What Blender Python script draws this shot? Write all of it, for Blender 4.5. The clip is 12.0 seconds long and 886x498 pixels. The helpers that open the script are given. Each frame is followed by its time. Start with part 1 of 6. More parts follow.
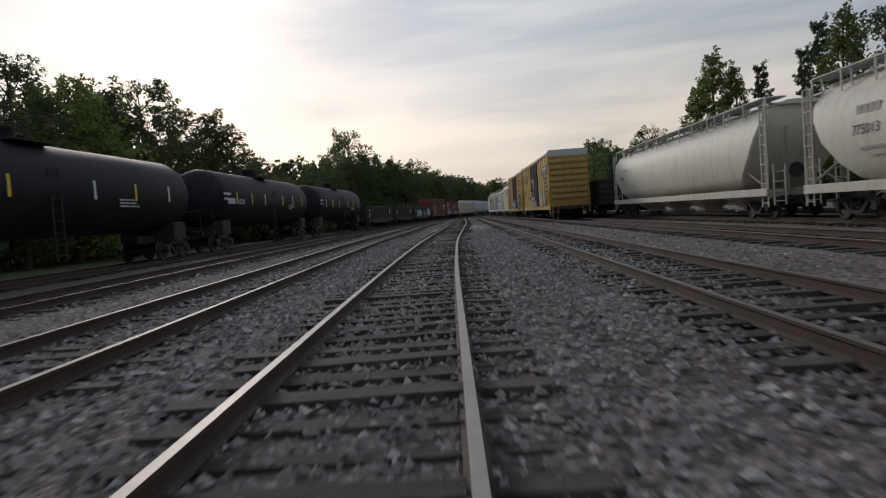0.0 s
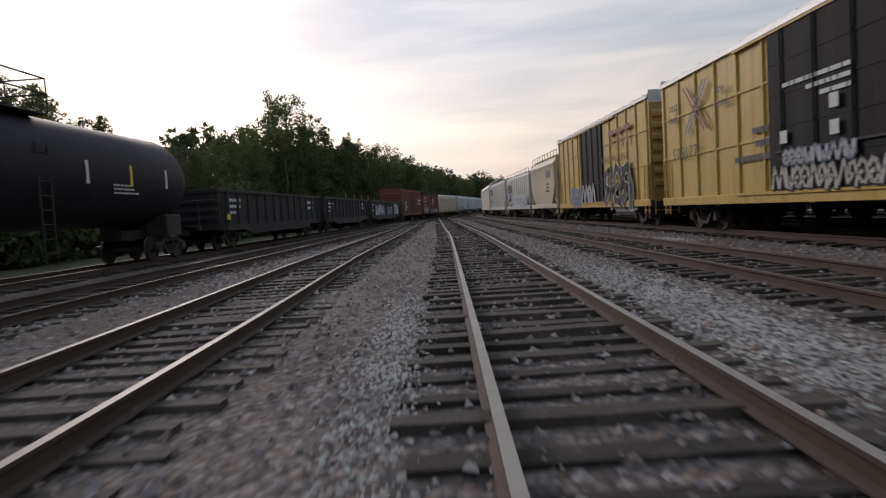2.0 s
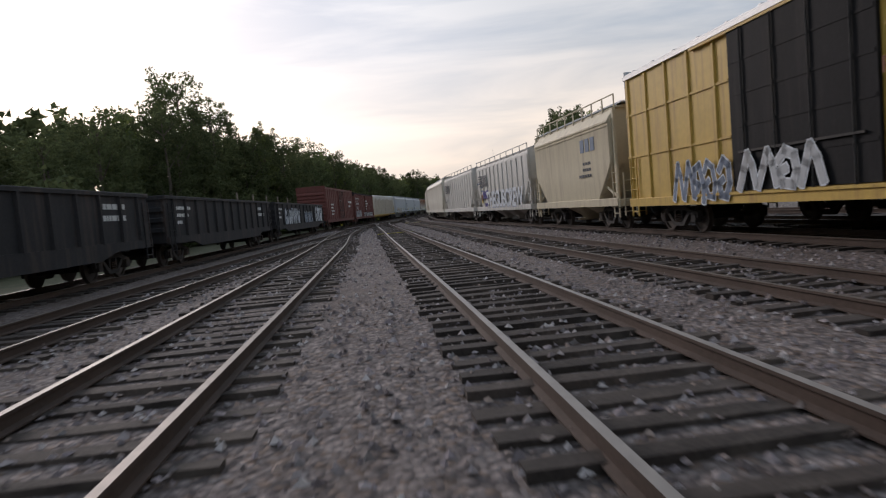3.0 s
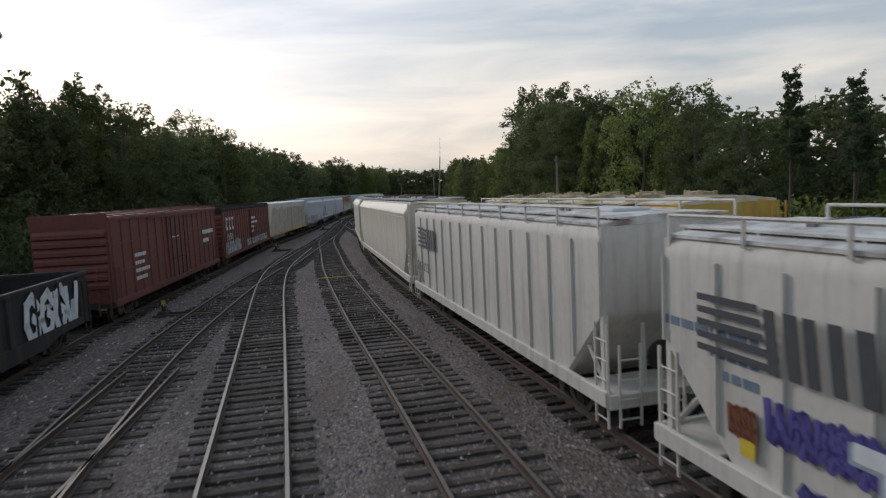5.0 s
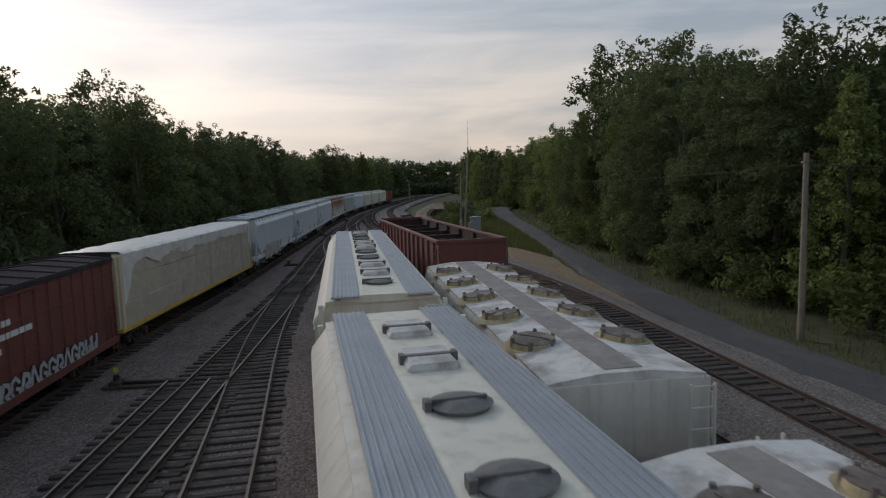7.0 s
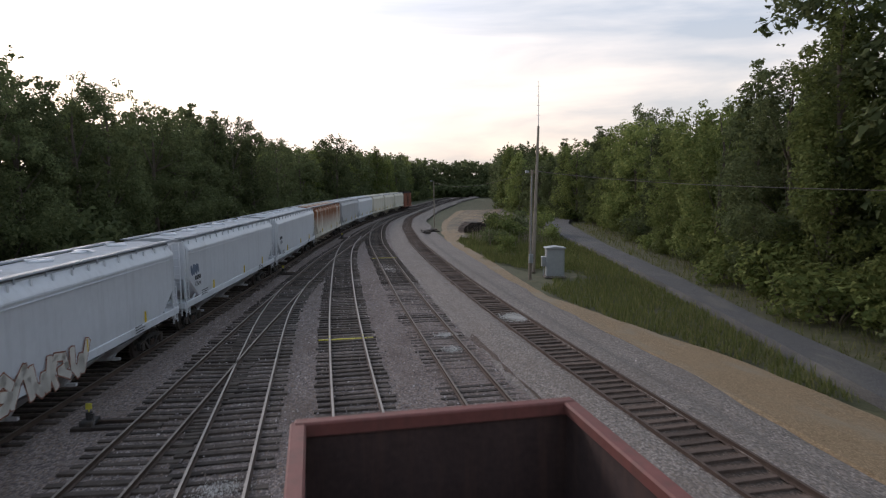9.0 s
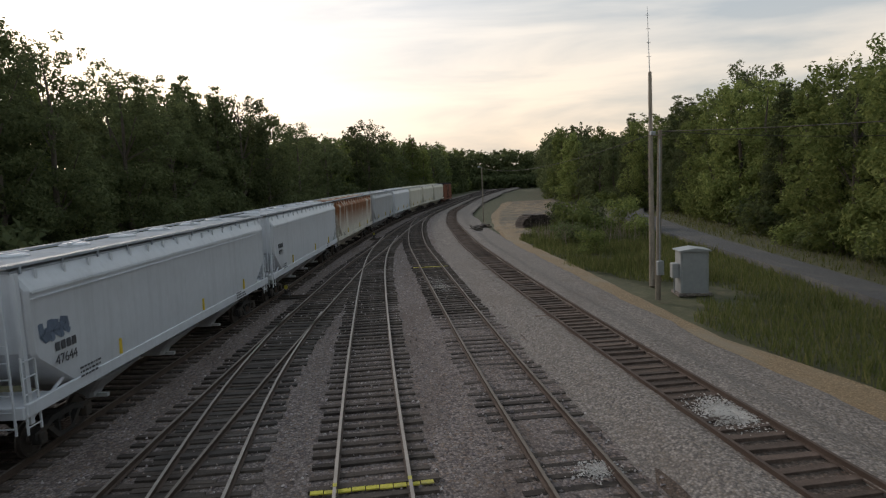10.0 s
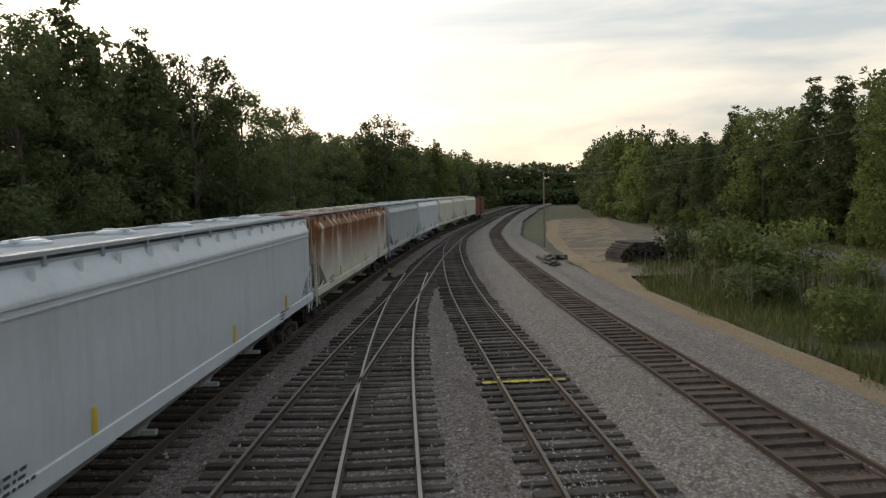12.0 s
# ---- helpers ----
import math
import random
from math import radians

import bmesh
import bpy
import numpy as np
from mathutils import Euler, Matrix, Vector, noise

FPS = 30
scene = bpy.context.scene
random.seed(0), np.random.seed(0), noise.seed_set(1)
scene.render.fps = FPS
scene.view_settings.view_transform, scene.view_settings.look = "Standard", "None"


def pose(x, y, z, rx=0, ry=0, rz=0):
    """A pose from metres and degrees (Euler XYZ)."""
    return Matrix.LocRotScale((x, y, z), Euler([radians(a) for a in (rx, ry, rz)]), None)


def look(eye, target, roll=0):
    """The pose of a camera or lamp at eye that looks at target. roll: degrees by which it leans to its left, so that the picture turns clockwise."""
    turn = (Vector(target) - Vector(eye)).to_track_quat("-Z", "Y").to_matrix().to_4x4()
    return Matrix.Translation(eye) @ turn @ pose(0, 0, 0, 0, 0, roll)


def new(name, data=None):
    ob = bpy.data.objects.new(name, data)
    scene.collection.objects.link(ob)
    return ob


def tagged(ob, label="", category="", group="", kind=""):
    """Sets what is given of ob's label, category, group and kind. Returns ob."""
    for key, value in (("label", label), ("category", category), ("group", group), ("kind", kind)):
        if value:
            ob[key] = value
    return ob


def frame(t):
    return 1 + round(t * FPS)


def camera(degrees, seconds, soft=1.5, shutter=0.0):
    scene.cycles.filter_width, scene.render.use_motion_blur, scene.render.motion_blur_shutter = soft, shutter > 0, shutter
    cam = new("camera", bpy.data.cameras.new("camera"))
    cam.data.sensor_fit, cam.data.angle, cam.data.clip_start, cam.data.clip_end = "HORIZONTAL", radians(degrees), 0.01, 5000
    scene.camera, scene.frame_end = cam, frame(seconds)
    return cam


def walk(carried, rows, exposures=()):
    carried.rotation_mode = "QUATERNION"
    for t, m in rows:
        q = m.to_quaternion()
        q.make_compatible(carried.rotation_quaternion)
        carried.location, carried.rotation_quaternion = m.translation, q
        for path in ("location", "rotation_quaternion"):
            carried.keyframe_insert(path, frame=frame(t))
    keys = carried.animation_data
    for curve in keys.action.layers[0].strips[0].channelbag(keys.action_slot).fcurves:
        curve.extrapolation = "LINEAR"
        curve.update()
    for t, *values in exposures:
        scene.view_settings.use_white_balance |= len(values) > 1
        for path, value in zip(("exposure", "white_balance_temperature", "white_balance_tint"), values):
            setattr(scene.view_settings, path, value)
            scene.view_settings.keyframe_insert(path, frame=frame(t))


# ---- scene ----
cam = camera(69.77, 12.0, soft=1.2, shutter=0.10)
PATH = [
    (0, (1.398, 1.782, 1.251), (1.324, 3.778, 1.142), -4.24),
    (0.5, (0.838, 12.990, 1.260), (0.750, 14.986, 1.166), -4.17),
    (1, (0.342, 23.220, 1.307), (0.323, 25.217, 1.205), -4.53),
    (1.5, (-0.051, 34.178, 1.339), (-0.057, 36.172, 1.189), -3.72),
    (2, (-0.440, 46.615, 1.290), (-0.427, 48.612, 1.171), -3.51),
    (2.5, (-0.936, 57.486, 1.408), (-0.877, 59.480, 1.270), -3.64),
    (2.7, (-1.130, 61.750, 1.440), (-0.995, 63.741, 1.314), -4.29),
    (4.3, (0.090, 91.644, 3.178), (0.465, 93.603, 3.039), -5.05),
    (4.5, (0.539, 95.857, 3.793), (0.945, 97.811, 3.655), -5.26),
    (5, (1.785, 105.972, 5.063), (2.255, 107.908, 4.877), -2.80),
    (5.5, (2.931, 116.134, 6.516), (3.417, 118.063, 6.312), -2.84),
    (6, (3.980, 126.008, 7.170), (4.407, 127.959, 7.075), -2.51),
    (6.5, (5.335, 135.011, 7.311), (5.806, 136.948, 7.156), -3.92),
    (6.7, (5.933, 138.476, 7.129), (6.423, 140.405, 6.939), -2.16),
    (8.3, (12.227, 167.175, 7.744), (12.632, 169.118, 7.496), -1.87),
    (8.5, (12.647, 171.209, 7.580), (13.043, 173.154, 7.333), -1.30),
    (9, (13.480, 181.533, 7.142), (13.892, 183.478, 6.933), -0.62),
    (9.5, (14.302, 191.606, 6.566), (14.677, 193.557, 6.334), -1.27),
    (10, (14.776, 198.125, 6.190), (15.076, 200.089, 5.965), -2.45),
    (10.5, (15.253, 204.212, 5.842), (15.502, 206.184, 5.615), -2.51),
    (11, (15.705, 210.495, 5.590), (15.972, 212.465, 5.365), -2.36),
    (11.5, (15.946, 217.501, 5.392), (16.215, 219.472, 5.189), -1.53),
    (12, (16.044, 224.220, 5.397), (16.296, 226.196, 5.222), -1.44),
]
walk(cam, [(t, look(eye, target, roll)) for t, eye, target, roll in PATH],
     [(0, -0.40, 6250, 19), (1.5, -0.2, 6350, 23), (2.7, -0.05, 6300, 23), (4.5, 0.12, 6250, 21), (5.5, -0.2, 6100, 18), (6.5, -0.48, 6100, 19), (8.3, 0.14, 6250, 24), (8.6, 0.2, 6250, 24), (9.0, 0.4, 6300, 25), (9.5, 0.26, 6500, 23), (10.0, 0.17, 6750, 20), (12, 0.40, 6950, 18)])

# ---------- sky and sun: a bright veil of cloud in the evening, the sun low behind it ----------
world = bpy.data.worlds.new("evening_sky")
scene.world = world
world.use_nodes = True
wn, wl = world.node_tree.nodes, world.node_tree.links
wn.clear()
w_out = wn.new("ShaderNodeOutputWorld")
w_bg = wn.new("ShaderNodeBackground")
sky = wn.new("ShaderNodeTexSky")
sky.sky_type = 'NISHITA'
sky.sun_disc = False
SUN_ELEV, SUN_AZ = 20.0, -25.0          # degrees; azimuth from +y, minus is to the left
sky.sun_elevation = radians(SUN_ELEV)
sky.sun_rotation = radians(SUN_AZ)
sky.dust_density = 3.0
w_tc = wn.new("ShaderNodeTexCoord")
w_map = wn.new("ShaderNodeMapping")
w_map.inputs["Scale"].default_value = (1.0, 1.0, 6.5)
w_noise = wn.new("ShaderNodeTexNoise")
w_noise.inputs["Scale"].default_value = 2.1
w_noise.inputs["Detail"].default_value = 6.0
w_noise.inputs["Roughness"].default_value = 0.52
w_noise.inputs["Distortion"].default_value = 0.5
w_ramp = wn.new("ShaderNodeValToRGB")
w_ramp.color_ramp.elements[0].position, w_ramp.color_ramp.elements[1].position = 0.36, 0.60
w_sep = wn.new("ShaderNodeSeparateXYZ")
w_hor = wn.new("ShaderNodeValToRGB")     # cloud colour by height: warm at the horizon, grey-blue above
ce = w_hor.color_ramp.elements
ce[0].position, ce[0].color = 0.0, (0.78, 0.70, 0.56, 1)
ce[1].position, ce[1].color = 0.75, (0.37, 0.48, 0.55, 1)
e = ce.new(0.13); e.color = (0.80, 0.775, 0.665, 1)
e = ce.new(0.24); e.color = (0.62, 0.68, 0.665, 1)
e = ce.new(0.40); e.color = (0.47, 0.58, 0.62, 1)
w_dark = wn.new("ShaderNodeMixRGB")
w_dark.blend_type = 'MULTIPLY'
w_dark.inputs[0].default_value = 1.0
w_shade = wn.new("ShaderNodeValToRGB")   # grey-blue gaps and cream streaks of cloud
w_shade.color_ramp.elements[0].color, w_shade.color_ramp.elements[1].color = (0.66, 0.74, 0.80, 1), (1.20, 1.15, 1.07, 1)
w_sun = wn.new("ShaderNodeVectorMath"); w_sun.operation = 'DOT_PRODUCT'
sd = (math.sin(radians(SUN_AZ)) * math.cos(radians(SUN_ELEV)), math.cos(radians(SUN_AZ)) * math.cos(radians(SUN_ELEV)), math.sin(radians(SUN_ELEV)))
w_sun.inputs[1].default_value = sd
w_glow = wn.new("ShaderNodeMapRange")    # the sun's brightness spread through the cloud
w_glow.interpolation_type = 'SMOOTHSTEP'
w_glow.inputs["From Min"].default_value, w_glow.inputs["From Max"].default_value = 0.70, 1.0
w_glow.inputs["To Min"].default_value, w_glow.inputs["To Max"].default_value = 0.0, 0.30
w_add = wn.new("ShaderNodeMixRGB"); w_add.blend_type = 'ADD'
w_add.inputs[2].default_value = (1.0, 0.97, 0.90, 1)
w_mix = wn.new("ShaderNodeMixRGB")
w_mix.inputs[0].default_value = 0.86
w_skyk = wn.new("ShaderNodeVectorMath"); w_skyk.operation = 'SCALE'
w_skyk.inputs["Scale"].default_value = 0.10
wl.new(w_tc.outputs["Generated"], w_map.inputs[0]); wl.new(w_map.outputs[0], w_noise.inputs["Vector"])
wl.new(w_noise.outputs["Fac"], w_ramp.inputs[0]); wl.new(w_ramp.outputs[0], w_shade.inputs[0])
wl.new(w_tc.outputs["Generated"], w_sep.inputs[0]); wl.new(w_sep.outputs["Z"], w_hor.inputs[0])
wl.new(w_hor.outputs[0], w_dark.inputs[1]); wl.new(w_shade.outputs[0], w_dark.inputs[2])
wl.new(w_tc.outputs["Generated"], w_sun.inputs[0]); wl.new(w_sun.outputs["Value"], w_glow.inputs["Value"])
wl.new(w_glow.outputs[0], w_add.inputs[0]); wl.new(w_dark.outputs[0], w_add.inputs[1])
wl.new(sky.outputs[0], w_skyk.inputs[0])
wl.new(w_skyk.outputs[0], w_mix.inputs[1]); wl.new(w_add.outputs[0], w_mix.inputs[2])
wl.new(w_mix.outputs[0], w_bg.inputs["Color"]); wl.new(w_bg.outputs[0], w_out.inputs["Surface"])
w_bg.inputs["Strength"].default_value = 1.0

sun_data = bpy.data.lights.new("sun", 'SUN')
sun_data.energy, sun_data.angle, sun_data.color = 1.3, radians(14), (1.0, 0.93, 0.82)
sun = new("sun", sun_data)
sun.matrix_world = look((sd[0] * 50, sd[1] * 50, sd[2] * 50), (0, 0, 0))

# ---------- materials ----------
def mat(name, color, rough=0.7, metal=0.0, var=0.25, fine=14.0, coarse=1.1, bump=0.15, stain=None, stain_amt=0.0, streak=False, rand=0.0, spec=0.4, per_island=False, lo=0.46, hi=0.72):
    """A surface with grain, blotches, and stains that run down where streak is set."""
    m = bpy.data.materials.new(name)
    m.use_nodes = True
    n, l = m.node_tree.nodes, m.node_tree.links
    b = n["Principled BSDF"]
    b.inputs["Roughness"].default_value, b.inputs["Metallic"].default_value = rough, metal
    b.inputs["Specular IOR Level"].default_value = spec
    tc = n.new("ShaderNodeTexCoord")
    f = n.new("ShaderNodeTexNoise"); f.inputs["Scale"].default_value = fine; f.inputs["Detail"].default_value = 5
    c = n.new("ShaderNodeTexNoise"); c.inputs["Scale"].default_value = coarse; c.inputs["Detail"].default_value = 4
    l.new(tc.outputs["Object"], f.inputs["Vector"]); l.new(tc.outputs["Object"], c.inputs["Vector"])
    add = n.new("ShaderNodeMath"); add.operation = 'ADD'
    l.new(f.outputs["Fac"], add.inputs[0]); l.new(c.outputs["Fac"], add.inputs[1])
    r = n.new("ShaderNodeMapRange")
    r.inputs["From Min"].default_value, r.inputs["From Max"].default_value = 0.6, 1.4
    r.inputs["To Min"].default_value, r.inputs["To Max"].default_value = 1 - var, 1 + var
    l.new(add.outputs[0], r.inputs["Value"])
    mul = n.new("ShaderNodeMixRGB"); mul.blend_type = 'MULTIPLY'; mul.inputs[0].default_value = 1
    mul.inputs[1].default_value = (*color, 1)
    l.new(r.outputs[0], mul.inputs[2])
    out = mul.outputs[0]
    if rand:
        src = n.new("ShaderNodeNewGeometry").outputs["Random Per Island"] if per_island else n.new("ShaderNodeObjectInfo").outputs["Random"]
        rr = n.new("ShaderNodeMapRange")
        rr.inputs["To Min"].default_value, rr.inputs["To Max"].default_value = 1 - rand, 1 + rand
        l.new(src, rr.inputs["Value"])
        m2 = n.new("ShaderNodeMixRGB"); m2.blend_type = 'MULTIPLY'; m2.inputs[0].default_value = 1
        l.new(out, m2.inputs[1]); l.new(rr.outputs[0], m2.inputs[2])
        out = m2.outputs[0]
    if stain:
        mp = n.new("ShaderNodeMapping")
        mp.inputs["Scale"].default_value = (2.2, 2.2, 0.16) if streak else (0.9, 0.9, 0.9)
        l.new(tc.outputs["Object"], mp.inputs[0])
        s = n.new("ShaderNodeTexNoise"); s.inputs["Scale"].default_value = 1.6; s.inputs["Detail"].default_value = 6; s.inputs["Roughness"].default_value = 0.65
        l.new(mp.outputs[0], s.inputs["Vector"])
        rs = n.new("ShaderNodeMapRange"); rs.interpolation_type = 'SMOOTHSTEP'
        rs.inputs["From Min"].default_value, rs.inputs["From Max"].default_value = lo, hi
        rs.inputs["To Max"].default_value = stain_amt
        l.new(s.outputs["Fac"], rs.inputs["Value"])
        m3 = n.new("ShaderNodeMixRGB")
        l.new(rs.outputs[0], m3.inputs[0]); l.new(out, m3.inputs[1]); m3.inputs[2].default_value = (*stain, 1)
        out = m3.outputs[0]
    l.new(out, b.inputs["Base Color"])
    if bump:
        bp = n.new("ShaderNodeBump"); bp.inputs["Strength"].default_value = bump; bp.inputs["Distance"].default_value = 0.02
        l.new(f.outputs["Fac"], bp.inputs["Height"]); l.new(bp.outputs[0], b.inputs["Normal"])
    return m


def stony(name, dark, light, size, warm, bump=0.9, grime=(0.07, 0.065, 0.06), grime_amt=0.55):
    """Crushed stone: cells of many greys, some warm, shade painted into the gaps, with dirt in broad patches."""
    m = bpy.data.materials.new(name)
    m.use_nodes = True
    n, l = m.node_tree.nodes, m.node_tree.links
    b = n["Principled BSDF"]; b.inputs["Roughness"].default_value = 0.9; b.inputs["Specular IOR Level"].default_value = 0.25
    tc = n.new("ShaderNodeTexCoord")
    v = n.new("ShaderNodeTexVoronoi"); v.inputs["Scale"].default_value = 1 / size
    l.new(tc.outputs["Object"], v.inputs["Vector"])
    sp = n.new("ShaderNodeSeparateColor"); l.new(v.outputs["Color"], sp.inputs[0])
    rmp = n.new("ShaderNodeValToRGB")
    rmp.color_ramp.elements[0].color, rmp.color_ramp.elements[1].color = (*dark, 1), (*light, 1)
    e = rmp.color_ramp.elements.new(0.55); e.color = (*[(a + c) / 2 for a, c in zip(dark, light)], 1)
    l.new(sp.outputs[0], rmp.inputs[0])
    wm = n.new("ShaderNodeMixRGB"); wm.inputs[2].default_value = (*warm, 1)
    gt = n.new("ShaderNodeMath"); gt.operation = 'GREATER_THAN'; gt.inputs[1].default_value = 0.86
    k = n.new("ShaderNodeMath"); k.operation = 'MULTIPLY'; k.inputs[1].default_value = 0.6
    l.new(sp.outputs[1], gt.inputs[0]); l.new(gt.outputs[0], k.inputs[0]); l.new(k.outputs[0], wm.inputs[0]); l.new(rmp.outputs[0], wm.inputs[1])
    # cells darken towards their edges: shade between stones put into the colour
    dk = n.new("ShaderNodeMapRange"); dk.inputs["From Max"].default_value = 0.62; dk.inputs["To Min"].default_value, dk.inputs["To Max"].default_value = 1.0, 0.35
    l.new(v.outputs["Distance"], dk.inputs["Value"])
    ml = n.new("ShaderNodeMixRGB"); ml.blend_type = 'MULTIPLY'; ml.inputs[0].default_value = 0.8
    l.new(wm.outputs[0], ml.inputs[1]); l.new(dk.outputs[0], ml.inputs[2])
    g = n.new("ShaderNodeTexNoise"); g.inputs["Scale"].default_value = 0.42; g.inputs["Detail"].default_value = 7; g.inputs["Roughness"].default_value = 0.62
    mp = n.new("ShaderNodeMapping"); mp.inputs["Scale"].default_value = (1.6, 0.55, 1)
    l.new(tc.outputs["Object"], mp.inputs[0]); l.new(mp.outputs[0], g.inputs["Vector"])
    gr = n.new("ShaderNodeMapRange"); gr.interpolation_type = 'SMOOTHSTEP'; gr.inputs["From Min"].default_value, gr.inputs["From Max"].default_value = 0.46, 0.70; gr.inputs["To Max"].default_value = grime_amt
    l.new(g.outputs["Fac"], gr.inputs["Value"])
    gm = n.new("ShaderNodeMixRGB"); gm.inputs[2].default_value = (*grime, 1)
    l.new(gr.outputs[0], gm.inputs[0]); l.new(ml.outputs[0], gm.inputs[1])
    l.new(gm.outputs[0], b.inputs["Base Color"])
    bp = n.new("ShaderNodeBump"); bp.inputs["Strength"].default_value = bump; bp.inputs["Distance"].default_value = size * 0.5; bp.invert = True
    l.new(v.outputs["Distance"], bp.inputs["Height"]); l.new(bp.outputs[0], b.inputs["Normal"])
    return m


def leafy(name, c1, c2, c3):
    """Leaves: many greens leaf by leaf, some light through them."""
    m = bpy.data.materials.new(name)
    m.use_nodes = True
    n, l = m.node_tree.nodes, m.node_tree.links
    b = n["Principled BSDF"]; b.inputs["Roughness"].default_value = 0.85; b.inputs["Specular IOR Level"].default_value = 0.08
    g = n.new("ShaderNodeNewGeometry")
    r = n.new("ShaderNodeValToRGB")
    r.color_ramp.elements[0].color, r.color_ramp.elements[1].color = (*c1, 1), (*c3, 1)
    e = r.color_ramp.elements.new(0.5); e.color = (*c2, 1)
    l.new(g.outputs["Random Per Island"], r.inputs[0])
    oi = n.new("ShaderNodeObjectInfo")
    mr = n.new("ShaderNodeMapRange"); mr.inputs["To Min"].default_value, mr.inputs["To Max"].default_value = 0.7, 1.3
    l.new(oi.outputs["Random"], mr.inputs["Value"])
    x = n.new("ShaderNodeMixRGB"); x.blend_type = 'MULTIPLY'; x.inputs[0].default_value = 1
    l.new(r.outputs[0], x.inputs[1]); l.new(mr.outputs[0], x.inputs[2])
    l.new(x.outputs[0], b.inputs["Base Color"])
    t = n.new("ShaderNodeBsdfTranslucent"); l.new(x.outputs[0], t.inputs[0])
    ms = n.new("ShaderNodeMixShader"); ms.inputs[0].default_value = 0.42
    l.new(b.outputs[0], ms.inputs[1]); l.new(t.outputs[0], ms.inputs[2]); l.new(ms.outputs[0], n["Material Output"].inputs["Surface"])
    return m


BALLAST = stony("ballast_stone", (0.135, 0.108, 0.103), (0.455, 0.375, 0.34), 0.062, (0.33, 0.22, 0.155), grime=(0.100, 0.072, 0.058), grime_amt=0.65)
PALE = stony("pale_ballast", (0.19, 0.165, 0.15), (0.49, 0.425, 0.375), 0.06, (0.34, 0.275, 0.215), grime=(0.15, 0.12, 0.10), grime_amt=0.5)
STONE = mat("loose_stone", (0.30, 0.285, 0.275), 0.9, var=0.25, fine=30)
def tint_by_piece(m, colors):
    """Gives every loose piece of a mesh one of several colours."""
    n, l = m.node_tree.nodes, m.node_tree.links
    g = n.new("ShaderNodeNewGeometry")
    r = n.new("ShaderNodeValToRGB")
    r.color_ramp.interpolation = 'CONSTANT'
    el = r.color_ramp.elements
    el[0].color, el[1].position, el[1].color = (*colors[0], 1), 1 / len(colors), (*colors[1], 1)
    for i, c in enumerate(colors[2:]):
        e = el.new((i + 2) / len(colors)); e.color = (*c, 1)
    l.new(g.outputs["Random Per Island"], r.inputs[0])
    for q in n:
        if q.type == 'MIX_RGB' and not q.inputs[1].is_linked:
            l.new(r.outputs[0], q.inputs[1])


tint_by_piece(STONE, [(0.17, 0.140, 0.140), (0.31, 0.258, 0.255), (0.26, 0.202, 0.18), (0.40, 0.345, 0.335), (0.20, 0.178, 0.17), (0.35, 0.268, 0.225), (0.27, 0.225, 0.23), (0.50, 0.445, 0.42), (0.14, 0.113, 0.108), (0.29, 0.245, 0.235)])
TIE = mat("creosoted_timber", (0.050, 0.038, 0.031), 0.9, var=0.5, fine=22, coarse=2.5, bump=0.6, stain=(0.155, 0.128, 0.105), stain_amt=0.4, rand=0.45)
TIES_FAR = mat("weathered_timber", (0.062, 0.052, 0.046), 0.9, var=0.45, fine=18, coarse=2.5, rand=0.35, per_island=True)
RUST = mat("rusted_steel", (0.085, 0.058, 0.045), 0.8, 0.2, var=0.35, fine=25)
RAILTOP = mat("worn_rail_top", (0.30, 0.265, 0.235), 0.55, 0.3, var=0.2, fine=8)
RAILMID = mat("half_worn_rail_top", (0.20, 0.17, 0.145), 0.6, 0.3, var=0.25, fine=8)
RAILDULL = mat("dull_rail_top", (0.145, 0.115, 0.092), 0.6, 0.3, var=0.25, fine=8)
DARKSTEEL = mat("grimy_steel", (0.045, 0.042, 0.04), 0.75, 0.3, var=0.4, fine=18, stain=(0.12, 0.085, 0.06), stain_amt=0.5)
WHEELM = mat("wheel_steel", (0.10, 0.085, 0.075), 0.5, 0.7, var=0.3)
TANKBLK = mat("black_tank_paint", (0.0175, 0.015, 0.0215), 0.62, var=0.3, fine=5, bump=0.03, spec=0.18, stain=(0.026, 0.025, 0.025), stain_amt=0.6, streak=True)
GONBLK = mat("black_gondola_paint", (0.020, 0.020, 0.022), 0.75, var=0.35, stain=(0.09, 0.062, 0.05), stain_amt=0.55, streak=True)
WHITE = mat("white_hopper_paint", (0.68, 0.64, 0.54), 0.6, var=0.07, fine=4, coarse=0.6, bump=0.03, stain=(0.42, 0.37, 0.28), stain_amt=0.45, streak=True)
NSWHITE = mat("dusty_white_paint", (0.60, 0.565, 0.51), 0.7, var=0.09, fine=6, bump=0.04, stain=(0.36, 0.33, 0.28), stain_amt=0.55, streak=True)
BLUEWHITE = mat("pale_blue_grey_paint", (0.63, 0.65, 0.68), 0.5, var=0.06, fine=4, coarse=0.6, bump=0.03, stain=(0.40, 0.41, 0.42), stain_amt=0.28, streak=True)
GREYP = mat("grey_hopper_paint", (0.44, 0.45, 0.46), 0.6, var=0.08, bump=0.04, stain=(0.27, 0.25, 0.22), stain_amt=0.5, streak=True)
CREAM = mat("cream_hopper_paint", (0.60, 0.52, 0.36), 0.65, var=0.08, bump=0.04, stain=(0.36, 0.28, 0.19), stain_amt=0.55, streak=True)
RUSTY = mat("rusting_white_paint", (0.60, 0.56, 0.48), 0.75, var=0.2, stain=(0.24, 0.085, 0.028), stain_amt=1.0, streak=True, lo=0.36, hi=0.50)
rz_n, rz_l = RUSTY.node_tree.nodes, RUSTY.node_tree.links
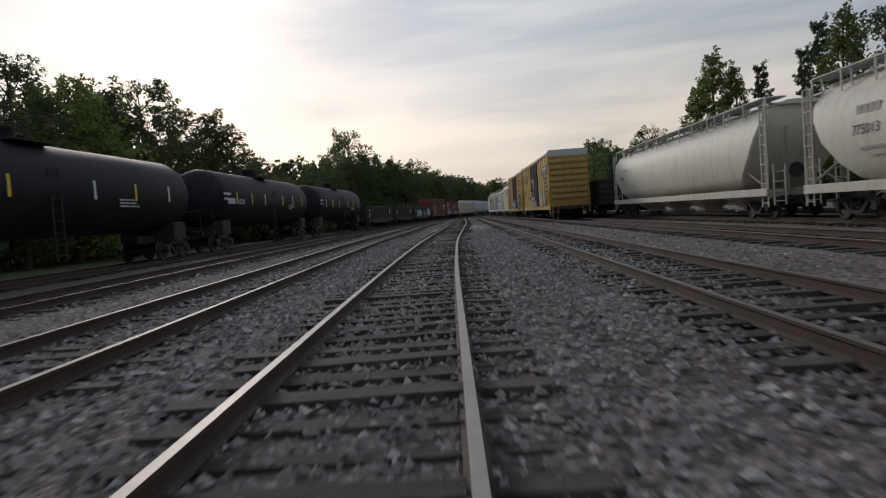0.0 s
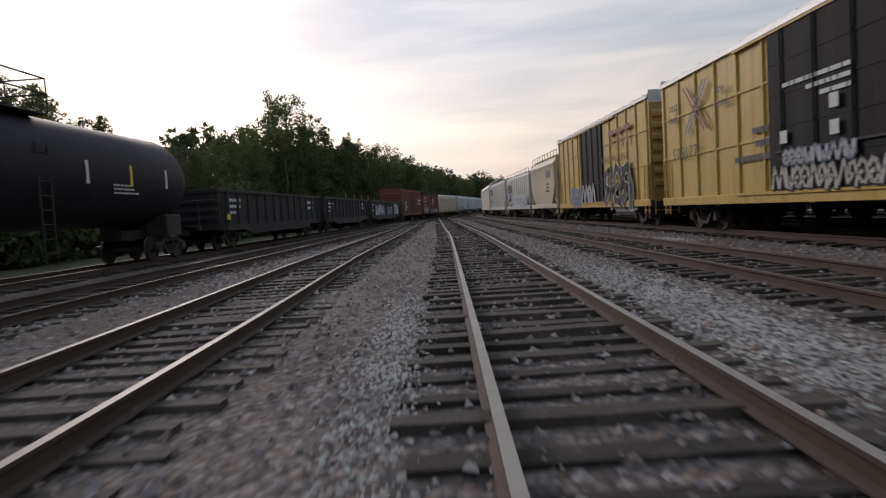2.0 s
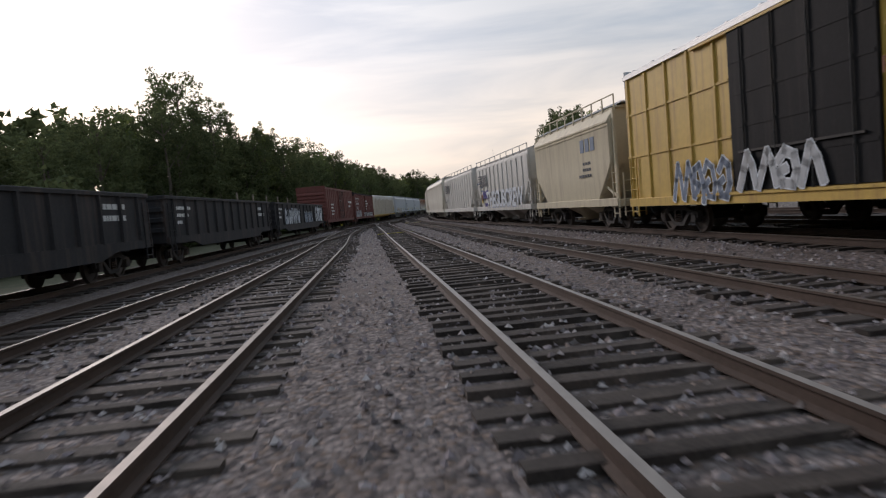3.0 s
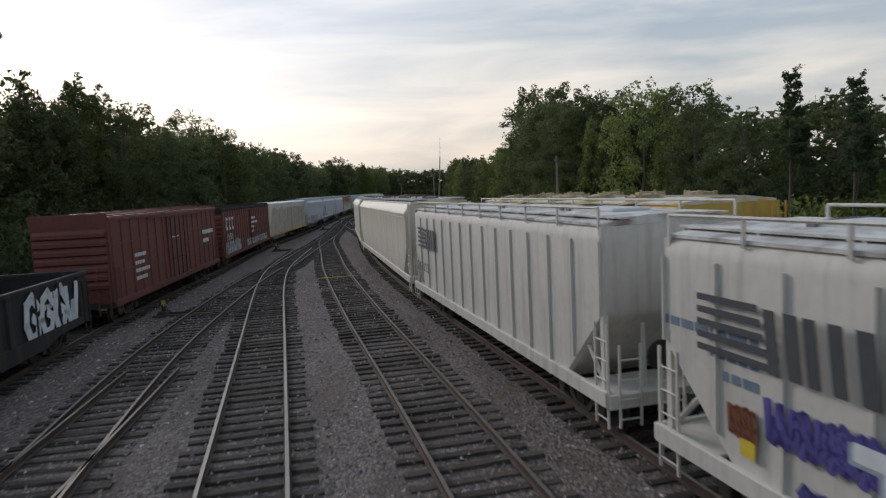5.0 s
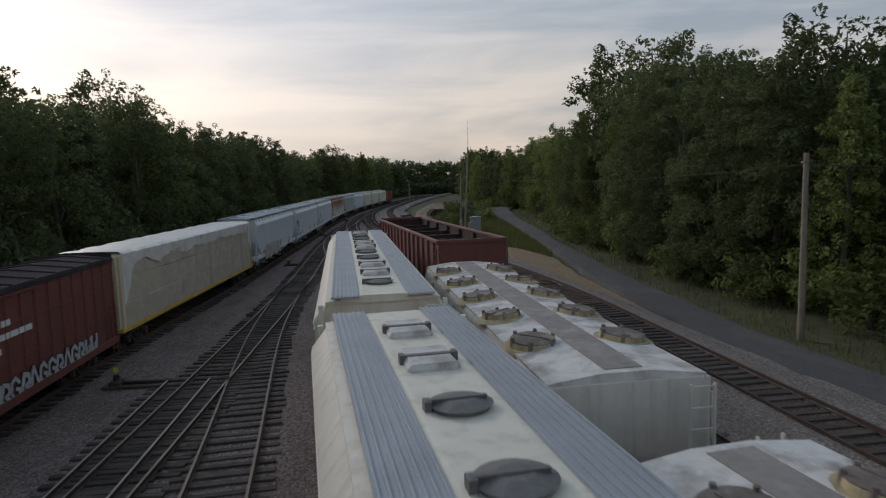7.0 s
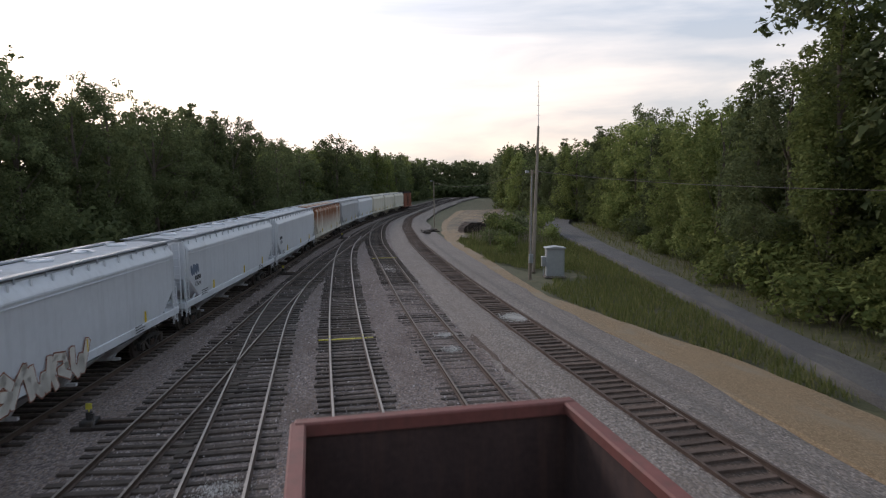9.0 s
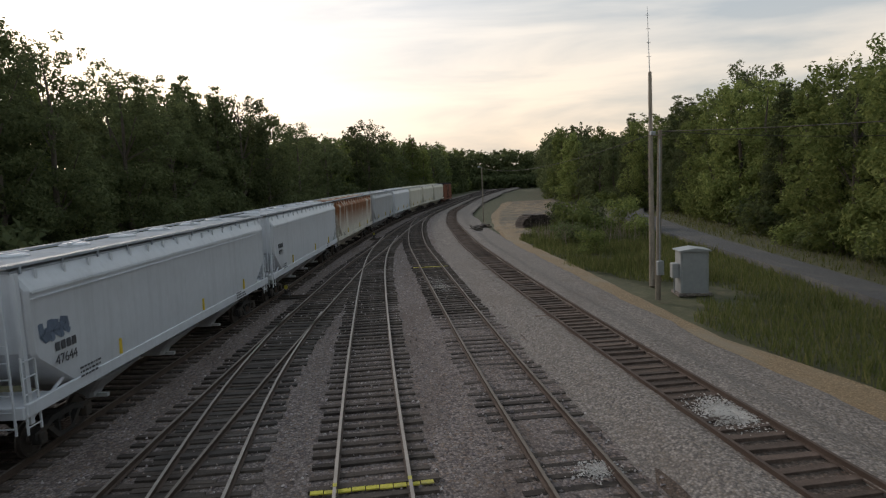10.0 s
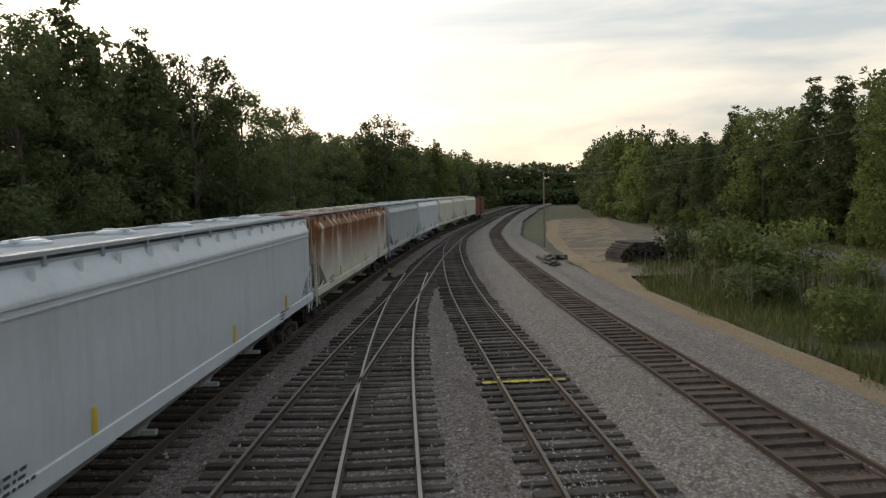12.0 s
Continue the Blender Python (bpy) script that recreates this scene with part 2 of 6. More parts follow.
rz_s = rz_n.new("ShaderNodeSeparateXYZ"); rz_l.new(rz_n["Texture Coordinate"].outputs["Object"], rz_s.inputs[0])
rz_m = rz_n.new("ShaderNodeMapRange"); rz_m.inputs["From Min"].default_value, rz_m.inputs["From Max"].default_value = 1.9, 3.5
rz_l.new(rz_s.outputs["Z"], rz_m.inputs["Value"])
for q in rz_n:
    if q.type == 'MAPPING':
        q.inputs["Scale"].default_value = (0.9, 0.85, 0.13)
for q in list(rz_l):          # rust runs down from the roof
    if q.from_node.type == 'MAP_RANGE' and q.to_node.type == 'MIX_RGB' and q.to_socket == q.to_node.inputs[0]:
        rz_k = rz_n.new("ShaderNodeMath"); rz_k.operation = 'MULTIPLY'
        rz_l.new(q.from_socket, rz_k.inputs[0]); rz_l.new(rz_m.outputs[0], rz_k.inputs[1]); rz_l.new(rz_k.outputs[0], q.to_socket)
        break
YELLOW = mat("boxcar_yellow", (0.56, 0.36, 0.07), 0.6, var=0.12, fine=6, bump=0.05, stain=(0.30, 0.16, 0.05), stain_amt=0.6, streak=True)
YELEND = mat("faded_yellow_end", (0.40, 0.255, 0.075), 0.7, var=0.15, fine=6, bump=0.05, stain=(0.20, 0.10, 0.045), stain_amt=0.7, streak=True)
GALV = mat("galvanised_roof", (0.48, 0.49, 0.49), 0.5, 0.4, var=0.12, fine=6)
BLACKDOOR = mat("black_door_paint", (0.013, 0.013, 0.014), 0.75, var=0.3, spec=0.15, stain=(0.045, 0.04, 0.036), stain_amt=0.45, streak=True)
REDBOX = mat("oxide_red_paint", (0.155, 0.048, 0.038), 0.65, var=0.15, fine=6, bump=0.05, stain=(0.085, 0.042, 0.036), stain_amt=0.6, streak=True)
DKRED = mat("dark_oxide_roof", (0.045, 0.038, 0.040), 0.95, var=0.25, spec=0.05, stain=(0.10, 0.085, 0.085), stain_amt=0.4)
GONRED = mat("red_gondola_paint", (0.165, 0.055, 0.045), 0.7, var=0.2, stain=(0.10, 0.05, 0.04), stain_amt=0.65, streak=True)
GONIN = mat("sooty_gondola_inside", (0.050, 0.030, 0.027), 0.9, var=0.35, stain=(0.085, 0.045, 0.035), stain_amt=0.7, streak=True)
DUSTY = mat("dust_caked_roof", (0.62, 0.60, 0.57), 0.85, var=0.16, fine=5, coarse=0.8, stain=(0.25, 0.215, 0.19), stain_amt=0.85, lo=0.42, hi=0.68)
YDUST = mat("yellow_dusty_roof", (0.53, 0.41, 0.18), 0.85, var=0.14, fine=5, coarse=0.8, stain=(0.63, 0.57, 0.51), stain_amt=0.95, lo=0.40, hi=0.56)
DUSTBAND = mat("dusty_brown_plate", (0.25, 0.225, 0.205), 0.85, var=0.2, fine=7, stain=(0.42, 0.40, 0.37), stain_amt=0.6)
HATCHLID = mat("stained_hatch_lid", (0.16, 0.13, 0.11), 0.75, var=0.35, stain=(0.36, 0.33, 0.30), stain_amt=0.7)
HATCHY = mat("stained_hatch", (0.42, 0.34, 0.20), 0.75, var=0.25, stain=(0.22, 0.15, 0.085), stain_amt=0.9)
ROOFGREY = mat("grey_walkway_steel", (0.34, 0.37, 0.40), 0.55, 0.3, var=0.15, fine=40)
ROOFLT = mat("weathered_pale_roof", (0.40, 0.425, 0.45), 0.85, var=0.12, fine=5, coarse=0.7, spec=0.15, stain=(0.28, 0.27, 0.26), stain_amt=0.5)
HATCHP = mat("dusty_pale_hatch", (0.56, 0.57, 0.58), 0.75, var=0.12, fine=6, coarse=1.0, spec=0.2, stain=(0.40, 0.37, 0.34), stain_amt=0.6)
# grime streaks; the end's shadow is also put into the darker base colour
ENDGRIMESHADE = mat("grimy_shaded_car_end", (0.33, 0.30, 0.255), 0.8, var=0.25, fine=7, stain=(0.17, 0.135, 0.11), stain_amt=0.7, streak=True)
FOULED = stony("fouled_brown_ballast", (0.085, 0.060, 0.046), (0.25, 0.19, 0.155), 0.05, (0.20, 0.125, 0.085), grime=(0.095, 0.062, 0.045), grime_amt=0.75)
TIEBR = mat("brown_timber", (0.085, 0.058, 0.045), 0.9, var=0.45, fine=22, coarse=2.5, bump=0.6, stain=(0.15, 0.11, 0.085), stain_amt=0.4, rand=0.4)
STRAP = mat("worn_strap_steel", (0.16, 0.155, 0.15), 0.6, 0.4, var=0.3)
WRAP = mat("lumber_wrap", (0.47, 0.41, 0.32), 0.45, var=0.12, fine=3, coarse=1.4, bump=0.25, stain=(0.60, 0.56, 0.48), stain_amt=0.6)
SHEET = mat("torn_white_sheet", (0.68, 0.66, 0.62), 0.4, var=0.12, fine=4, coarse=1.2, bump=0.3, stain=(0.50, 0.46, 0.40), stain_amt=0.5)
MARKW = mat("white_lettering", (0.62, 0.62, 0.60), 0.7, var=0.15, fine=10)
MARKD = mat("dark_lettering", (0.07, 0.072, 0.08), 0.7, var=0.2, fine=10)
FADED = mat("faded_lettering", (0.46, 0.44, 0.39), 0.7, var=0.2, fine=10)
MARKY = mat("yellow_reflector", (0.70, 0.50, 0.05), 0.5, var=0.1)
MARKR = mat("red_brown_lettering", (0.25, 0.09, 0.05), 0.7, var=0.2)
SPRAYW = mat("white_spray", (0.66, 0.68, 0.70), 0.7, var=0.12, fine=8)
SPRAYB = mat("blue_grey_spray", (0.16, 0.20, 0.27), 0.7, var=0.2, fine=8)
SPRAYL = mat("pale_blue_spray", (0.33, 0.37, 0.43), 0.7, var=0.2, fine=8)
PURPLE = mat("purple_spray", (0.10, 0.085, 0.30), 0.7, var=0.2, fine=8)
SPRAYK = mat("black_spray", (0.03, 0.03, 0.034), 0.7, var=0.2, fine=8)
ROADM = stony("worn_asphalt", (0.10, 0.10, 0.102), (0.19, 0.19, 0.19), 0.03, (0.15, 0.14, 0.13), bump=0.35, grime=(0.17, 0.155, 0.13), grime_amt=0.45)
SAND = stony("sandy_dirt", (0.26, 0.18, 0.10), (0.50, 0.365, 0.22), 0.035, (0.38, 0.25, 0.15), bump=0.4, grime=(0.22, 0.19, 0.14), grime_amt=0.7)
LOTDIRT = stony("packed_dirt", (0.17, 0.14, 0.105), (0.33, 0.275, 0.205), 0.05, (0.26, 0.19, 0.12), bump=0.5, grime=(0.10, 0.085, 0.06), grime_amt=0.8)
GRASSG = mat("grassy_earth", (0.066, 0.068, 0.032), 0.95, var=0.4, fine=9, coarse=0.5, bump=0.6, stain=(0.135, 0.112, 0.066), stain_amt=0.7)
GRASSB = leafy("grass_blades", (0.075, 0.090, 0.028), (0.105, 0.125, 0.040), (0.185, 0.175, 0.075))
LEAF1 = leafy("oak_leaves", (0.078, 0.098, 0.046), (0.108, 0.130, 0.058), (0.155, 0.176, 0.078))
LEAF2 = leafy("poplar_leaves", (0.112, 0.142, 0.046), (0.160, 0.195, 0.062), (0.23, 0.255, 0.088))
LEAF3 = leafy("pine_needles", (0.055, 0.085, 0.044), (0.075, 0.105, 0.054), (0.10, 0.13, 0.062))
BARK = mat("bark", (0.11, 0.09, 0.07), 0.95, var=0.4, fine=9, bump=0.6)
POLEW = mat("weathered_pole", (0.26, 0.215, 0.165), 0.9, var=0.25, fine=12, bump=0.3, stain=(0.12, 0.09, 0.07), stain_amt=0.6, streak=True)
CABM = mat("grey_cabinet_paint", (0.33, 0.345, 0.35), 0.45, 0.2, var=0.1, fine=6)
YPAINT = mat("yellow_marking_paint", (0.55, 0.48, 0.06), 0.8, var=0.3, fine=18, stain=(0.2, 0.18, 0.1), stain_amt=0.8)
WPAINT = mat("white_powder", (0.62, 0.58, 0.54), 0.9, var=0.25, fine=10, stain=(0.3, 0.27, 0.24), stain_amt=0.8)

# ---------- geometry helpers ----------
class Geo:
    """Collects vertices and faces for one mesh."""
    def __init__(self):
        self.v, self.f, self.m = [], [], []

    def add(self, verts, faces, mi=0):
        o = len(self.v)
        self.v.extend(verts)
        self.f.extend([tuple(o + i for i in f) for f in faces])
        self.m.extend([mi] * len(faces))
        return self

    def box(self, x0, x1, y0, y1, z0, z1, c=0.0, mi=0):
        """A box; c: width of the chamfer along its four long upright edges and its top."""
        if c <= 0:
            return self.add([(x0, y0, z0), (x1, y0, z0), (x1, y1, z0), (x0, y1, z0), (x0, y0, z1), (x1, y0, z1), (x1, y1, z1), (x0, y1, z1)],
                            [(3, 2, 1, 0), (4, 5, 6, 7), (0, 1, 5, 4), (1, 2, 6, 5), (2, 3, 7, 6), (3, 0, 4, 7)], mi)
        ring = lambda d, z: [(x0 + d, y0 + c, z), (x0 + c, y0 + d, z), (x1 - c, y0 + d, z), (x1 - d, y0 + c, z),
                             (x1 - d, y1 - c, z), (x1 - c, y1 - d, z), (x0 + c, y1 - d, z), (x0 + d, y1 - c, z)]
        return self.loft([ring(0, z0), ring(0, z1 - c), ring(c, z1)], mi=mi)

    def loft(self, rings, caps=True, close=True, mi=0):
        n = len(rings[0])
        o = []
        fs = []
        for r in rings:
            o.extend(r)
        for k in range(len(rings) - 1):
            for i in range(n if close else n - 1):
                j = (i + 1) % n
                fs.append((k * n + i, k * n + j, (k + 1) * n + j, (k + 1) * n + i))
        if caps:
            fs.append(tuple(reversed(range(n))))
            fs.append(tuple((len(rings) - 1) * n + i for i in range(n)))
        return self.add(o, fs, mi)

    def cyl(self, p0, p1, r, seg=8, r1=None, mi=0):
        p0, p1 = Vector(p0), Vector(p1)
        q = (p1 - p0).to_track_quat('Z', 'Y')
        r1 = r if r1 is None else r1
        rings = []
        for p, rr in ((p0, r), (p1, r1)):
            rings.append([tuple(p + q @ Vector((rr * math.cos(2 * math.pi * i / seg), rr * math.sin(2 * math.pi * i / seg), 0))) for i in range(seg)])
        return self.loft(rings, mi=mi)

    def rod(self, pts, r, seg=5, mi=0):
        for a, b in zip(pts, pts[1:]):
            self.cyl(a, b, r, seg, mi=mi)
        return self

    def prism(self, prof, y0, y1, axis='y', mi=0):
        """A profile drawn out along an axis. axis y: profile (x, z); axis x: profile (y, z)."""
        if axis == 'y':
            return self.loft([[(a, y0, b) for a, b in prof], [(a, y1, b) for a, b in prof]], mi=mi)
        return self.loft([[(y0, a, b) for a, b in prof], [(y1, a, b) for a, b in prof]], mi=mi)

    def mesh(self, name, *mats, smooth=False):
        me = bpy.data.meshes.new(name)
        me.from_pydata(self.v, [], self.f)
        for m in mats:
            me.materials.append(m)
        if len(mats) > 1:
            me.polygons.foreach_set("material_index", self.m)
        bm = bmesh.new(); bm.from_mesh(me)
        bmesh.ops.recalc_face_normals(bm, faces=bm.faces)
        bm.to_mesh(me); bm.free()
        if smooth:
            me.polygons.foreach_set("use_smooth", [True] * len(me.polygons))
            me.set_sharp_from_angle(angle=radians(32))
        return me


def part(name, geo, material, parent, label="", m=None, smooth=False):
    """One mesh object under a thing or a part. geo: a Geo or a finished mesh."""
    me = geo if isinstance(geo, bpy.types.Mesh) else geo.mesh(name, material, smooth=smooth)
    ob = new(name, me)
    ob.parent = parent
    if m is not None:
        ob.matrix_local = m
    return tagged(ob, label)


def thing(name, label, category, m, group="", geo=None, material=None, kind="", smooth=False):
    """A top-level thing: an Empty at its base, or a mesh of its own."""
    ob = new(name, geo.mesh(name, material, smooth=smooth) if geo else None)
    ob.matrix_world = m
    return tagged(ob, label, category, group, kind)


def lettering(name, text, size, material, parent, m, label="", fat=0.0, spacing=1.0):
    """Flat lettering in the built-in font, 4 mm proud of the surface."""
    cu = bpy.data.curves.new(name, 'FONT')
    cu.body, cu.size, cu.offset, cu.space_character, cu.extrude = text, size, fat, spacing, 0.002
    cu.resolution_u = 3
    tmp = bpy.data.objects.new(name, cu)
    me = bpy.data.meshes.new_from_object(tmp)
    bpy.data.objects.remove(tmp)
    me.materials.clear()
    me.materials.append(material)
    return part(name, me, material, parent, label, m)


# ---------- the tracks' plan: x of the centre line against y ----------
PLAN = {
    "far_left": [(-14.0, -60), (-13.2, 0), (-12.0, 56), (-11.0, 74), (-8.7, 107), (-6.7, 134), (-4.2, 151), (-1.8, 171), (2.3, 190), (6.2, 212), (9.5, 230), (12.7, 250), (16.4, 269), (20.2, 286), (24.3, 303), (33.2, 333), (47, 375), (63, 425), (80, 475)],
    "second_left": [(-7.6, -60), (-7.4, 0), (-7.6, 30), (-7.4, 60), (-6.2, 85), (-4.7, 104), (-3.3, 116), (-2.4, 126)],
    "left": [(-2.54, -60), (-2.86, 4), (-3.03, 11), (-3.61, 32), (-3.35, 54), (-3.55, 64), (-3.27, 76), (-2.95, 98), (-3.16, 112), (-2.85, 128), (-1.67, 138), (-0.52, 147), (0.53, 152)],
    "ladder": [(1.19, 152), (3.08, 163), (4.94, 174), (6.99, 186), (8.45, 197), (10.66, 214), (12.32, 225), (15.17, 243), (18.18, 257), (21.44, 274), (27.75, 301), (30.41, 311), (38.79, 340), (48.59, 372), (58.6, 402), (70.5, 435), (85.5, 472)],
    "middle": [(2, -60), (0.64, 4), (0.39, 15), (0.29, 28), (0.58, 50), (0.71, 60), (0.89, 75), (0.74, 100), (0.74, 115), (0.66, 130), (0.56, 142), (0.85, 152), (1.95, 159), (3.18, 168)],
    "right": [(4.76, -60), (4.79, 8), (4.79, 32), (4.82, 55), (4.49, 95), (4.69, 105), (4.82, 118), (4.54, 132), (4.64, 150), (5.15, 160), (5.55, 174), (6.82, 186), (8.4, 195)],
    "second_right": [(10.2, -60), (9.5, 40), (9.35, 75), (9.05, 98), (8.9, 104), (8.6, 116), (8.35, 133), (8.35, 142), (8.65, 152), (9.7, 168), (10.69, 176), (11, 184), (11.05, 193), (11.26, 206), (11.51, 218), (12.84, 229)],
    "third_right": [(15, -60), (13.9, 45), (12.71, 100), (12.36, 138), (12.3, 150), (12.37, 158), (12.73, 163), (14.17, 170), (14.62, 175), (14.65, 191), (14.85, 205), (15.22, 217), (16.07, 234), (16.77, 245), (17.82, 255), (19.71, 267)],
    "fourth_right": [(19.49, -60), (17.97, 60), (16.61, 120), (16.76, 150), (18.3, 175), (19.05, 205), (19.38, 218), (20.21, 236), (21.12, 255), (22.39, 268), (24.43, 284), (26.69, 296)],
    "main": [(23, -60), (21.83, 60), (20.59, 120), (20.36, 150), (21.7, 165), (22.92, 176), (23.29, 184), (23.13, 202), (23.36, 217), (24.12, 234), (25.28, 252), (28.18, 278), (32.24, 301), (34.94, 311), (43.21, 340), (52.98, 372), (62.99, 402), (75, 435), (90, 472)],
}
LINE = {}
for key, pts in PLAN.items():
    ys = np.arange(pts[0][1], pts[-1][1] + 0.01, 0.5)
    px, py = np.array([p[0] for p in pts]), np.array([p[1] for p in pts])
    xs = np.interp(np.concatenate([np.arange(-20, 0) * 0.5 + ys[0], ys, ys[-1] + 0.5 * np.arange(1, 21)]), py, px)
    s0, s1 = (px[1] - px[0]) / (py[1] - py[0]), (px[-1] - px[-2]) / (py[-1] - py[-2])
    xs[:20] = px[0] + s0 * (np.arange(-20, 0) * 0.5)
    xs[-20:] = px[-1] + s1 * 0.5 * np.arange(1, 21)
    k = np.exp(-0.5 * (np.arange(-20, 21) * 0.5 / 4.0) ** 2); k /= k.sum()
    LINE[key] = (np.convolve(xs, k, mode="valid"), ys)


def at_track(key, y):
    """x and heading (degrees, for a local y axis along the track) at y."""
    xs, ys = LINE[key]
    x = float(np.interp(y, ys, xs))
    d = float(np.interp(y + 1, ys, xs) - np.interp(y - 1, ys, xs))
    d = d / max(1e-6, float(min(y + 1, ys[-1]) - max(y - 1, ys[0])))
    return x, -math.degrees(math.atan(d))


RAIL_Z, GAUGE = 0.18, 1.505
MAIN_LIFT = 0.28          # the main line stands on a higher bed than the yard

# ---------- ground ----------
def strip(name, left, right, z, material, label, category, step=2.0, kind="structure", cols=6, rough=0.0, drop=0.0):
    """A sheet between two lines given as (x, y) points."""
    y0, y1 = max(left[0][1], right[0][1]), min(left[-1][1], right[-1][1])
    g = Geo()
    ys = np.arange(y0, y1 + step * 0.5, step)
    lx = np.interp(ys, [p[1] for p in left], [p[0] for p in left])
    rx = np.interp(ys, [p[1] for p in right], [p[0] for p in right])
    vs = []
    for y, a, b in zip(ys, lx, rx):
        for c in range(cols + 1):
            u = c / cols
            w = 0.35 * noise.noise(Vector((y * 0.3, 7.1 if c == 0 else 3.3, z * 50))) if c in (0, cols) and rough else 0.0
            zz = z + rough * noise.noise(Vector(((a + (b - a) * u) * 0.55, y * 0.55, 0)))
            if c in (0, cols):
                zz -= drop
            vs.append((a + (b - a) * u + w, y, zz))
    n = cols + 1
    fs = [(r * n + c, r * n + c + 1, (r + 1) * n + c + 1, (r + 1) * n + c) for r in range(len(ys) - 1) for c in range(cols)]
    g.add(vs, fs)
    return thing(name, label, category, Matrix(), geo=g, material=material, kind=kind, smooth=True)


gx = np.concatenate([[-3000, -1200, -500, -250], np.arange(-140, 181, 10), [260, 500, 1200, 3000]])
gy = np.concatenate([[-2000, -700, -250], np.arange(-120, 541, 10), [640, 900, 1600, 3500]])
gg = Geo()
gg.add([(float(x), float(y), -0.42 + 0.1 * noise.noise(Vector((x * 0.05, y * 0.05, 2.0)))) for y in gy for x in gx],
       [(r * len(gx) + c, r * len(gx) + c + 1, (r + 1) * len(gx) + c + 1, (r + 1) * len(gx) + c) for r in range(len(gy) - 1) for c in range(len(gx) - 1)])
thing("ground", "brown and green rough earth under woods and verge", "ground", Matrix(), geo=gg, material=GRASSG, kind="structure", smooth=True)

BED_L = [(LINE["far_left"][0][i] - 3.2, LINE["far_left"][1][i]) for i in range(0, len(LINE["far_left"][1]), 8)]
BED_R = [(LINE["main"][0][i] + 3.0, LINE["main"][1][i]) for i in range(0, len(LINE["main"][1]), 8)]
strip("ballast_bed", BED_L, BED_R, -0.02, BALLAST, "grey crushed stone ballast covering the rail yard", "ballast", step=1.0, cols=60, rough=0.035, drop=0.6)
# fresher, paler stone round the main line
pale_r = [(24.6, 150), (25.0, 170), (26.2, 186), (27.3, 202), (27.5, 218), (28.2, 230), (28.8, 238), (29.8, 254), (32.4, 278), (35.6, 301), (46.6, 342), (66.5, 402)]
pg = Geo()
pn, prow = 17, []
for y in np.arange(-60.0, 470.1, 1.0):
    x = float(np.interp(y, LINE["main"][1], LINE["main"][0]))
    r_edge = max(x + 2.8, float(np.interp(y, [p[1] for p in pale_r], [p[0] for p in pale_r]))) if 150 < y < 402 else x + 2.8
    for u, z in ((x - 2.9, -0.06), (x - 2.45, 0.03), (x - 2.0, 0.17), (x - 1.6, 0.32), (x - 1.1, 0.35), (x - 0.74, 0.335), (x - 0.69, 0.20), (x + 0.69, 0.20), (x + 0.74, 0.335), (x + 1.1, 0.36), (x + 1.65, 0.35), (x + 2.0, 0.20), (x + 2.45, 0.03)):
        prow.append((u + 0.08 * noise.noise(Vector((u * 0.6, y * 0.5, 4))), float(y), z + 0.035 * noise.noise(Vector((u * 0.9, y * 0.8, 0)))))
    for k in range(4):
        u = x + 2.5 + (r_edge - x - 2.5) * (k + 1) / 4
        prow.append((u + (0.3 * noise.noise(Vector((1.7, y * 0.3, 4))) if k == 3 else 0), float(y), (0.015, 0.01, -0.01, -0.12)[k] + 0.03 * noise.noise(Vector((u * 0.9, y * 0.8, 0)))))
pg.add(prow, [(r * pn + c, r * pn + c + 1, (r + 1) * pn + c + 1, (r + 1) * pn + c) for r in range(len(prow) // pn - 1) for c in range(pn - 1)])
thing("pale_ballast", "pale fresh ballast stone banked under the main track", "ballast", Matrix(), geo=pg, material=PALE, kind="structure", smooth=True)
main_l = [(LINE["main"][0][i] - 0.80, LINE["main"][1][i]) for i in range(0, len(LINE["main"][1]), 4)]
main_r = [(LINE["main"][0][i] + 0.80, LINE["main"][1][i]) for i in range(0, len(LINE["main"][1]), 4)]
strip("fouled_bed", main_l, main_r, 0.262, FOULED, "rusty brown fouled ballast between the main track's rails", "ballast", step=1.0, cols=4, rough=0.02)
strip("brown_ballast", [(20.9, 184), (20.5, 196), (20.6, 208), (20.9, 220), (21.6, 234), (22.6, 246)], [(21.2, 184), (20.9, 196), (21.4, 208), (21.8, 220), (22.4, 234), (23.2, 246)], 0.05, FOULED, "brown-stained ballast beside the old siding", "ballast", step=1.0, cols=4, rough=0.03, drop=0.09)
strip("sand_strip", [(23.6, 164), (25.8, 186), (27.0, 203), (27.1, 215), (27.6, 229), (28.3, 238), (29.3, 254), (33, 276), (38, 300), (50, 340)],
      [(24.0, 164), (27.9, 186), (30.8, 197), (30.7, 203), (29.3, 212), (28.3, 219), (28.9, 226), (30.0, 237), (31.4, 256), (33.0, 262), (40, 276), (50, 300), (64, 340)],
      -0.09, SAND, "bare sandy dirt beside the ballast", "dirt", step=1.0, cols=8, rough=0.05, drop=0.5)
strip("dirt_lot", [(31, 262), (34, 280), (39.5, 302), (53, 342)], [(40, 262), (48, 282), (56, 305), (64, 342)], -0.09, LOTDIRT, "bare dirt lot beside the main track", "dirt", cols=14, rough=0.06, drop=0.55)
ROAD_N = [(23.0, 90), (22.9, 150), (24.8, 168), (27.2, 182), (31.6, 198.6), (35.2, 212), (41.0, 236), (46.5, 262), (52.5, 283), (62, 305), (80, 335)]
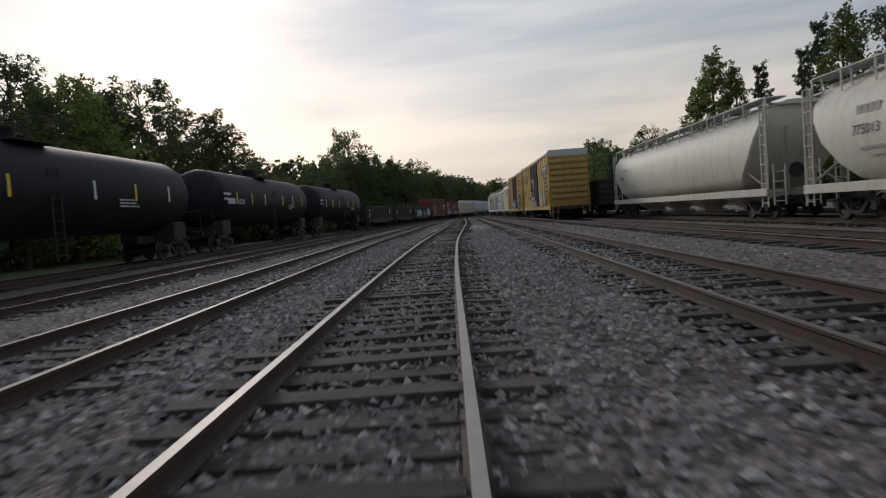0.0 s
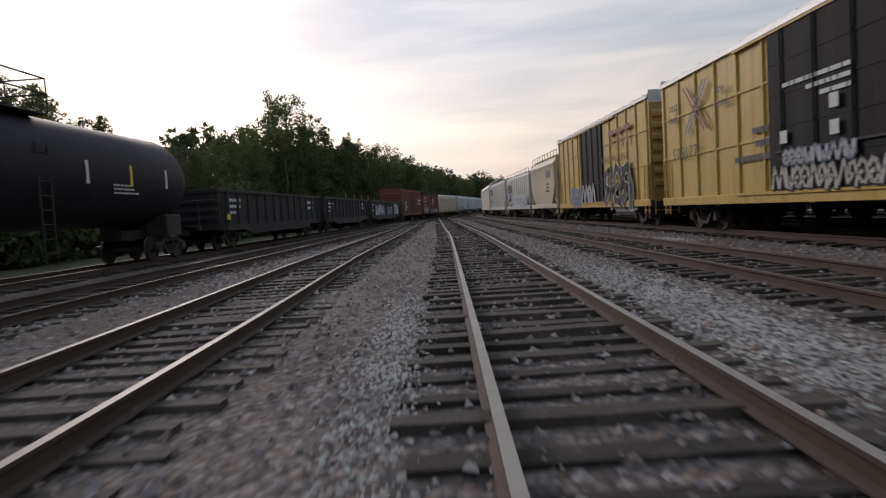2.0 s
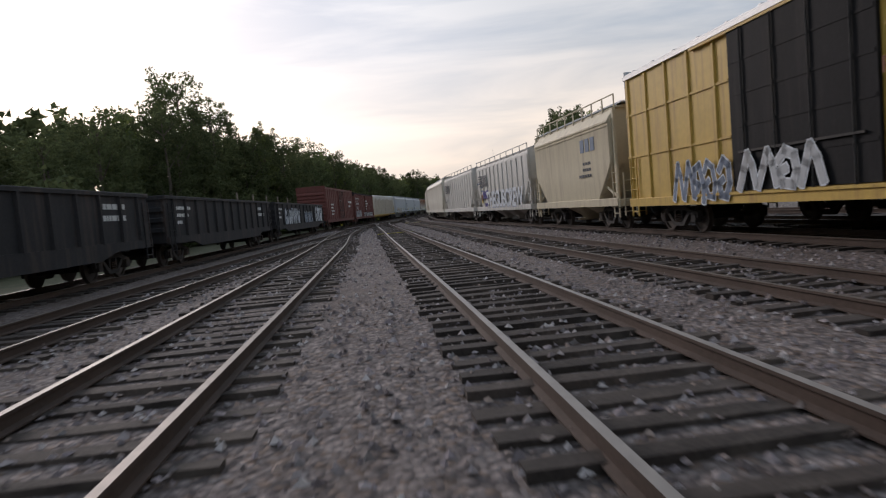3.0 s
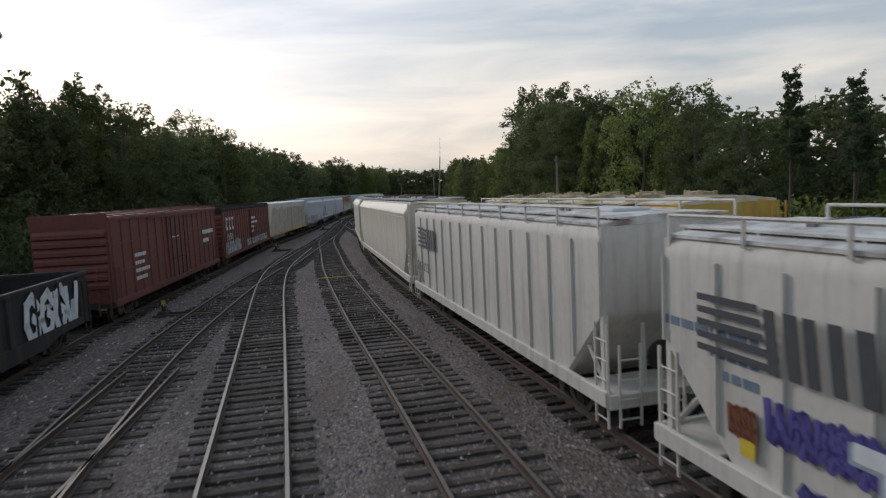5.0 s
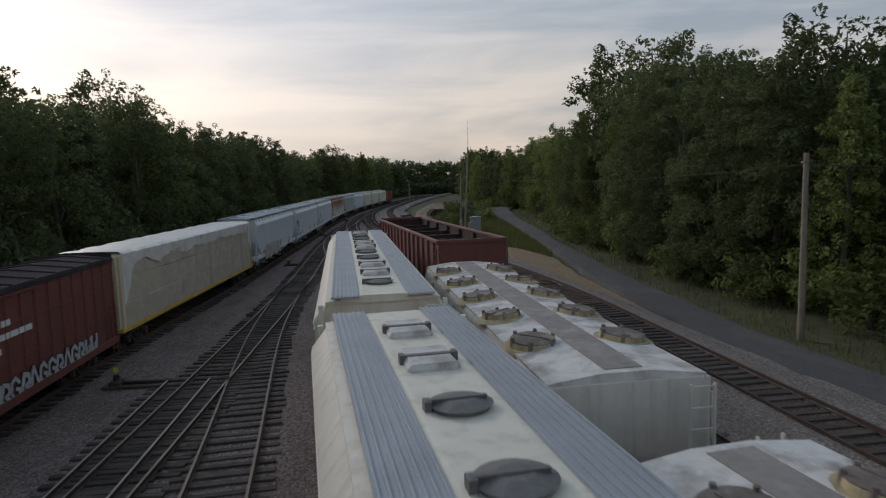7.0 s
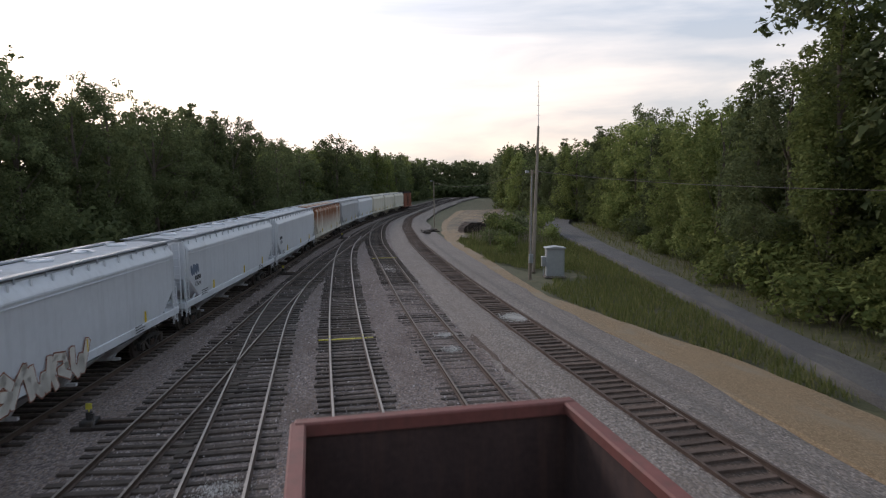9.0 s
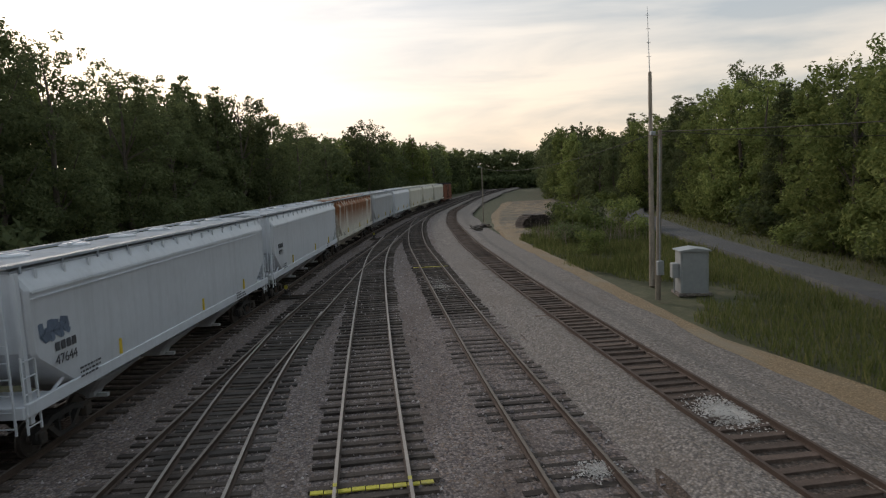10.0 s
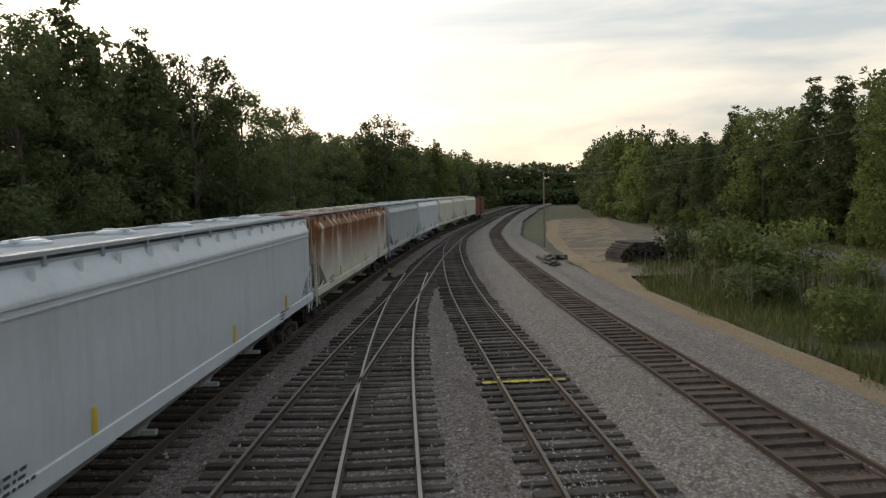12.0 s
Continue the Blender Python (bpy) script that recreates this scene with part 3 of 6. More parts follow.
ROAD_F = [(26.3, 90), (26.3, 150), (27.4, 168), (30.6, 185), (36.4, 210), (40.5, 224), (46.0, 246), (51.5, 265), (57, 283), (67, 303), (86, 333)]
strip("road", ROAD_N, ROAD_F, 0.0, ROADM, "narrow worn asphalt access road", "road", step=1.0, cols=20, rough=0.015, drop=0.5)

# loose stones where the camera flies low
rng = np.random.default_rng(5)
def stones(name, count, x0, x1, y0, y1, lo, hi, label, material=STONE, category="stones", z0=0.0):
    """Small angular stones over a stretch; powder gathers in drifts towards its middle."""
    base = np.array([(1, 0, -0.3), (-1, 0, -0.3), (0, 1, -0.3), (0, -1, -0.3), (0, 0, 1)], float)
    faces = np.array([(0, 2, 4), (2, 1, 4), (1, 3, 4), (3, 0, 4)])
    c = np.stack([rng.uniform(x0, x1, count), rng.uniform(y0, y1, count), np.zeros(count)], 1)
    if material != STONE:
        c[:, 0], c[:, 1] = rng.normal((x0 + x1) / 2, (x1 - x0) / 4, count), rng.normal((y0 + y1) / 2, (y1 - y0) / 4, count)
    s = lo * (hi / lo) ** rng.random(count)
    jit = base[None] * rng.uniform(0.6, 1.25, (count, 5, 3)) + rng.normal(0, 0.22, (count, 5, 3))
    ang = rng.uniform(0, 6.28, count)
    ca, sa = np.cos(ang)[:, None], np.sin(ang)[:, None]
    v = jit * s[:, None, None]
    v[:, :, 2] *= 0.7
    xr, yr = v[:, :, 0] * ca - v[:, :, 1] * sa, v[:, :, 0] * sa + v[:, :, 1] * ca
    v[:, :, 0], v[:, :, 1] = xr + c[:, :1], yr + c[:, 1:2]
    v[:, :, 2] += z0 + (rng.uniform(-0.012, 0.034, count))[:, None]
    me = bpy.data.meshes.new(name)
    me.from_pydata(v.reshape(-1, 3).tolist(), [], (faces[None] + 5 * np.arange(count)[:, None, None]).reshape(-1, 3).tolist())
    me.materials.append(material)
    ob = new(name, me)
    return tagged(ob, label, category, kind="stuff")
stones("loose_ballast", 30000, -4.0, 5.0, -1.0, 40.0, 0.026, 0.060, "loose angular grey ballast stones between the tracks")
stones("loose_ballast", 36000, -7.0, 8.0, -1.0, 78.0, 0.024, 0.055, "loose angular grey ballast stones between the tracks")
stones("loose_ballast", 16000, -6.5, 8.0, 78.0, 150.0, 0.028, 0.060, "loose angular grey ballast stones between the tracks")
stones("loose_ballast", 14000, 8.0, 26.0, 186.0, 250.0, 0.025, 0.055, "loose angular grey ballast stones between the tracks")
stones("spilled_powder", 7000, 1.75, 3.2, 46.5, 61.0, 0.008, 0.030, "white powder drifted over the ballast beside the rail", WPAINT, "spill")
stones("spilled_powder", 2200, -1.25, -0.6, 47.5, 57.0, 0.008, 0.028, "white powder drifted over the ballast beside the rail", WPAINT, "spill")
stones("spilled_powder", 3000, 22.9, 24.25, 210.7, 212.5, 0.010, 0.034, "pale crushed patch between the main track's rails", WPAINT, "spill", 0.31)
for px, py, w, d, n in ((19.65, 210.1, 0.9, 0.8, 900), (19.3, 207.5, 0.9, 0.9, 800), (19.9, 234.0, 1.2, 5.0, 900), (11.25, 196.6, 1.1, 0.9, 700)):
    stones("spilled_powder", n, px - w / 2, px + w / 2, py - d / 2, py + d / 2, 0.008, 0.028, "pale spilled grain between the rails", WPAINT, "spill", 0.02)
stones("spilled_powder", 1000, 6.0, 7.2, 64.5, 67.5, 0.008, 0.030, "pale spilled grain between the rails", WPAINT, "spill")


# ---------- tracks ----------
def rail_mesh(key, side, y0, y1):
    """A rail: foot, web and head swept along the line; its worn top has a material of its own."""
    prof = [(-0.068, 0.0), (0.068, 0.0), (0.068, 0.014), (0.012, 0.032), (0.012, 0.115), (0.036, 0.128), (0.036, 0.158), (-0.036, 0.158), (-0.036, 0.128), (-0.012, 0.115), (-0.012, 0.032), (-0.068, 0.014)]
    g = Geo()
    rings = []
    y = y0
    while y <= y1 + 1e-6:
        x, h = at_track(key, y)
        c, s = math.cos(radians(h)), math.sin(radians(h))
        off = side * GAUGE / 2
        rings.append([(x + (off + a) * c, y + (off + a) * s, RAIL_Z - 0.158 + b + (MAIN_LIFT if key == "main" else 0)) for a, b in prof])
        y += 2.0
    g.loft(rings)
    n = len(prof)
    g.m = [1 if (i % n) == 6 and i < n * (len(rings) - 1) else 0 for i in range(len(g.f))]
    return g.mesh("rail", RUST, RUST if key == "main" else RAILMID if key in ("left", "ladder", "far_left") else RAILTOP if key in ("middle", "second_right", "third_right") else RAILDULL)


tie_mesh, main_tie = [], []
for k in range(4):
    g = Geo()
    a = 0.115 + 0.01 * k * (-1) ** k * 0.5
    g.loft([[(-1.3, -a, -0.13), (-1.3, a, -0.13), (-1.3, a - 0.02, 0.0), (-1.3, -a + 0.02, 0.0)],
            [(-0.4, -a, -0.13), (-0.4, a, -0.13), (-0.4, a - 0.02, 0.004 * k), (-0.4, -a + 0.015, 0.0)],
            [(0.5, -a, -0.13), (0.5, a, -0.13), (0.5, a - 0.02, 0.0), (0.5, -a + 0.02, 0.003 * k)],
            [(1.3, -a, -0.13), (1.3, a, -0.13), (1.3, a - 0.025, -0.006), (1.3, -a + 0.02, 0.0)]])
    tie_mesh.append(g.mesh("tie", TIE))
    main_tie.append(g.mesh("tie", TIEBR))
tr = random.Random(11)
TRACK_LABEL = {"far_left": "railway track under the parked train of tank cars and hoppers", "second_left": "empty siding track with dark timber ties", "left": "empty yard track with worn bright rails",
               "ladder": "ladder track that gathers the yard tracks at switches", "middle": "yard track with shiny rails and dark ties", "right": "yard track with rusty brown rails",
               "second_right": "yard track under boxcars and white hoppers", "third_right": "yard track under dusty hoppers and a gondola", "fourth_right": "old siding track sunk in grey stone", "main": "curving main track on pale stone"}
# the stretch of each track along which ties are pieces of their own
NEAR = {"far_left": (188, 300), "second_left": (0, 124), "left": (-4, 150), "ladder": (150, 300), "middle": (-4, 152), "right": (-4, 150), "second_right": (60, 212), "third_right": (185, 262), "fourth_right": (200, 290), "main": (175, 325)}
TIES = []
for key in PLAN:
    y0, y1 = max(-40.0, LINE[key][1][0]), float(LINE[key][1][-1])
    track = thing("railway_track", TRACK_LABEL[key], "railway track", Matrix(), group="tracks of the yard")
    part("rail", rail_mesh(key, -1, y0, y1), None, track)
    part("rail", rail_mesh(key, 1, y0, y1), None, track)
    far = Geo()
    y = y0
    n0, n1 = NEAR[key]
    count = 0
    while y < y1:
        x, h = at_track(key, y)
        hh = h + tr.uniform(-1.6, 1.6)
        lift = tr.uniform(-0.024, 0.018) + {"fourth_right": -0.004, "main": 0.04 + MAIN_LIFT, "left": 0.018, "right": 0.036, "second_left": 0.02}.get(key, 0.036)
        sh = tr.uniform(-0.06, 0.06)
        if key == "fourth_right" and y > 226:
            lift += 0.05
        k = 1.08 if key == "ladder" and y < 290 else 1.0
        m = Matrix.LocRotScale((x + sh, y, lift), Euler((0, radians(tr.uniform(-0.6, 0.6)), radians(hh))), (k * tr.uniform(0.97, 1.04), tr.uniform(0.85, 1.15), 1))
        if n0 <= y <= n1 and count < 300:
            TIES.append((track, m, (main_tie if key == "main" else tie_mesh)[tr.randrange(4)]))
            count += 1
        else:
            vs = [m @ Vector(p) for p in ((-1.3, -.115, -.1), (1.3, -.115, -.1), (1.3, .115, -.1), (-1.3, .115, -.1), (-1.3, -.1, 0), (1.3, -.1, 0), (1.3, .1, 0), (-1.3, .1, 0))]
            far.add([tuple(v) for v in vs], [(4, 5, 6, 7), (0, 1, 5, 4), (1, 2, 6, 5), (2, 3, 7, 6), (3, 0, 4, 7)])
        y += 0.53 + tr.uniform(-0.04, 0.04)
    if far.v:
        tagged(part("tie_row", far, TIES_FAR, track, "row of dark timber ties further along the track"), kind="stuff")

# ---------- railway cars: local y along the car, x across, z up from the rail's top ----------
def truck_meshes():
    w = Geo()
    prof = [(0.0, 0.40), (0.03, 0.455), (0.045, 0.42), (0.14, 0.415), (0.145, 0.36), (0.10, 0.34), (0.10, 0.16), (0.15, 0.12), (0.15, 0.05)]
    seg = 20
    rings = [[(d, r * math.cos(2 * math.pi * i / seg), r * math.sin(2 * math.pi * i / seg)) for i in range(seg)] for d, r in prof]
    w.loft(rings)
    wheel = w.mesh("wheel", WHEELM, smooth=True)
    s = Geo()   # side frame: arched top chord, dropped bottom chord, spring nest, journal boxes
    s.prism([(-1.12, 0.42), (-1.12, 0.60), (-0.70, 0.66), (-0.45, 0.78), (0.45, 0.78), (0.70, 0.66), (1.12, 0.60), (1.12, 0.42), (0.86, 0.42), (0.66, 0.56), (0.42, 0.64), (-0.42, 0.64), (-0.66, 0.56), (-0.86, 0.42)], -0.07, 0.07, 'x')
    s.prism([(-0.66, 0.56), (-0.30, 0.18), (0.30, 0.18), (0.66, 0.56), (0.52, 0.58), (0.24, 0.30), (-0.24, 0.30), (-0.52, 0.58)], -0.07, 0.07, 'x')
    for yy in (-0.24, 0.17):
        s.box(-0.06, 0.06, yy, yy + 0.07, 0.29, 0.66)
    for yy in (-0.9, 0.9):
        s.box(-0.10, 0.13, yy - 0.13, yy + 0.13, 0.30, 0.56, 0.02)
    frame_m = s.mesh("side_frame", DARKSTEEL)
    sp = Geo()
    for yy in (-0.11, 0.0, 0.11):
        for kk in range(4):
            sp.cyl((0, yy, 0.31 + kk * 0.062), (0, yy, 0.345 + kk * 0.062), 0.05, 6)
    spring_m = sp.mesh("spring_nest", RUST)
    b = Geo()
    b.box(-0.95, 0.95, -0.17, 0.17, 0.50, 0.72, 0.03).cyl((0, 0, 0.7), (0, 0, 0.86), 0.2, 12)
    b.cyl((-0.75, -0.9, 0.42), (0.75, -0.9, 0.42), 0.075, 8).cyl((-0.75, 0.9, 0.42), (0.75, 0.9, 0.42), 0.075, 8)
    return wheel, frame_m, spring_m, b.mesh("truck", DARKSTEEL)


WHEEL, FRAME, SPRING, BOLSTER = truck_meshes()
WHEEL_Z = 0.455 - 0.04


def car(name, label, category, key, ya, yb, group):
    """An Empty at the middle of a car that stands on a track from ya to yb, and the half length of its body."""
    ym = (ya + yb) / 2
    (xa, _), (xb, _) = at_track(key, ya), at_track(key, yb)
    h = -math.degrees(math.atan2(xb - xa, yb - ya))
    ob = thing(name, label, category, pose((xa + xb) / 2, ym, RAIL_Z, 0, 0, h), group=group)
    return ob, math.hypot(xb - xa, yb - ya) / 2 - 0.35


def running_gear(c, half, dark=DARKSTEEL, inset=2.0):
    """Two trucks with their wheels, and a coupler at each end."""
    for s in (-1, 1):
        t = part("truck", BOLSTER, None, c, "four-wheel steel truck", pose(0, s * (half - inset), 0))
        for sx in (-1, 1):
            part("side_frame", FRAME, None, t, "", pose(sx * 1.0, 0, 0.0))
            part("spring_nest", SPRING, None, t, "", pose(sx * 1.075, 0, 0.0))
            for yy in (-0.9, 0.9):
                part("wheel", WHEEL, None, t, "", pose(sx * 0.70, yy, WHEEL_Z + 0.0, 0, 0, 0 if sx > 0 else 180))
        g = Geo()
        g.box(-0.09, 0.09, half - 0.3, half + 0.22, 0.78, 0.96, 0.02).box(-0.17, 0.15, half + 0.18, half + 0.36, 0.72, 1.02, 0.04)
        g.rod([(0.35, half - 0.1, 0.85), (0.42, half + 0.15, 0.6), (0.36, half + 0.33, 0.45)], 0.025)
        part("coupler", g, dark, c, "", pose(0, 0, 0, 0, 0, 0 if s > 0 else 180))


def ladder_geo(x, y, z0, z1, w=0.42, along='y', step=0.36, r=0.016):
    g = Geo()
    d = Vector((0, w / 2, 0)) if along == 'y' else Vector((w / 2, 0, 0))
    p = Vector((x, y, 0))
    for s in (-1, 1):
        q = p + d * s
        g.box(q.x - 0.02, q.x + 0.02, q.y - 0.02, q.y + 0.02, z0, z1)
    z = z0 + 0.15
    while z < z1:
        a, b = p - d, p + d
        g.cyl((a.x, a.y, z), (b.x, b.y, z), r, 5)
        z += step
    return g


def small_marks(name, c, x, y0, z0, rows, material, seed, out=1, w=0.09, h=0.11):
    """Plain bars for stencilled writing too small to read, on a side wall."""
    r = random.Random(seed)
    g = Geo()
    for k in range(rows):
        n = r.randint(3, 8)
        y = y0
        for i in range(n):
            ww = w * r.uniform(0.6, 2.4)
            g.box(x - 0.003, x + 0.004, y, y + ww, z0 - k * h * 1.7, z0 - k * h * 1.7 + h * 0.8)
            y += ww + 0.05
    return tagged(part(name, g, material, c), kind="stuff")


def spray(c, x, y0, y1, z0, z1, seed, fill=SPRAYW, line=SPRAYK, n=6):
    """Painted graffiti: fat slanting letter-like strokes with a dark edge, on a side wall; s is the outward side."""
    r = random.Random(seed)
    s = 1 if x > 0 else -1
    for mat_i, grow, px, nm in ((line, 0.07, 0.005, "graffiti_outline"), (fill, 0.0, 0.010, "graffiti_fill")):
        r = random.Random(seed)
        wy = (y1 - y0) / n
        for i in range(n):
            g = Geo()
            a, h = y0 + i * wy, z1 - z0
            kind = r.randrange(4)
            lean = r.uniform(-0.15, 0.2)
            pts = {0: [(0.2, -0.05), (0.05, 0.35), (0.3, 0.95), (0.75, 0.85), (0.85, 0.5), (0.45, 0.4), (0.95, 0.1)], 1: [(0.9, 0.75), (0.6, 1.0), (0.2, 0.85), (0.08, 0.4), (0.3, 0.05), (0.75, 0.1), (0.9, 0.4), (0.6, 0.5)],
                   2: [(0.05, 0.1), (0.25, 0.7), (0.5, 1.05), (0.7, 0.6), (0.95, 0.05)], 3: [(0.05, 0.9), (0.15, 0.3), (0.45, 0.0), (0.6, 0.5), (0.75, 0.05), (1.0, 0.95)]}[kind]
            t = wy * 0.13 * r.uniform(0.8, 1.25) + grow * 0.55
            for (u0, v0), (u1, v1) in zip(pts, pts[1:]):
                p0 = Vector((a + wy * (u0 + lean * v0), z0 + h * v0)); p1 = Vector((a + wy * (u1 + lean * v1), z0 + h * v1))
                d = (p1 - p0).normalized(); q = Vector((-d.y, d.x)) * t; d = d * t * 0.7
                ring = [p0 - d - q, p0 - d * 1.4, p0 - d + q, p1 + d + q, p1 + d * 1.4, p1 + d - q]
                e = px + 0.0006 * (len(g.f) % 4)
                g.loft([[(x + s * 0.001, p.x, p.y) for p in ring], [(x + s * e, p.x, p.y) for p in ring]])
            part(nm, g, mat_i, c, "spray-painted graffiti")


def hopper_body(levels):
    """Rings by height: (z, half width, half length)."""
    g = Geo()
    c = 0.08
    g.loft([[(-x, -y + c, z), (-x + c, -y, z), (x - c, -y, z), (x, -y + c, z), (x, y - c, z), (x - c, y, z), (-x + c, y, z), (-x, y - c, z)] for z, x, y in levels])
    return g


def covered_hopper(label, key, ya, yb, group, style, paint, roof, seed, hatch="round", bays=3, sill=None, rail=True, full=True, ends=(-1, 1), low=0.0, up=0.0):
    """A covered hopper. style: ribbed (flat side with posts), smooth (flat sheet, slightly bowed), round (barrel sides)."""
    c, a = car("covered_hopper", label, "hopper car", key, ya, yb, group)
    r = random.Random(seed)
    sill = sill or paint
    if style == "ribbed":
        lev = [(0.95, 1.47, a - 1.85), (2.35, 1.47, a - 0.32), (2.5, 1.47, a - 0.26), (3.70, 1.47, a - 0.26), (3.84, 1.44, a - 0.27), (3.94, 1.36, a - 0.28)]
        lev = [(z - low * (z - 0.95) / 3.07, x, y) for z, x, y in lev]
        top, rx = 3.94 - low, 1.38
    elif style == "smooth":
        lev = [(0.98, 1.46, a - 2.0), (1.2, 1.51, a - 1.75), (2.25, 1.545, a - 0.58), (2.45, 1.55, a - 0.46), (3.84, 1.565, a - 0.44), (3.90, 1.585, a - 0.44), (3.96, 1.57, a - 0.44), (4.32, 1.29, a - 0.42)]
        lev = [(z + up * max(0, 1 - (z - 0.98) / 2) - low * (z - 0.98) / 3.34, x, y) for z, x, y in lev]
        top, rx = 4.32 - low, 1.27
    else:
        lev = [(1.0, 0.95, a - 3.2), (1.25, 1.30, a - 2.6), (1.7, 1.52, a - 2.0), (2.4, 1.62, a - 1.25), (3.1, 1.58, a - 0.8), (3.6, 1.42, a - 0.6), (4.0, 1.12, a - 0.55), (4.2, 0.8, a - 0.55)]
        top, rx = 4.2, 0.8
    body = part("body", hopper_body(lev), paint, c, "", smooth=True)
    # roof sheet
    g = Geo()
    g.loft([[(-rx - 0.03, y, top), (-rx - 0.03, y, top + 0.05), (-0.45, y, top + 0.17), (0.45, y, top + 0.17), (rx + 0.03, y, top + 0.05), (rx + 0.03, y, top)] for y in (-(a - 0.36), a - 0.36)])
    part("roof", g, ROOFLT if roof == BLUEWHITE else roof, c, "dust-streaked steel roof")
    rz = top + 0.17
    # side sills and end platforms
    for s in (-1, 1):
        g = Geo(); g.box(s * 1.5 - 0.05, s * 1.5 + 0.05, -(a - 0.1), a - 0.1, 0.86 + up, 1.14 + up, 0.015)
        part("side_sill", g, sill, c)
        if style != "ribbed":
            if style == "smooth":
                g = Geo(); g.box(s * 1.56, s * 1.60, -(a - 0.56), a - 0.56, 3.84 - low * 0.86, 3.885 - low * 0.86).box(s * 1.56, s * 1.595, -(a - 0.56), a - 0.56, 3.72 - low * 0.82, 3.745 - low * 0.82)
                part("top_chord", g, paint, c)
    for s in ends:
        g = Geo()
        g.box(-1.5, 1.5, s * (a - 0.05) - 0.05, s * (a - 0.05) + 0.05, 0.84 + up, 1.1 + up, 0.01)
        g.box(-1.4, 1.4, min(s * a, s * (a - 1.3)), max(s * a, s * (a - 1.3)), 1.0 + up, 1.05 + up)
        for sx in (-1, 1):
            g.box(sx * 1.40 - 0.05, sx * 1.40 + 0.05, s * (a - 0.35) - 0.06, s * (a - 0.35) + 0.06, 1.05, top)
            g.cyl((sx * 0.5, s * (a - 0.5), 1.05), (sx * 0.5, s * (a - 0.6), 3.4), 0.05, 6)
            g.cyl((sx * 1.38, s * (a - 0.3), 1.1), (sx * 1.38, s * (a - 2.1), 2.9 if style == "ribbed" else 1.9), 0.045, 6)
        part("end_frame", g, ENDGRIMESHADE if style == "round" else sill, c)
        if full:
            for sx in (-1, 1):
                part("ladder", ladder_geo(sx * 1.47, s * (a - 0.36), 0.45 + up, top if style == "round" else 2.35 + up * 0.5, 0.44), sill, c)
                part("ladder", ladder_geo(sx * 1.12, s * (a + 0.03), 0.5 + up, 2.0 + up if sx < 0 else top, 0.42, 'x'), sill, c)
    if full:
        g = Geo(); g.cyl((-0.5, -(a + 0.02), 1.75), (-0.5, -(a + 0.06), 1.75), 0.28, 14)
        part("brake_wheel", g, DARKSTEEL, c)
        g = Geo(); g.cyl((0.0, a - 2.1, 1.42), (0.0, a - 0.8, 1.42), 0.2, 12)
        part("brake_reservoir", g, sill, c)
    # discharge bays
    for k in range(bays):
        yc = (k - (bays - 1) / 2) * (2 * a - 6.4) / max(1, bays - 0.4)
        g = hopper_body([(0.28, 0.42, 0.26), (0.45, 0.5, 0.35), (1.05, 1.25, 1.15)])
        g.box(-0.75, 0.75, yc * 0 - 0.06, 0.06, 0.24, 0.34)
        part("discharge_bay", g, paint, c, "", pose(0, yc, 0))
    # roof: walkway strips, hatches, running board rail
    if full:
        if hatch == "round":
            hm = Geo()
            if roof in (DUSTY, YDUST):
                hm.cyl((0, 0, -0.05), (0, 0, 0.02), 0.66, 20, 0.56).cyl((0, 0, 0.02), (0, 0, 0.12), 0.47, 20, 0.45)
                lm = Geo(); lm.cyl((0, 0, 0.10), (0, 0, 0.135), 0.45, 20).cyl((0, 0, 0.135), (0, 0, 0.17), 0.43, 20, 0.20)
                for q in range(6):
                    u = q * math.pi / 3 + 0.3
                    lm.cyl((0.44 * math.cos(u), 0.44 * math.sin(u), 0.0), (0.44 * math.cos(u), 0.44 * math.sin(u), 0.19), 0.055, 6, 0.04)
                lm.box(-0.03, 0.03, -0.46, 0.30, 0.15, 0.185)
                lm = lm.mesh("hatch_lid", HATCHLID if roof == DUSTY else HATCHY)
                g = Geo(); g.box(-0.34, 0.34, -(a - 0.55), a - 0.55, rz - 0.02, rz + 0.016)
                part("roof_plate", g, DUSTBAND, c, "brown dust-stained plate along the roof")
            else:
                hm.cyl((0, 0, 0), (0, 0, 0.08), 0.40, 16).cyl((0, 0, 0.08), (0, 0, 0.12), 0.36, 16, 0.30).box(-0.05, 0.05, -0.44, 0.44, 0.10, 0.15)
            me = hm.mesh("hatch", HATCHY if roof in (DUSTY, YDUST) else roof)
            n = 5 if 2 * a < 17 else 6
            cols = (-0.94, 0.94) if roof in (DUSTY, YDUST) else (0.0,)
            for sx in cols:
                for k in range(n if roof in (DUSTY, YDUST) else 6):
                    ht = part("hatch", me, None, c, "round stained loading hatch", pose(sx, (k - (n - 1) / 2) * 2.6 if roof in (DUSTY, YDUST) else (k - 2.5) * (2 * a - 3) / 5.6, rz - 0.065 if roof in (DUSTY, YDUST) else rz - 0.03, 0, sx * 6 if roof in (DUSTY, YDUST) else 0, r.uniform(-60, 60)))
                    if roof in (DUSTY, YDUST):
                        part("hatch_lid", lm, None, ht, "dark stained lid with clamps", pose(0, 0, 0, r.uniform(-3, 3), r.uniform(-3, 3), 0))
        elif hatch == "long":
            hm = Geo(); hm.box(-0.44, 0.44, -1.05, 1.05, -0.04, 0.07, 0.03)
            sm = Geo(); sm.box(-0.47, 0.47, -0.03, 0.03, 0.0, 0.085).box(-0.49, -0.43, -0.07, 0.07, -0.02, 0.10)
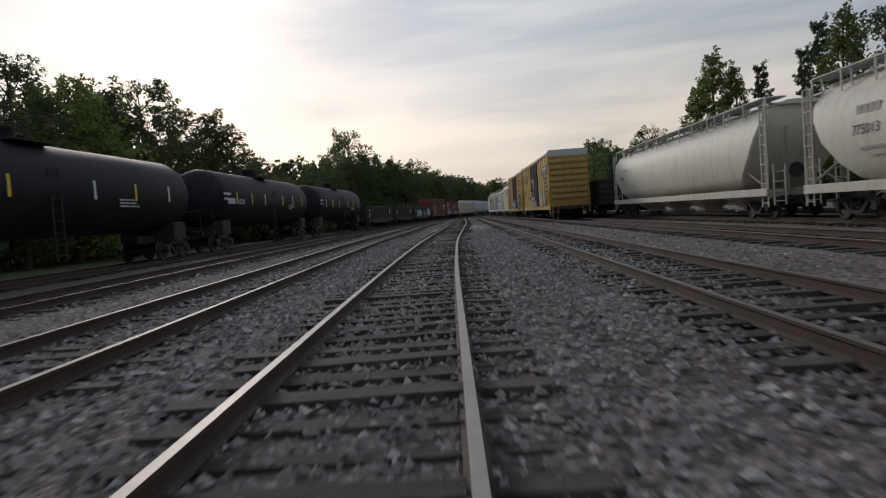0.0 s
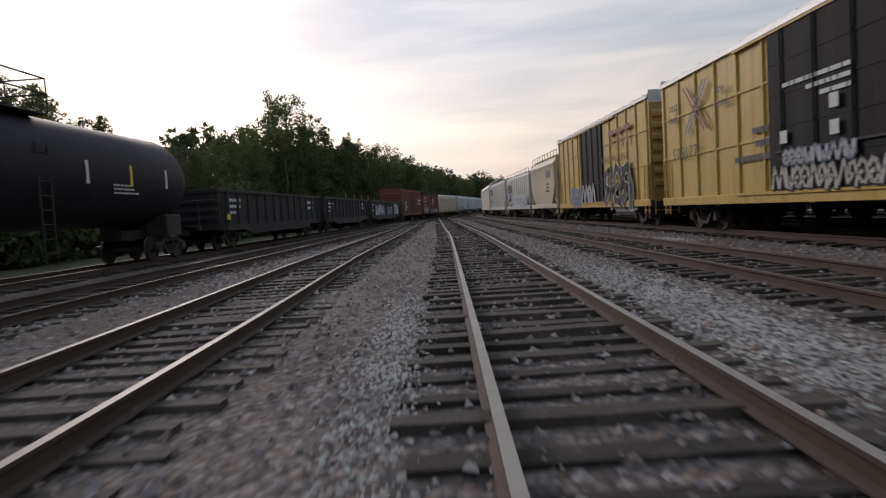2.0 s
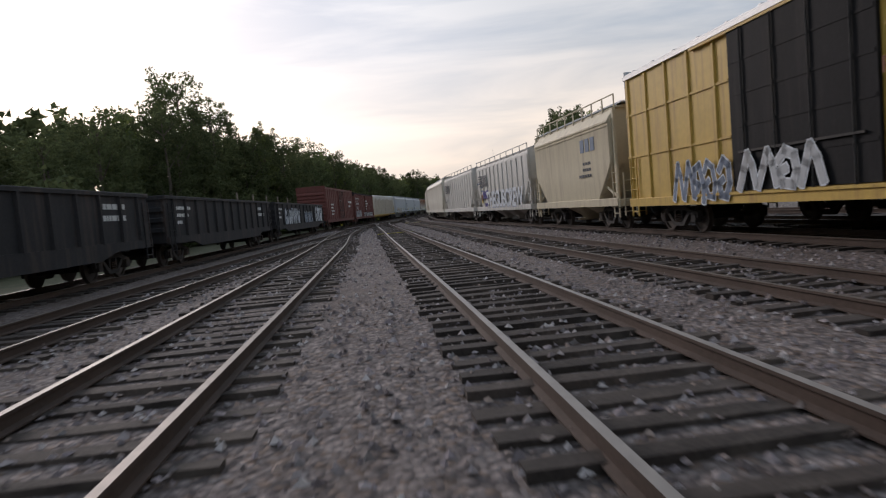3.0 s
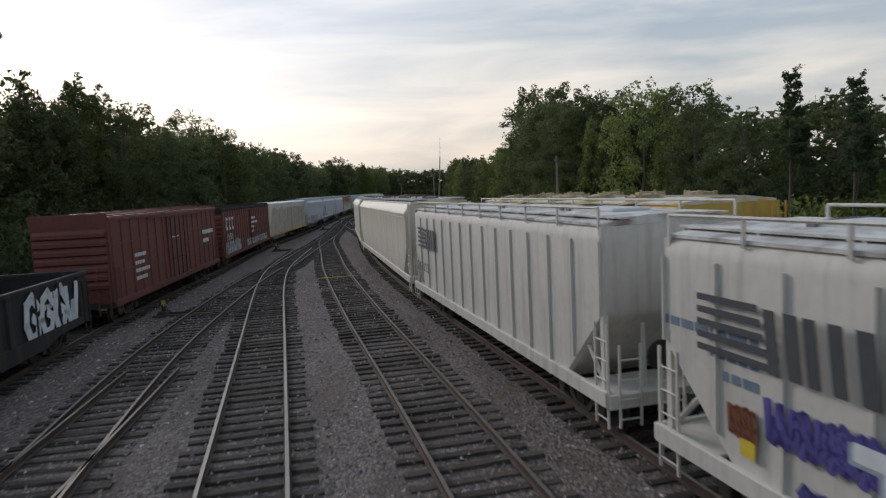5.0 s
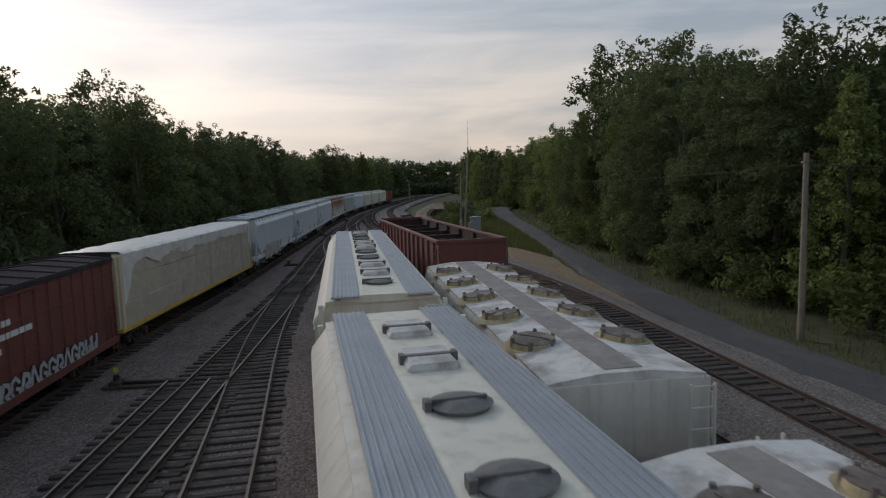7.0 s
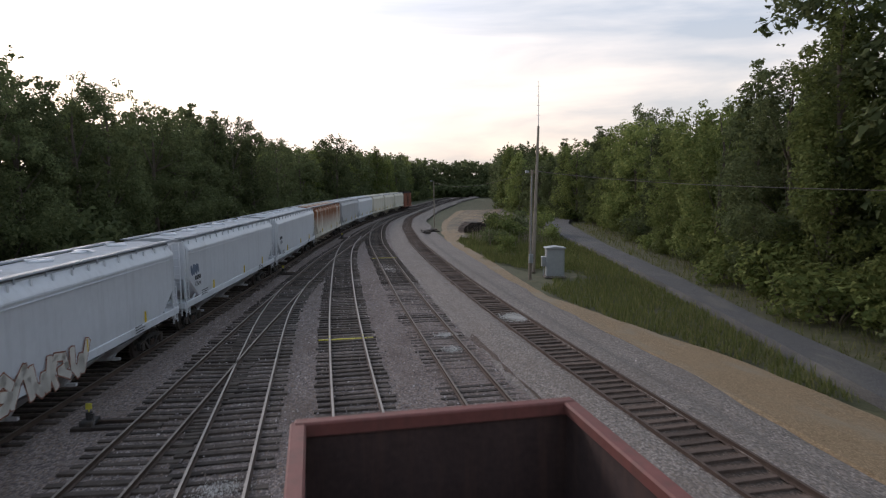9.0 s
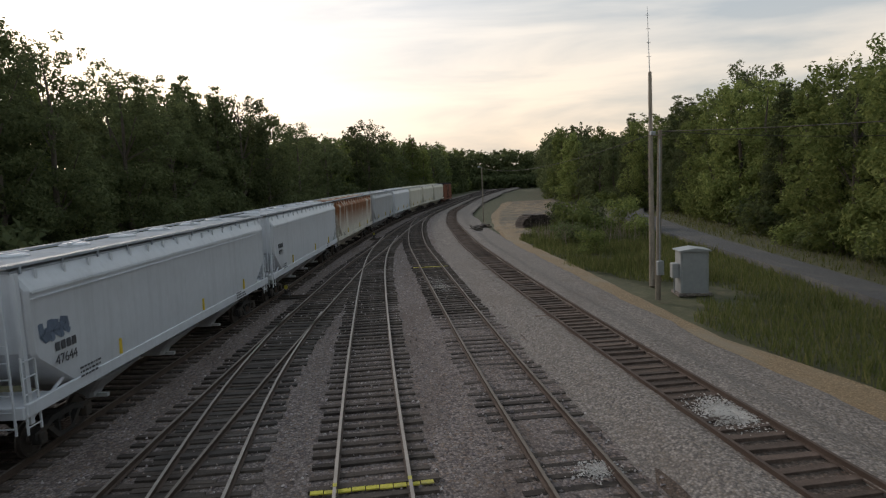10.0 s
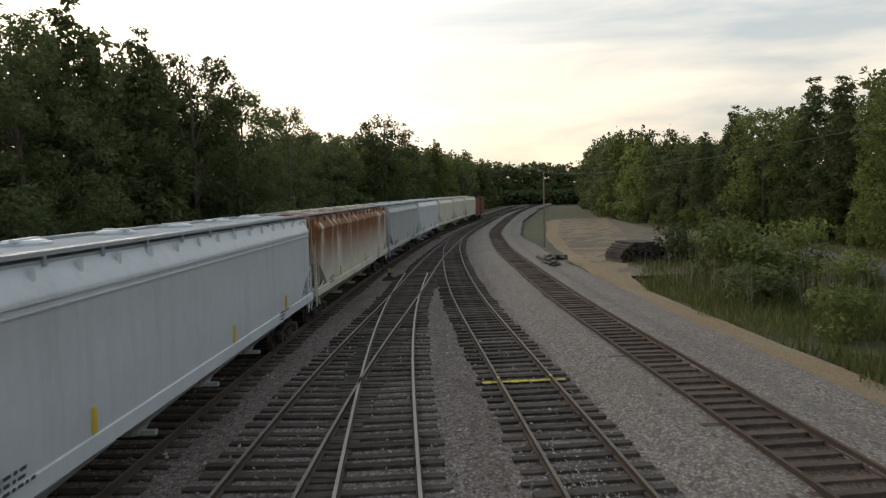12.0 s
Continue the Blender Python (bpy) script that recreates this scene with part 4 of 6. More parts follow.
            hm, sm = hm.mesh("hatch", HATCHP), sm.mesh("hatch_strap", STRAP)
            nh = int((2 * a - 1.6) / 2.16)
            for k in range(nh):
                ht = part("hatch", hm, None, c, "long dusty pale hatch cover", pose(0, (k - (nh - 1) / 2) * 2.16, rz))
                part("hatch_strap", sm, None, ht, "", pose(0, 0.9 * (-1) ** k, 0))
        elif hatch == "trough":
            hm = Geo(); hm.box(-0.36, 0.36, -0.50, 0.50, -0.03, 0.10, 0.06)
            sm = Geo(); sm.box(-0.39, 0.39, -0.05, 0.05, 0.02, 0.115).box(-0.41, -0.34, -0.08, 0.08, 0.0, 0.13).box(0.34, 0.41, -0.08, 0.08, 0.0, 0.13)
            rm_ = Geo(); rm_.cyl((0, 0, -0.03), (0, 0, 0.07), 0.33, 20).cyl((0, 0, 0.06), (0, 0, 0.11), 0.37, 20, 0.16)
            rs = Geo(); rs.box(-0.38, 0.30, -0.03, 0.03, 0.085, 0.125).box(-0.42, -0.34, -0.08, 0.08, 0.0, 0.12)
            hm, sm, rm_, rs = hm.mesh("hatch", DUSTY if roof == WHITE else paint), sm.mesh("hatch_strap", STRAP), rm_.mesh("hatch", STRAP), rs.mesh("hatch_strap", STRAP)
            nh = max(4, int((2 * a - 2) / 1.75))
            for k in range(nh):
                sq = (k % 4) in (1, 2)
                ht = part("hatch", hm if sq else rm_, None, c, "long hinged loading hatch" if sq else "round grey loading hatch", pose(0, (k - (nh - 1) / 2) * (2 * a - 2.2) / nh, rz))
                part("hatch_strap", sm if sq else rs, None, ht)
        for sx in (-1, 1):
            w0, w1 = (0.54, 1.16) if hatch == "trough" else (1.05, 1.38)
            if hatch == "long":
                w0, w1 = 0.80, 1.12
            if style == "round":
                w0, w1 = 0.62, 1.28
            zt = top + 0.24 if style == "round" else rz - 0.03 if hatch == "trough" else top + 0.12
            if hatch in ("trough", "long") or style == "round" or (hatch == "round" and roof not in (DUSTY, YDUST) and style == "smooth"):
                g = Geo()
                g.box(min(sx * w0, sx * w1), max(sx * w0, sx * w1), -(a - 0.2), a - 0.2, zt, zt + 0.035)
                for k in range(0 if hatch == "long" else 7):
                    xx = sx * (w0 + 0.03 + k * (w1 - w0 - 0.06) / 6)
                    g.box(xx - 0.012, xx + 0.012, -(a - 0.2), a - 0.2, zt + 0.035, zt + 0.06)
                k = -(a - 0.6)
                while k < a - 0.3:
                    g.box(sx * (w1 - 0.03) - 0.02, sx * (w1 - 0.03) + 0.02, k, k + 0.05, zt - (0.50 if style == "round" else 0.16), zt)
                    k += 1.5
                part("running_board", g, DUSTY if hatch == "long" else ROOFGREY, c, "grey steel grating walkway")
            if rail:
                g = Geo()
                xr = sx * (rx + 0.06 if style != "round" else 1.0)
                hr = 0.16 if style == "ribbed" else 0.30
                if style == "round":         # an edge bar along the walkway
                    xr, hr = sx * 1.30, 0.12
                g.rod([(xr, -(a - 0.4), rz + hr), (xr, a - 0.4, rz + hr)], 0.028)
                k = -(a - 0.4)
                while k < a - 0.3:
                    g.box(xr - 0.02, xr + 0.02, k - 0.025, k + 0.025, top - (0.35 if style == "round" else 0.05), rz + hr)
                    k += (2 * a - 0.8) / (12 if style == "round" else 9)
                part("roof_rail", g, sill, c)
    if style == "ribbed":
        rib = Geo(); rib.loft([[(0, -0.024, z), (0, 0.024, z), (0.05, 0.016, z), (0.05, -0.016, z)] for z in (0, 1)])
        rm = rib.mesh("side_post", paint)
        n = int((2 * a - 0.7) / 1.06) + 1
        for sx in (-1, 1):
            for k in range(n):
                y = (k - (n - 1) / 2) * (2 * a - 0.62) / (n - 1)
                z0 = 1.1 if abs(y) < a - 1.85 else 1.1 + (abs(y) - (a - 1.85)) * 0.90
                m = Matrix.LocRotScale((sx * 1.468, y, z0), Euler((0, 0, 0 if sx > 0 else math.pi)), (1, 1, max(0.3, 3.67 - low - z0)))
                part("side_post", rm, None, c, "", m)
    running_gear(c, a)
    return c, a


def boxcar(label, key, ya, yb, group, paint, endpaint, roofmat, doormat, zt, seed, posts=16, door=(-1.55, 1.55)):
    """A boxcar with posted sides, plug door, ribbed ends and a ribbed roof."""
    c, a = car("boxcar", label, "boxcar", key, ya, yb, group)
    g = Geo(); g.box(-1.46, 1.46, -(a - 0.02), a - 0.02, 1.02, zt - 0.25)
    part("body", g, paint, c)
    for s in (-1, 1):
        g = Geo(); g.box(s * 1.5 - 0.04, s * 1.5 + 0.04, -a, a, 0.82, 1.08, 0.015)
        part("side_sill", g, paint, c)
        g = Geo(); g.box(s * 1.49 - 0.05, s * 1.49 + 0.03, -a, a, zt - 0.33, zt - 0.2, 0.015)
        part("top_chord", g, roofmat, c)
        g = Geo(); g.box(-1.46, 1.46, s * (a + 0.0) - 0.02, s * (a + 0.0) + 0.02, 1.0, zt - 0.5)
        ew = part("end_wall", g, endpaint, c, "horizontally ribbed steel end")
        ne = 7
        er = Geo(); er.prism([(0, 0), (0.10, 0.06), (0.10, 0.20), (0, 0.34)], -1.38, 1.38, 'x')
        er = er.mesh("end_rib", endpaint)
        for k in range(ne):
            part("end_rib", er, None, ew, "", pose(0, s * (a + 0.02), 1.55 + k * (zt - 2.2) / ne, 0, 0, 0 if s > 0 else 180))
        g = Geo(); g.box(-1.47, 1.47, s * (a + 0.01) - 0.03, s * (a + 0.01) + 0.03, zt - 0.52, zt - 0.02, 0.015)
        part("end_cap", g, roofmat, c)
        g = Geo(); g.box(-1.5, 1.5, s * (a + 0.02) - 0.06, s * (a + 0.02) + 0.06, 0.80, 1.04, 0.01)
        part("end_sill", g, DARKSTEEL, c)
        for sx in (-1, 1):
            part("ladder", ladder_geo(sx * 1.52, s * (a - 0.4), 0.5, 2.4, 0.45), paint, c)
            part("ladder", ladder_geo(sx * 1.15, s * (a + 0.13), 0.5, 2.4, 0.45, 'x'), endpaint, c)
    g = Geo()
    g.loft([[(-1.49, y, zt - 0.24), (-1.49, y, zt - 0.16), (0, y, zt), (1.49, y, zt - 0.16), (1.49, y, zt - 0.24)] for y in (-(a + 0.02), a + 0.02)])
    part("roof", g, roofmat, c)
    rb = Geo(); rb.loft([[(-1.46, y, -0.16), (0, y, 0.0), (1.46, y, -0.16), (1.46, y, -0.11), (0, y, 0.05), (-1.46, y, -0.11)] for y in (-0.05, 0.05)])
    rbm = rb.mesh("roof_rib", roofmat)
    nr = max(8, int(2 * a / 1.25))
    for k in range(nr):
        part("roof_rib", rbm, None, c, "", pose(0, (k + 0.5 - nr / 2) * 2 * a / nr, zt - 0.005))
    post = Geo(); post.loft([[(0, -0.055, z), (0, 0.055, z), (0.055, 0.035, z), (0.055, -0.035, z)] for z in (1.08, zt - 0.32)])
    pm = post.mesh("side_post", paint)
    for sx in (-1, 1):
        for k in range(posts):
            y = (k + 0.5 - posts / 2) * (2 * a - 0.1) / (posts - 0.7)
            if door[0] - 0.1 < y * sx < door[1] + 0.1:
                continue
            part("side_post", pm, None, c, "", pose(sx * 1.459, y, 0, 0, 0, 0 if sx > 0 else 180))
        for z in (1.0 + (zt - 1.3) * 0.36, 1.0 + (zt - 1.3) * 0.70):
            for ya_, yb_ in ((-a, min(door[0] * sx, door[1] * sx) - 0.1), (max(door[0] * sx, door[1] * sx) + 0.1, a)):
                g = Geo(); g.box(sx * 1.475 - 0.02, sx * 1.475 + 0.02, ya_, yb_, z - 0.03, z + 0.03)
                part("side_belt", g, paint, c)
        y0, y1 = sorted((door[0] * sx, door[1] * sx))
        g = Geo(); g.box(sx * 1.50 - 0.04, sx * 1.50 + 0.04, y0, y1, 1.12, zt - 0.4, 0.01)
        for k in range(1, 5):
            z = 1.12 + k * (zt - 1.5) / 5
            g.box(sx * 1.53 - 0.02, sx * 1.53 + 0.03, y0 + 0.05, y1 - 0.05, z - 0.04, z + 0.04)
        dr = part("door", g, doormat, c, "plug door with cross ribs")
        g = Geo()
        for k in range(4):
            y = y0 + (k + 0.5) * (y1 - y0) / 4
            g.cyl((sx * 1.575, y, 1.1), (sx * 1.575, y, zt - 0.42), 0.025, 6)
        g.box(sx * 1.56 - 0.03, sx * 1.56 + 0.03, y0 + 0.3, y1 - 0.3, 2.0, 2.05)
        part("lock_gear", g, DARKSTEEL, dr)
        g = Geo(); g.box(sx * 1.53 - 0.05, sx * 1.53 + 0.05, -4.2, 4.2, 1.03, 1.10).box(sx * 1.53 - 0.04, sx * 1.53 + 0.04, -4.2, 4.2, zt - 0.42, zt - 0.36)
        part("door_track", g, paint, c)
    running_gear(c, a, inset=2.3)
    return c, a


def gondola(label, key, ya, yb, group, paint, zt, seed, inside=None, braces=False, posts=13, taper=True):
    """An open gondola: floor, thick side and end walls with posts, and a top chord."""
    c, a = car("gondola", label, "gondola", key, ya, yb, group)
    inside = inside or paint
    g = Geo(); g.box(-1.42, 1.42, -a, a, 0.95, 1.06)
    part("floor", g, inside, c)
    for s in (-1, 1):
        g = Geo(); g.box(s * 1.43 - 0.015, s * 1.43 + 0.015, -a, a, 0.85, zt - 0.08)
        part("side_wall", g, paint, c)
        g = Geo(); g.box(s * 1.405 - 0.006, s * 1.405 + 0.006, -a + 0.04, a - 0.04, 1.06, zt - 0.09)
        part("side_lining", g, inside, c)
        g = Geo(); g.box(s * 1.45 - 0.09, s * 1.45 + 0.07, -a - 0.02, a + 0.02, zt - 0.12, zt, 0.02)
        part("top_chord", g, paint, c)
        g = Geo(); g.prism([(-a, 0.84), (-a, 1.1), (a, 1.1), (a, 0.84), (a - 2.6, 0.84), (a - 3.6, 0.62), (-(a - 3.6), 0.62), (-(a - 2.6), 0.84)] if taper else [(-a, 0.8), (-a, 1.1), (a, 1.1), (a, 0.8)], s * 1.48 - 0.04, s * 1.48 + 0.04, 'x')
        part("side_sill", g, paint, c)
        g = Geo(); g.box(-1.43, 1.43, s * a - 0.03, s * a + 0.03, 0.9, zt - 0.08)
        ew = part("end_wall", g, paint, c)
        if inside != paint:
            g = Geo(); g.box(-1.40, 1.40, s * (a - 0.042) - 0.006, s * (a - 0.042) + 0.006, 1.06, zt - 0.16)
            part("end_lining", g, inside, ew)
        for k in range(3):
            z = 1.3 + k * (zt - 1.5) / 3
            g = Geo(); g.box(-1.4, 1.4, s * (a + 0.06) - 0.05, s * (a + 0.06) + 0.05, z, z + 0.16, 0.03)
            part("end_rib", g, paint, ew)
        g = Geo(); g.box(-1.5, 1.5, s * a - 0.08, s * a + 0.08, zt - 0.14, zt + 0.01, 0.02)
        part("end_chord", g, paint, c)
        for sx in (-1, 1):
            part("ladder", ladder_geo(sx * 1.53, s * (a - 0.35), 0.45, zt - 0.3, 0.42), paint, c)
    pm = Geo(); pm.loft([[(0, -0.08, z), (0, 0.08, z), (0.085, 0.045, z), (0.085, -0.045, z)] for z in (1.05, zt - 0.12)])
    pm = pm.mesh("side_post", paint)
    for sx in (-1, 1):
        for k in range(posts):
            y = (k - (posts - 1) / 2) * (2 * a - 1.6) / (posts - 1)
            part("side_post", pm, None, c, "", pose(sx * 1.444, y, 0, 0, 0, 0 if sx > 0 else 180))
    if braces:
        for y in np.arange(a - 2.6, -a + 1.5, -2.78):
            y = float(y)
            g = Geo()
            g.prism([(y - 0.05, zt - 0.60), (y + 0.05, zt - 0.60), (y + 0.05, zt - 0.44), (y - 0.05, zt - 0.44)], -1.39, 1.39, 'x')
            g.box(-1.39, 1.39, y - 0.09, y + 0.09, zt - 0.44, zt - 0.41)
            part("cross_brace", g, inside, c, "sooty steel cross brace")
            for sx in (-1, 1):
                g = Geo(); g.box(min(sx * 1.39, sx * 1.27), max(sx * 1.39, sx * 1.27), y - 0.09, y + 0.09, 1.06, zt - 0.12, 0.015)
                g.loft([[(sx * 1.28, y + d, zt - 0.95), (sx * 1.28, y + d, zt - 0.5), (sx * 0.98, y + d, zt - 0.5)] for d in (-0.02, 0.02)])
                part("brace_post", g, inside, c)
                g = Geo(); g.cyl((sx * 1.33, y, 2.1), (sx * 0.35, y, 1.1), 0.055, 6)
                part("brace_strut", g, STRAP, c)
    running_gear(c, a)
    return c, a


def tank_car(label, key, ya, yb, group, seed):
    """A black tank car: domed barrel, saddle, manway with railed platform, ladder, sill."""
    c, a = car("tank_car", label, "tank car", key, ya, yb, group)
    R, zc, seg = 1.56, 2.80, 36
    L = a - 0.55
    prof = [(-L, 0.12), (-L + 0.06, 0.55), (-L + 0.25, 1.0), (-L + 0.55, 1.32), (-L + 0.9, 1.50), (-L + 1.15, R)]
    prof += [(-L * 0.5, R), (0, R), (L * 0.5, R)] + [(-y, r) for y, r in reversed(prof)]
    g = Geo(); g.loft([[(r * math.cos(2 * math.pi * i / seg), y, zc + r * math.sin(2 * math.pi * i / seg)) for i in range(seg)] for y, r in prof])
    barrel = part("barrel", g, TANKBLK, c, "", smooth=True)
    for s in (-1, 1):
        g = Geo(); g.box(-1.25, 1.25, s * (a - 2.0) - 0.55, s * (a - 2.0) + 0.55, 0.85, 1.6, 0.05)
        part("saddle", g, DARKSTEEL, c)
        g = Geo(); g.box(-0.35, 0.35, min(s * a, s * (a - 4)), max(s * a, s * (a - 4)), 0.78, 1.1).box(-1.4, 1.4, s * (a - 0.1) - 0.06, s * (a - 0.1) + 0.06, 0.95, 1.1).box(-1.3, 1.3, min(s * a, s * (a - 0.9)), max(s * a, s * (a - 0.9)), 1.1, 1.13)
        part("stub_sill", g, DARKSTEEL, c)
        g = Geo(); g.rod([(-1.35, s * (a - 0.1), 1.1), (-1.35, s * (a - 0.1), 2.1), (1.35, s * (a - 0.1), 2.1), (1.35, s * (a - 0.1), 1.1)], 0.02)
        part("end_rail", g, DARKSTEEL, c)
        part("ladder", ladder_geo(s * 1.52, 0.0, 0.5, 3.4, 0.45), DARKSTEEL, c)
        for k, y in enumerate((-0.72, -0.46, -0.2, 0.2, 0.46, 0.72)):
            g = Geo(); g.box(s * 1.535 - 0.03, s * 1.535 + 0.03, y * L - 0.06, y * L + 0.06, zc - 0.34, zc + 0.30)
            part("reflector", g, MARKY if k % 2 == seed % 2 or k < 2 else MARKW, c, "upright yellow reflector stripe")
    g = Geo(); g.cyl((0, 0, zc + R - 0.06), (0, 0, zc + R + 0.34), 0.36, 16).cyl((0, 0, zc + R + 0.34), (0, 0, zc + R + 0.42), 0.40, 16)
    g.cyl((0, 0.8, zc + R - 0.06), (0, 0.8, zc + R + 0.24), 0.2, 12)
    part("manway", g, TANKBLK, c)
    g = Geo(); g.box(-1.1, 1.1, -1.0, 1.0, zc + R - 0.12, zc + R - 0.08)
    pts = [(-1.1, -1.0), (1.1, -1.0), (1.1, 1.0), (-1.1, 1.0), (-1.1, -1.0)]
    part("platform", g, DARKSTEEL, c, "steel top platform")
    g = Geo()
    for z in (zc + R + 0.42, zc + R + 0.82):
        g.rod([(x, y, z) for x, y in pts], 0.022)
    for x, y in pts[:4] + [(0, -1.0), (0, 1.0)]:
        g.rod([(x, y, zc + R - 0.1), (x, y, zc + R + 0.82)], 0.022)
    part("handrail", g, DARKSTEEL, c)
    small_marks("stencil", c, 1.55, -L * 0.92, zc + 0.12, 2, MARKW, seed, w=0.12, h=0.16)
    small_marks("stencil", c, 1.525, L * 0.35, zc - 0.35, 3, MARKW, seed + 9, w=0.08, h=0.07)
    running_gear(c, a)
    return c, a


def lumber_car(label, key, ya, yb, group):
    """A flat car with end bulkheads, stacked with bundles of wrapped lumber."""
    c, a = car("lumber_flatcar", label, "flat car", key, ya, yb, group)
    g = Geo(); g.box(-1.42, 1.42, -a, a, 0.95, 1.12, 0.02).box(-0.35, 0.35, -a, a, 0.7, 0.96)
    part("deck", g, YELLOW, c, "yellow steel deck")
    for s in (-1, 1):
        g = Geo(); g.box(-1.4, 1.4, s * (a - 0.3) - 0.12, s * (a - 0.3) + 0.12, 1.1, 4.25, 0.03)
        for x in (-1.2, -0.4, 0.4, 1.2):
            g.box(x - 0.08, x + 0.08, s * (a - 0.12) - 0.1, s * (a - 0.12) + 0.1, 1.1, 4.2)
        part("bulkhead", g, YELLOW if s > 0 else CREAM, c, "yellow end bulkhead" if s > 0 else "dusty tan end bulkhead")
    rr = random.Random(3)
    n = 9
    for k in range(n):
        for j in range(3):
            for sx in (-1, 1):
                y0 = -(a - 0.5) + k * (2 * a - 1.0) / n; y1 = y0 + (2 * a - 1.0) / n - 0.04
                z0 = 1.14 + j * 1.06
                d = rr.uniform(-0.02, 0.03)
                g = Geo(); g.box(min(sx * 0.03, sx * (1.36 + d)), max(sx * 0.03, sx * (1.36 + d)), y0, y1, z0, z0 + 1.04, 0.06 if j == 2 else 0.03)
                part("lumber_pack", g, WRAP, c, "pale plastic-wrapped lumber bundle")
    g = Geo()          # a loose white sheet over the top, ragged along its lower edge
    ny, rows = 90, []
    for i in range(ny + 1):
        y = -(a - 0.42) + i * (2 * a - 0.84) / ny
        hang = 0.55 + 0.30 * noise.noise(Vector((y * 0.55, 3, 0))) + 0.15 * noise.noise(Vector((y * 2.1, 5, 0))) + (1.6 * max(0.0, (abs(y) - a + 1.5)) / 1.1)
        bulge = 0.035 * math.sin(y * 5.6) + 0.03 * noise.noise(Vector((y * 1.3, 1, 0)))
        top = 4.36 + 0.04 * abs(math.sin(y * 1.45))
        for sx in (-1, 1):
            for u in (0.0, 0.35, 0.7, 1.0) if sx < 0 else ():
                rows.append((-1.415 - bulge - 0.05 * u * noise.noise(Vector((y * 1.7, u * 2, 2))), y, 4.28 - hang * (1 - u)))
        rows.append((-1.25, y, top)); rows.append((0.0, y, top + 0.03)); rows.append((1.25, y, top))
        for u in (1.0, 0.7, 0.35, 0.0):
            rows.append((1.415 + bulge + 0.05 * u * noise.noise(Vector((y * 1.7, u * 2, 7))), y, 4.28 - hang * (1 - u)))
    n = 11
    g.add(rows, [(i * n + k, i * n + k + 1, (i + 1) * n + k + 1, (i + 1) * n + k) for i in range(ny) for k in range(n - 1)])
    part("wrap_sheet", g, SHEET, c, "loose white plastic sheet with ragged edge", smooth=True)
    running_gear(c, a)
    return c, a

# ---------- the trains ----------
G_L, G_R2, G_R3 = "train on the far left track", "train on the second right track", "train on the third right track"
# far left track: black tank cars, black gondolas, red boxcars, wrapped lumber, pale hoppers
for k, (ya, yb) in enumerate([(-31.2, -11.2), (-10.6, 9.7), (10.3, 32.2), (32.8, 52.3), (52.9, 72.2)]):
    c, a = tank_car("glossy black tank car with yellow reflector stripes", "far_left", ya, yb, G_L, k)
    if k == 3:
        lettering("number", "200260", 0.42, MARKW, c, Matrix.Translation((1.562, -a + 2.9, 2.46)) @ pose(0, 0, 0, 90, 0, 90), "white stencilled number")
        g = Geo()
        for i in range(4):
            g.box(1.55, 1.562, -a + 1.75 + i * 0.26, -a + 1.94 + i * 0.26, 2.46, 2.76)
        part("owner_mark", g, MARKW, c, "white stencilled bars")
for k, (ya, yb) in enumerate([(73.2, 90.6), (91.4, 109.0), (109.8, 131.6)]):
    c, a = gondola(("black gondola with ribbed sides and rust", "black gondola with worn lettering", "black gondola with white graffiti along its side")[k], "far_left", ya, yb, G_L, GONBLK, 2.62, k)
    small_marks("stencil", c, 1.448, -a + 1.2, 2.1, 3, MARKW, 40 + k, w=0.12, h=0.16)
    small_marks("stencil", c, 1.448, a - 3.4, 2.1, 2, MARKW, 50 + k, w=0.14, h=0.2)
    if k == 0:
        g = Geo(); g.box(1.53, 1.55, -a + 0.55, -a + 0.95, 1.3, 1.55)
        part("placard", g, MARKY, c, "small orange placard")
    if k == 2:
        spray(c, 1.50, -a * 0.72, -a * 0.2, 1.05, 2.1, 4, SPRAYW, SPRAYB, 10)
        spray(c, 1.50, a * 0.0, a * 0.38, 1.05, 1.9, 7, SPRAYB, SPRAYW, 9)
        spray(c, 1.50, a * 0.55, a * 0.9, 1.0, 2.3, 8, SPRAYW, SPRAYW, 4)
        for i in range(5):
            g = Geo(); g.box(-1.30, -1.22, -0.06, 0.06, 1.06, 3.5)
            part("stake", g, POLEW, c, "pale wooden stake above the gondola's side", pose(0, -a + 1.5 + i * 4.2, 0))
c, a = boxcar("oxide red boxcar with ribbed sides and faded lettering", "far_left", 133.5, 151.1, G_L, REDBOX, REDBOX, REDBOX, REDBOX, 4.62, 1, 17, door=(-1.5, 1.5))
small_marks("stencil", c, 1.52, -a + 2.4, 2.6, 4, MARKW, 61, w=0.14, h=0.2)
small_marks("stencil", c, 1.52, a - 3.6, 2.9, 2, MARKW, 62, w=0.2, h=0.3)
small_marks("stencil", c, 1.555, -1.0, 3.1, 2, MARKW, 63, w=0.1, h=0.08)
c, a = boxcar("dark red boxcar with white lettering and graffiti", "far_left", 152.2, 172.3, G_L, REDBOX, REDBOX, DKRED, REDBOX, 4.45, 2, 24, door=(-0.01, 0.01))
lettering("number", "116955", 0.62, MARKW, c, Matrix.Translation((1.517, -a + 1.0, 2.05)) @ pose(0, 0, 0, 90, 0, 90), "white stencilled number")
g = Geo()
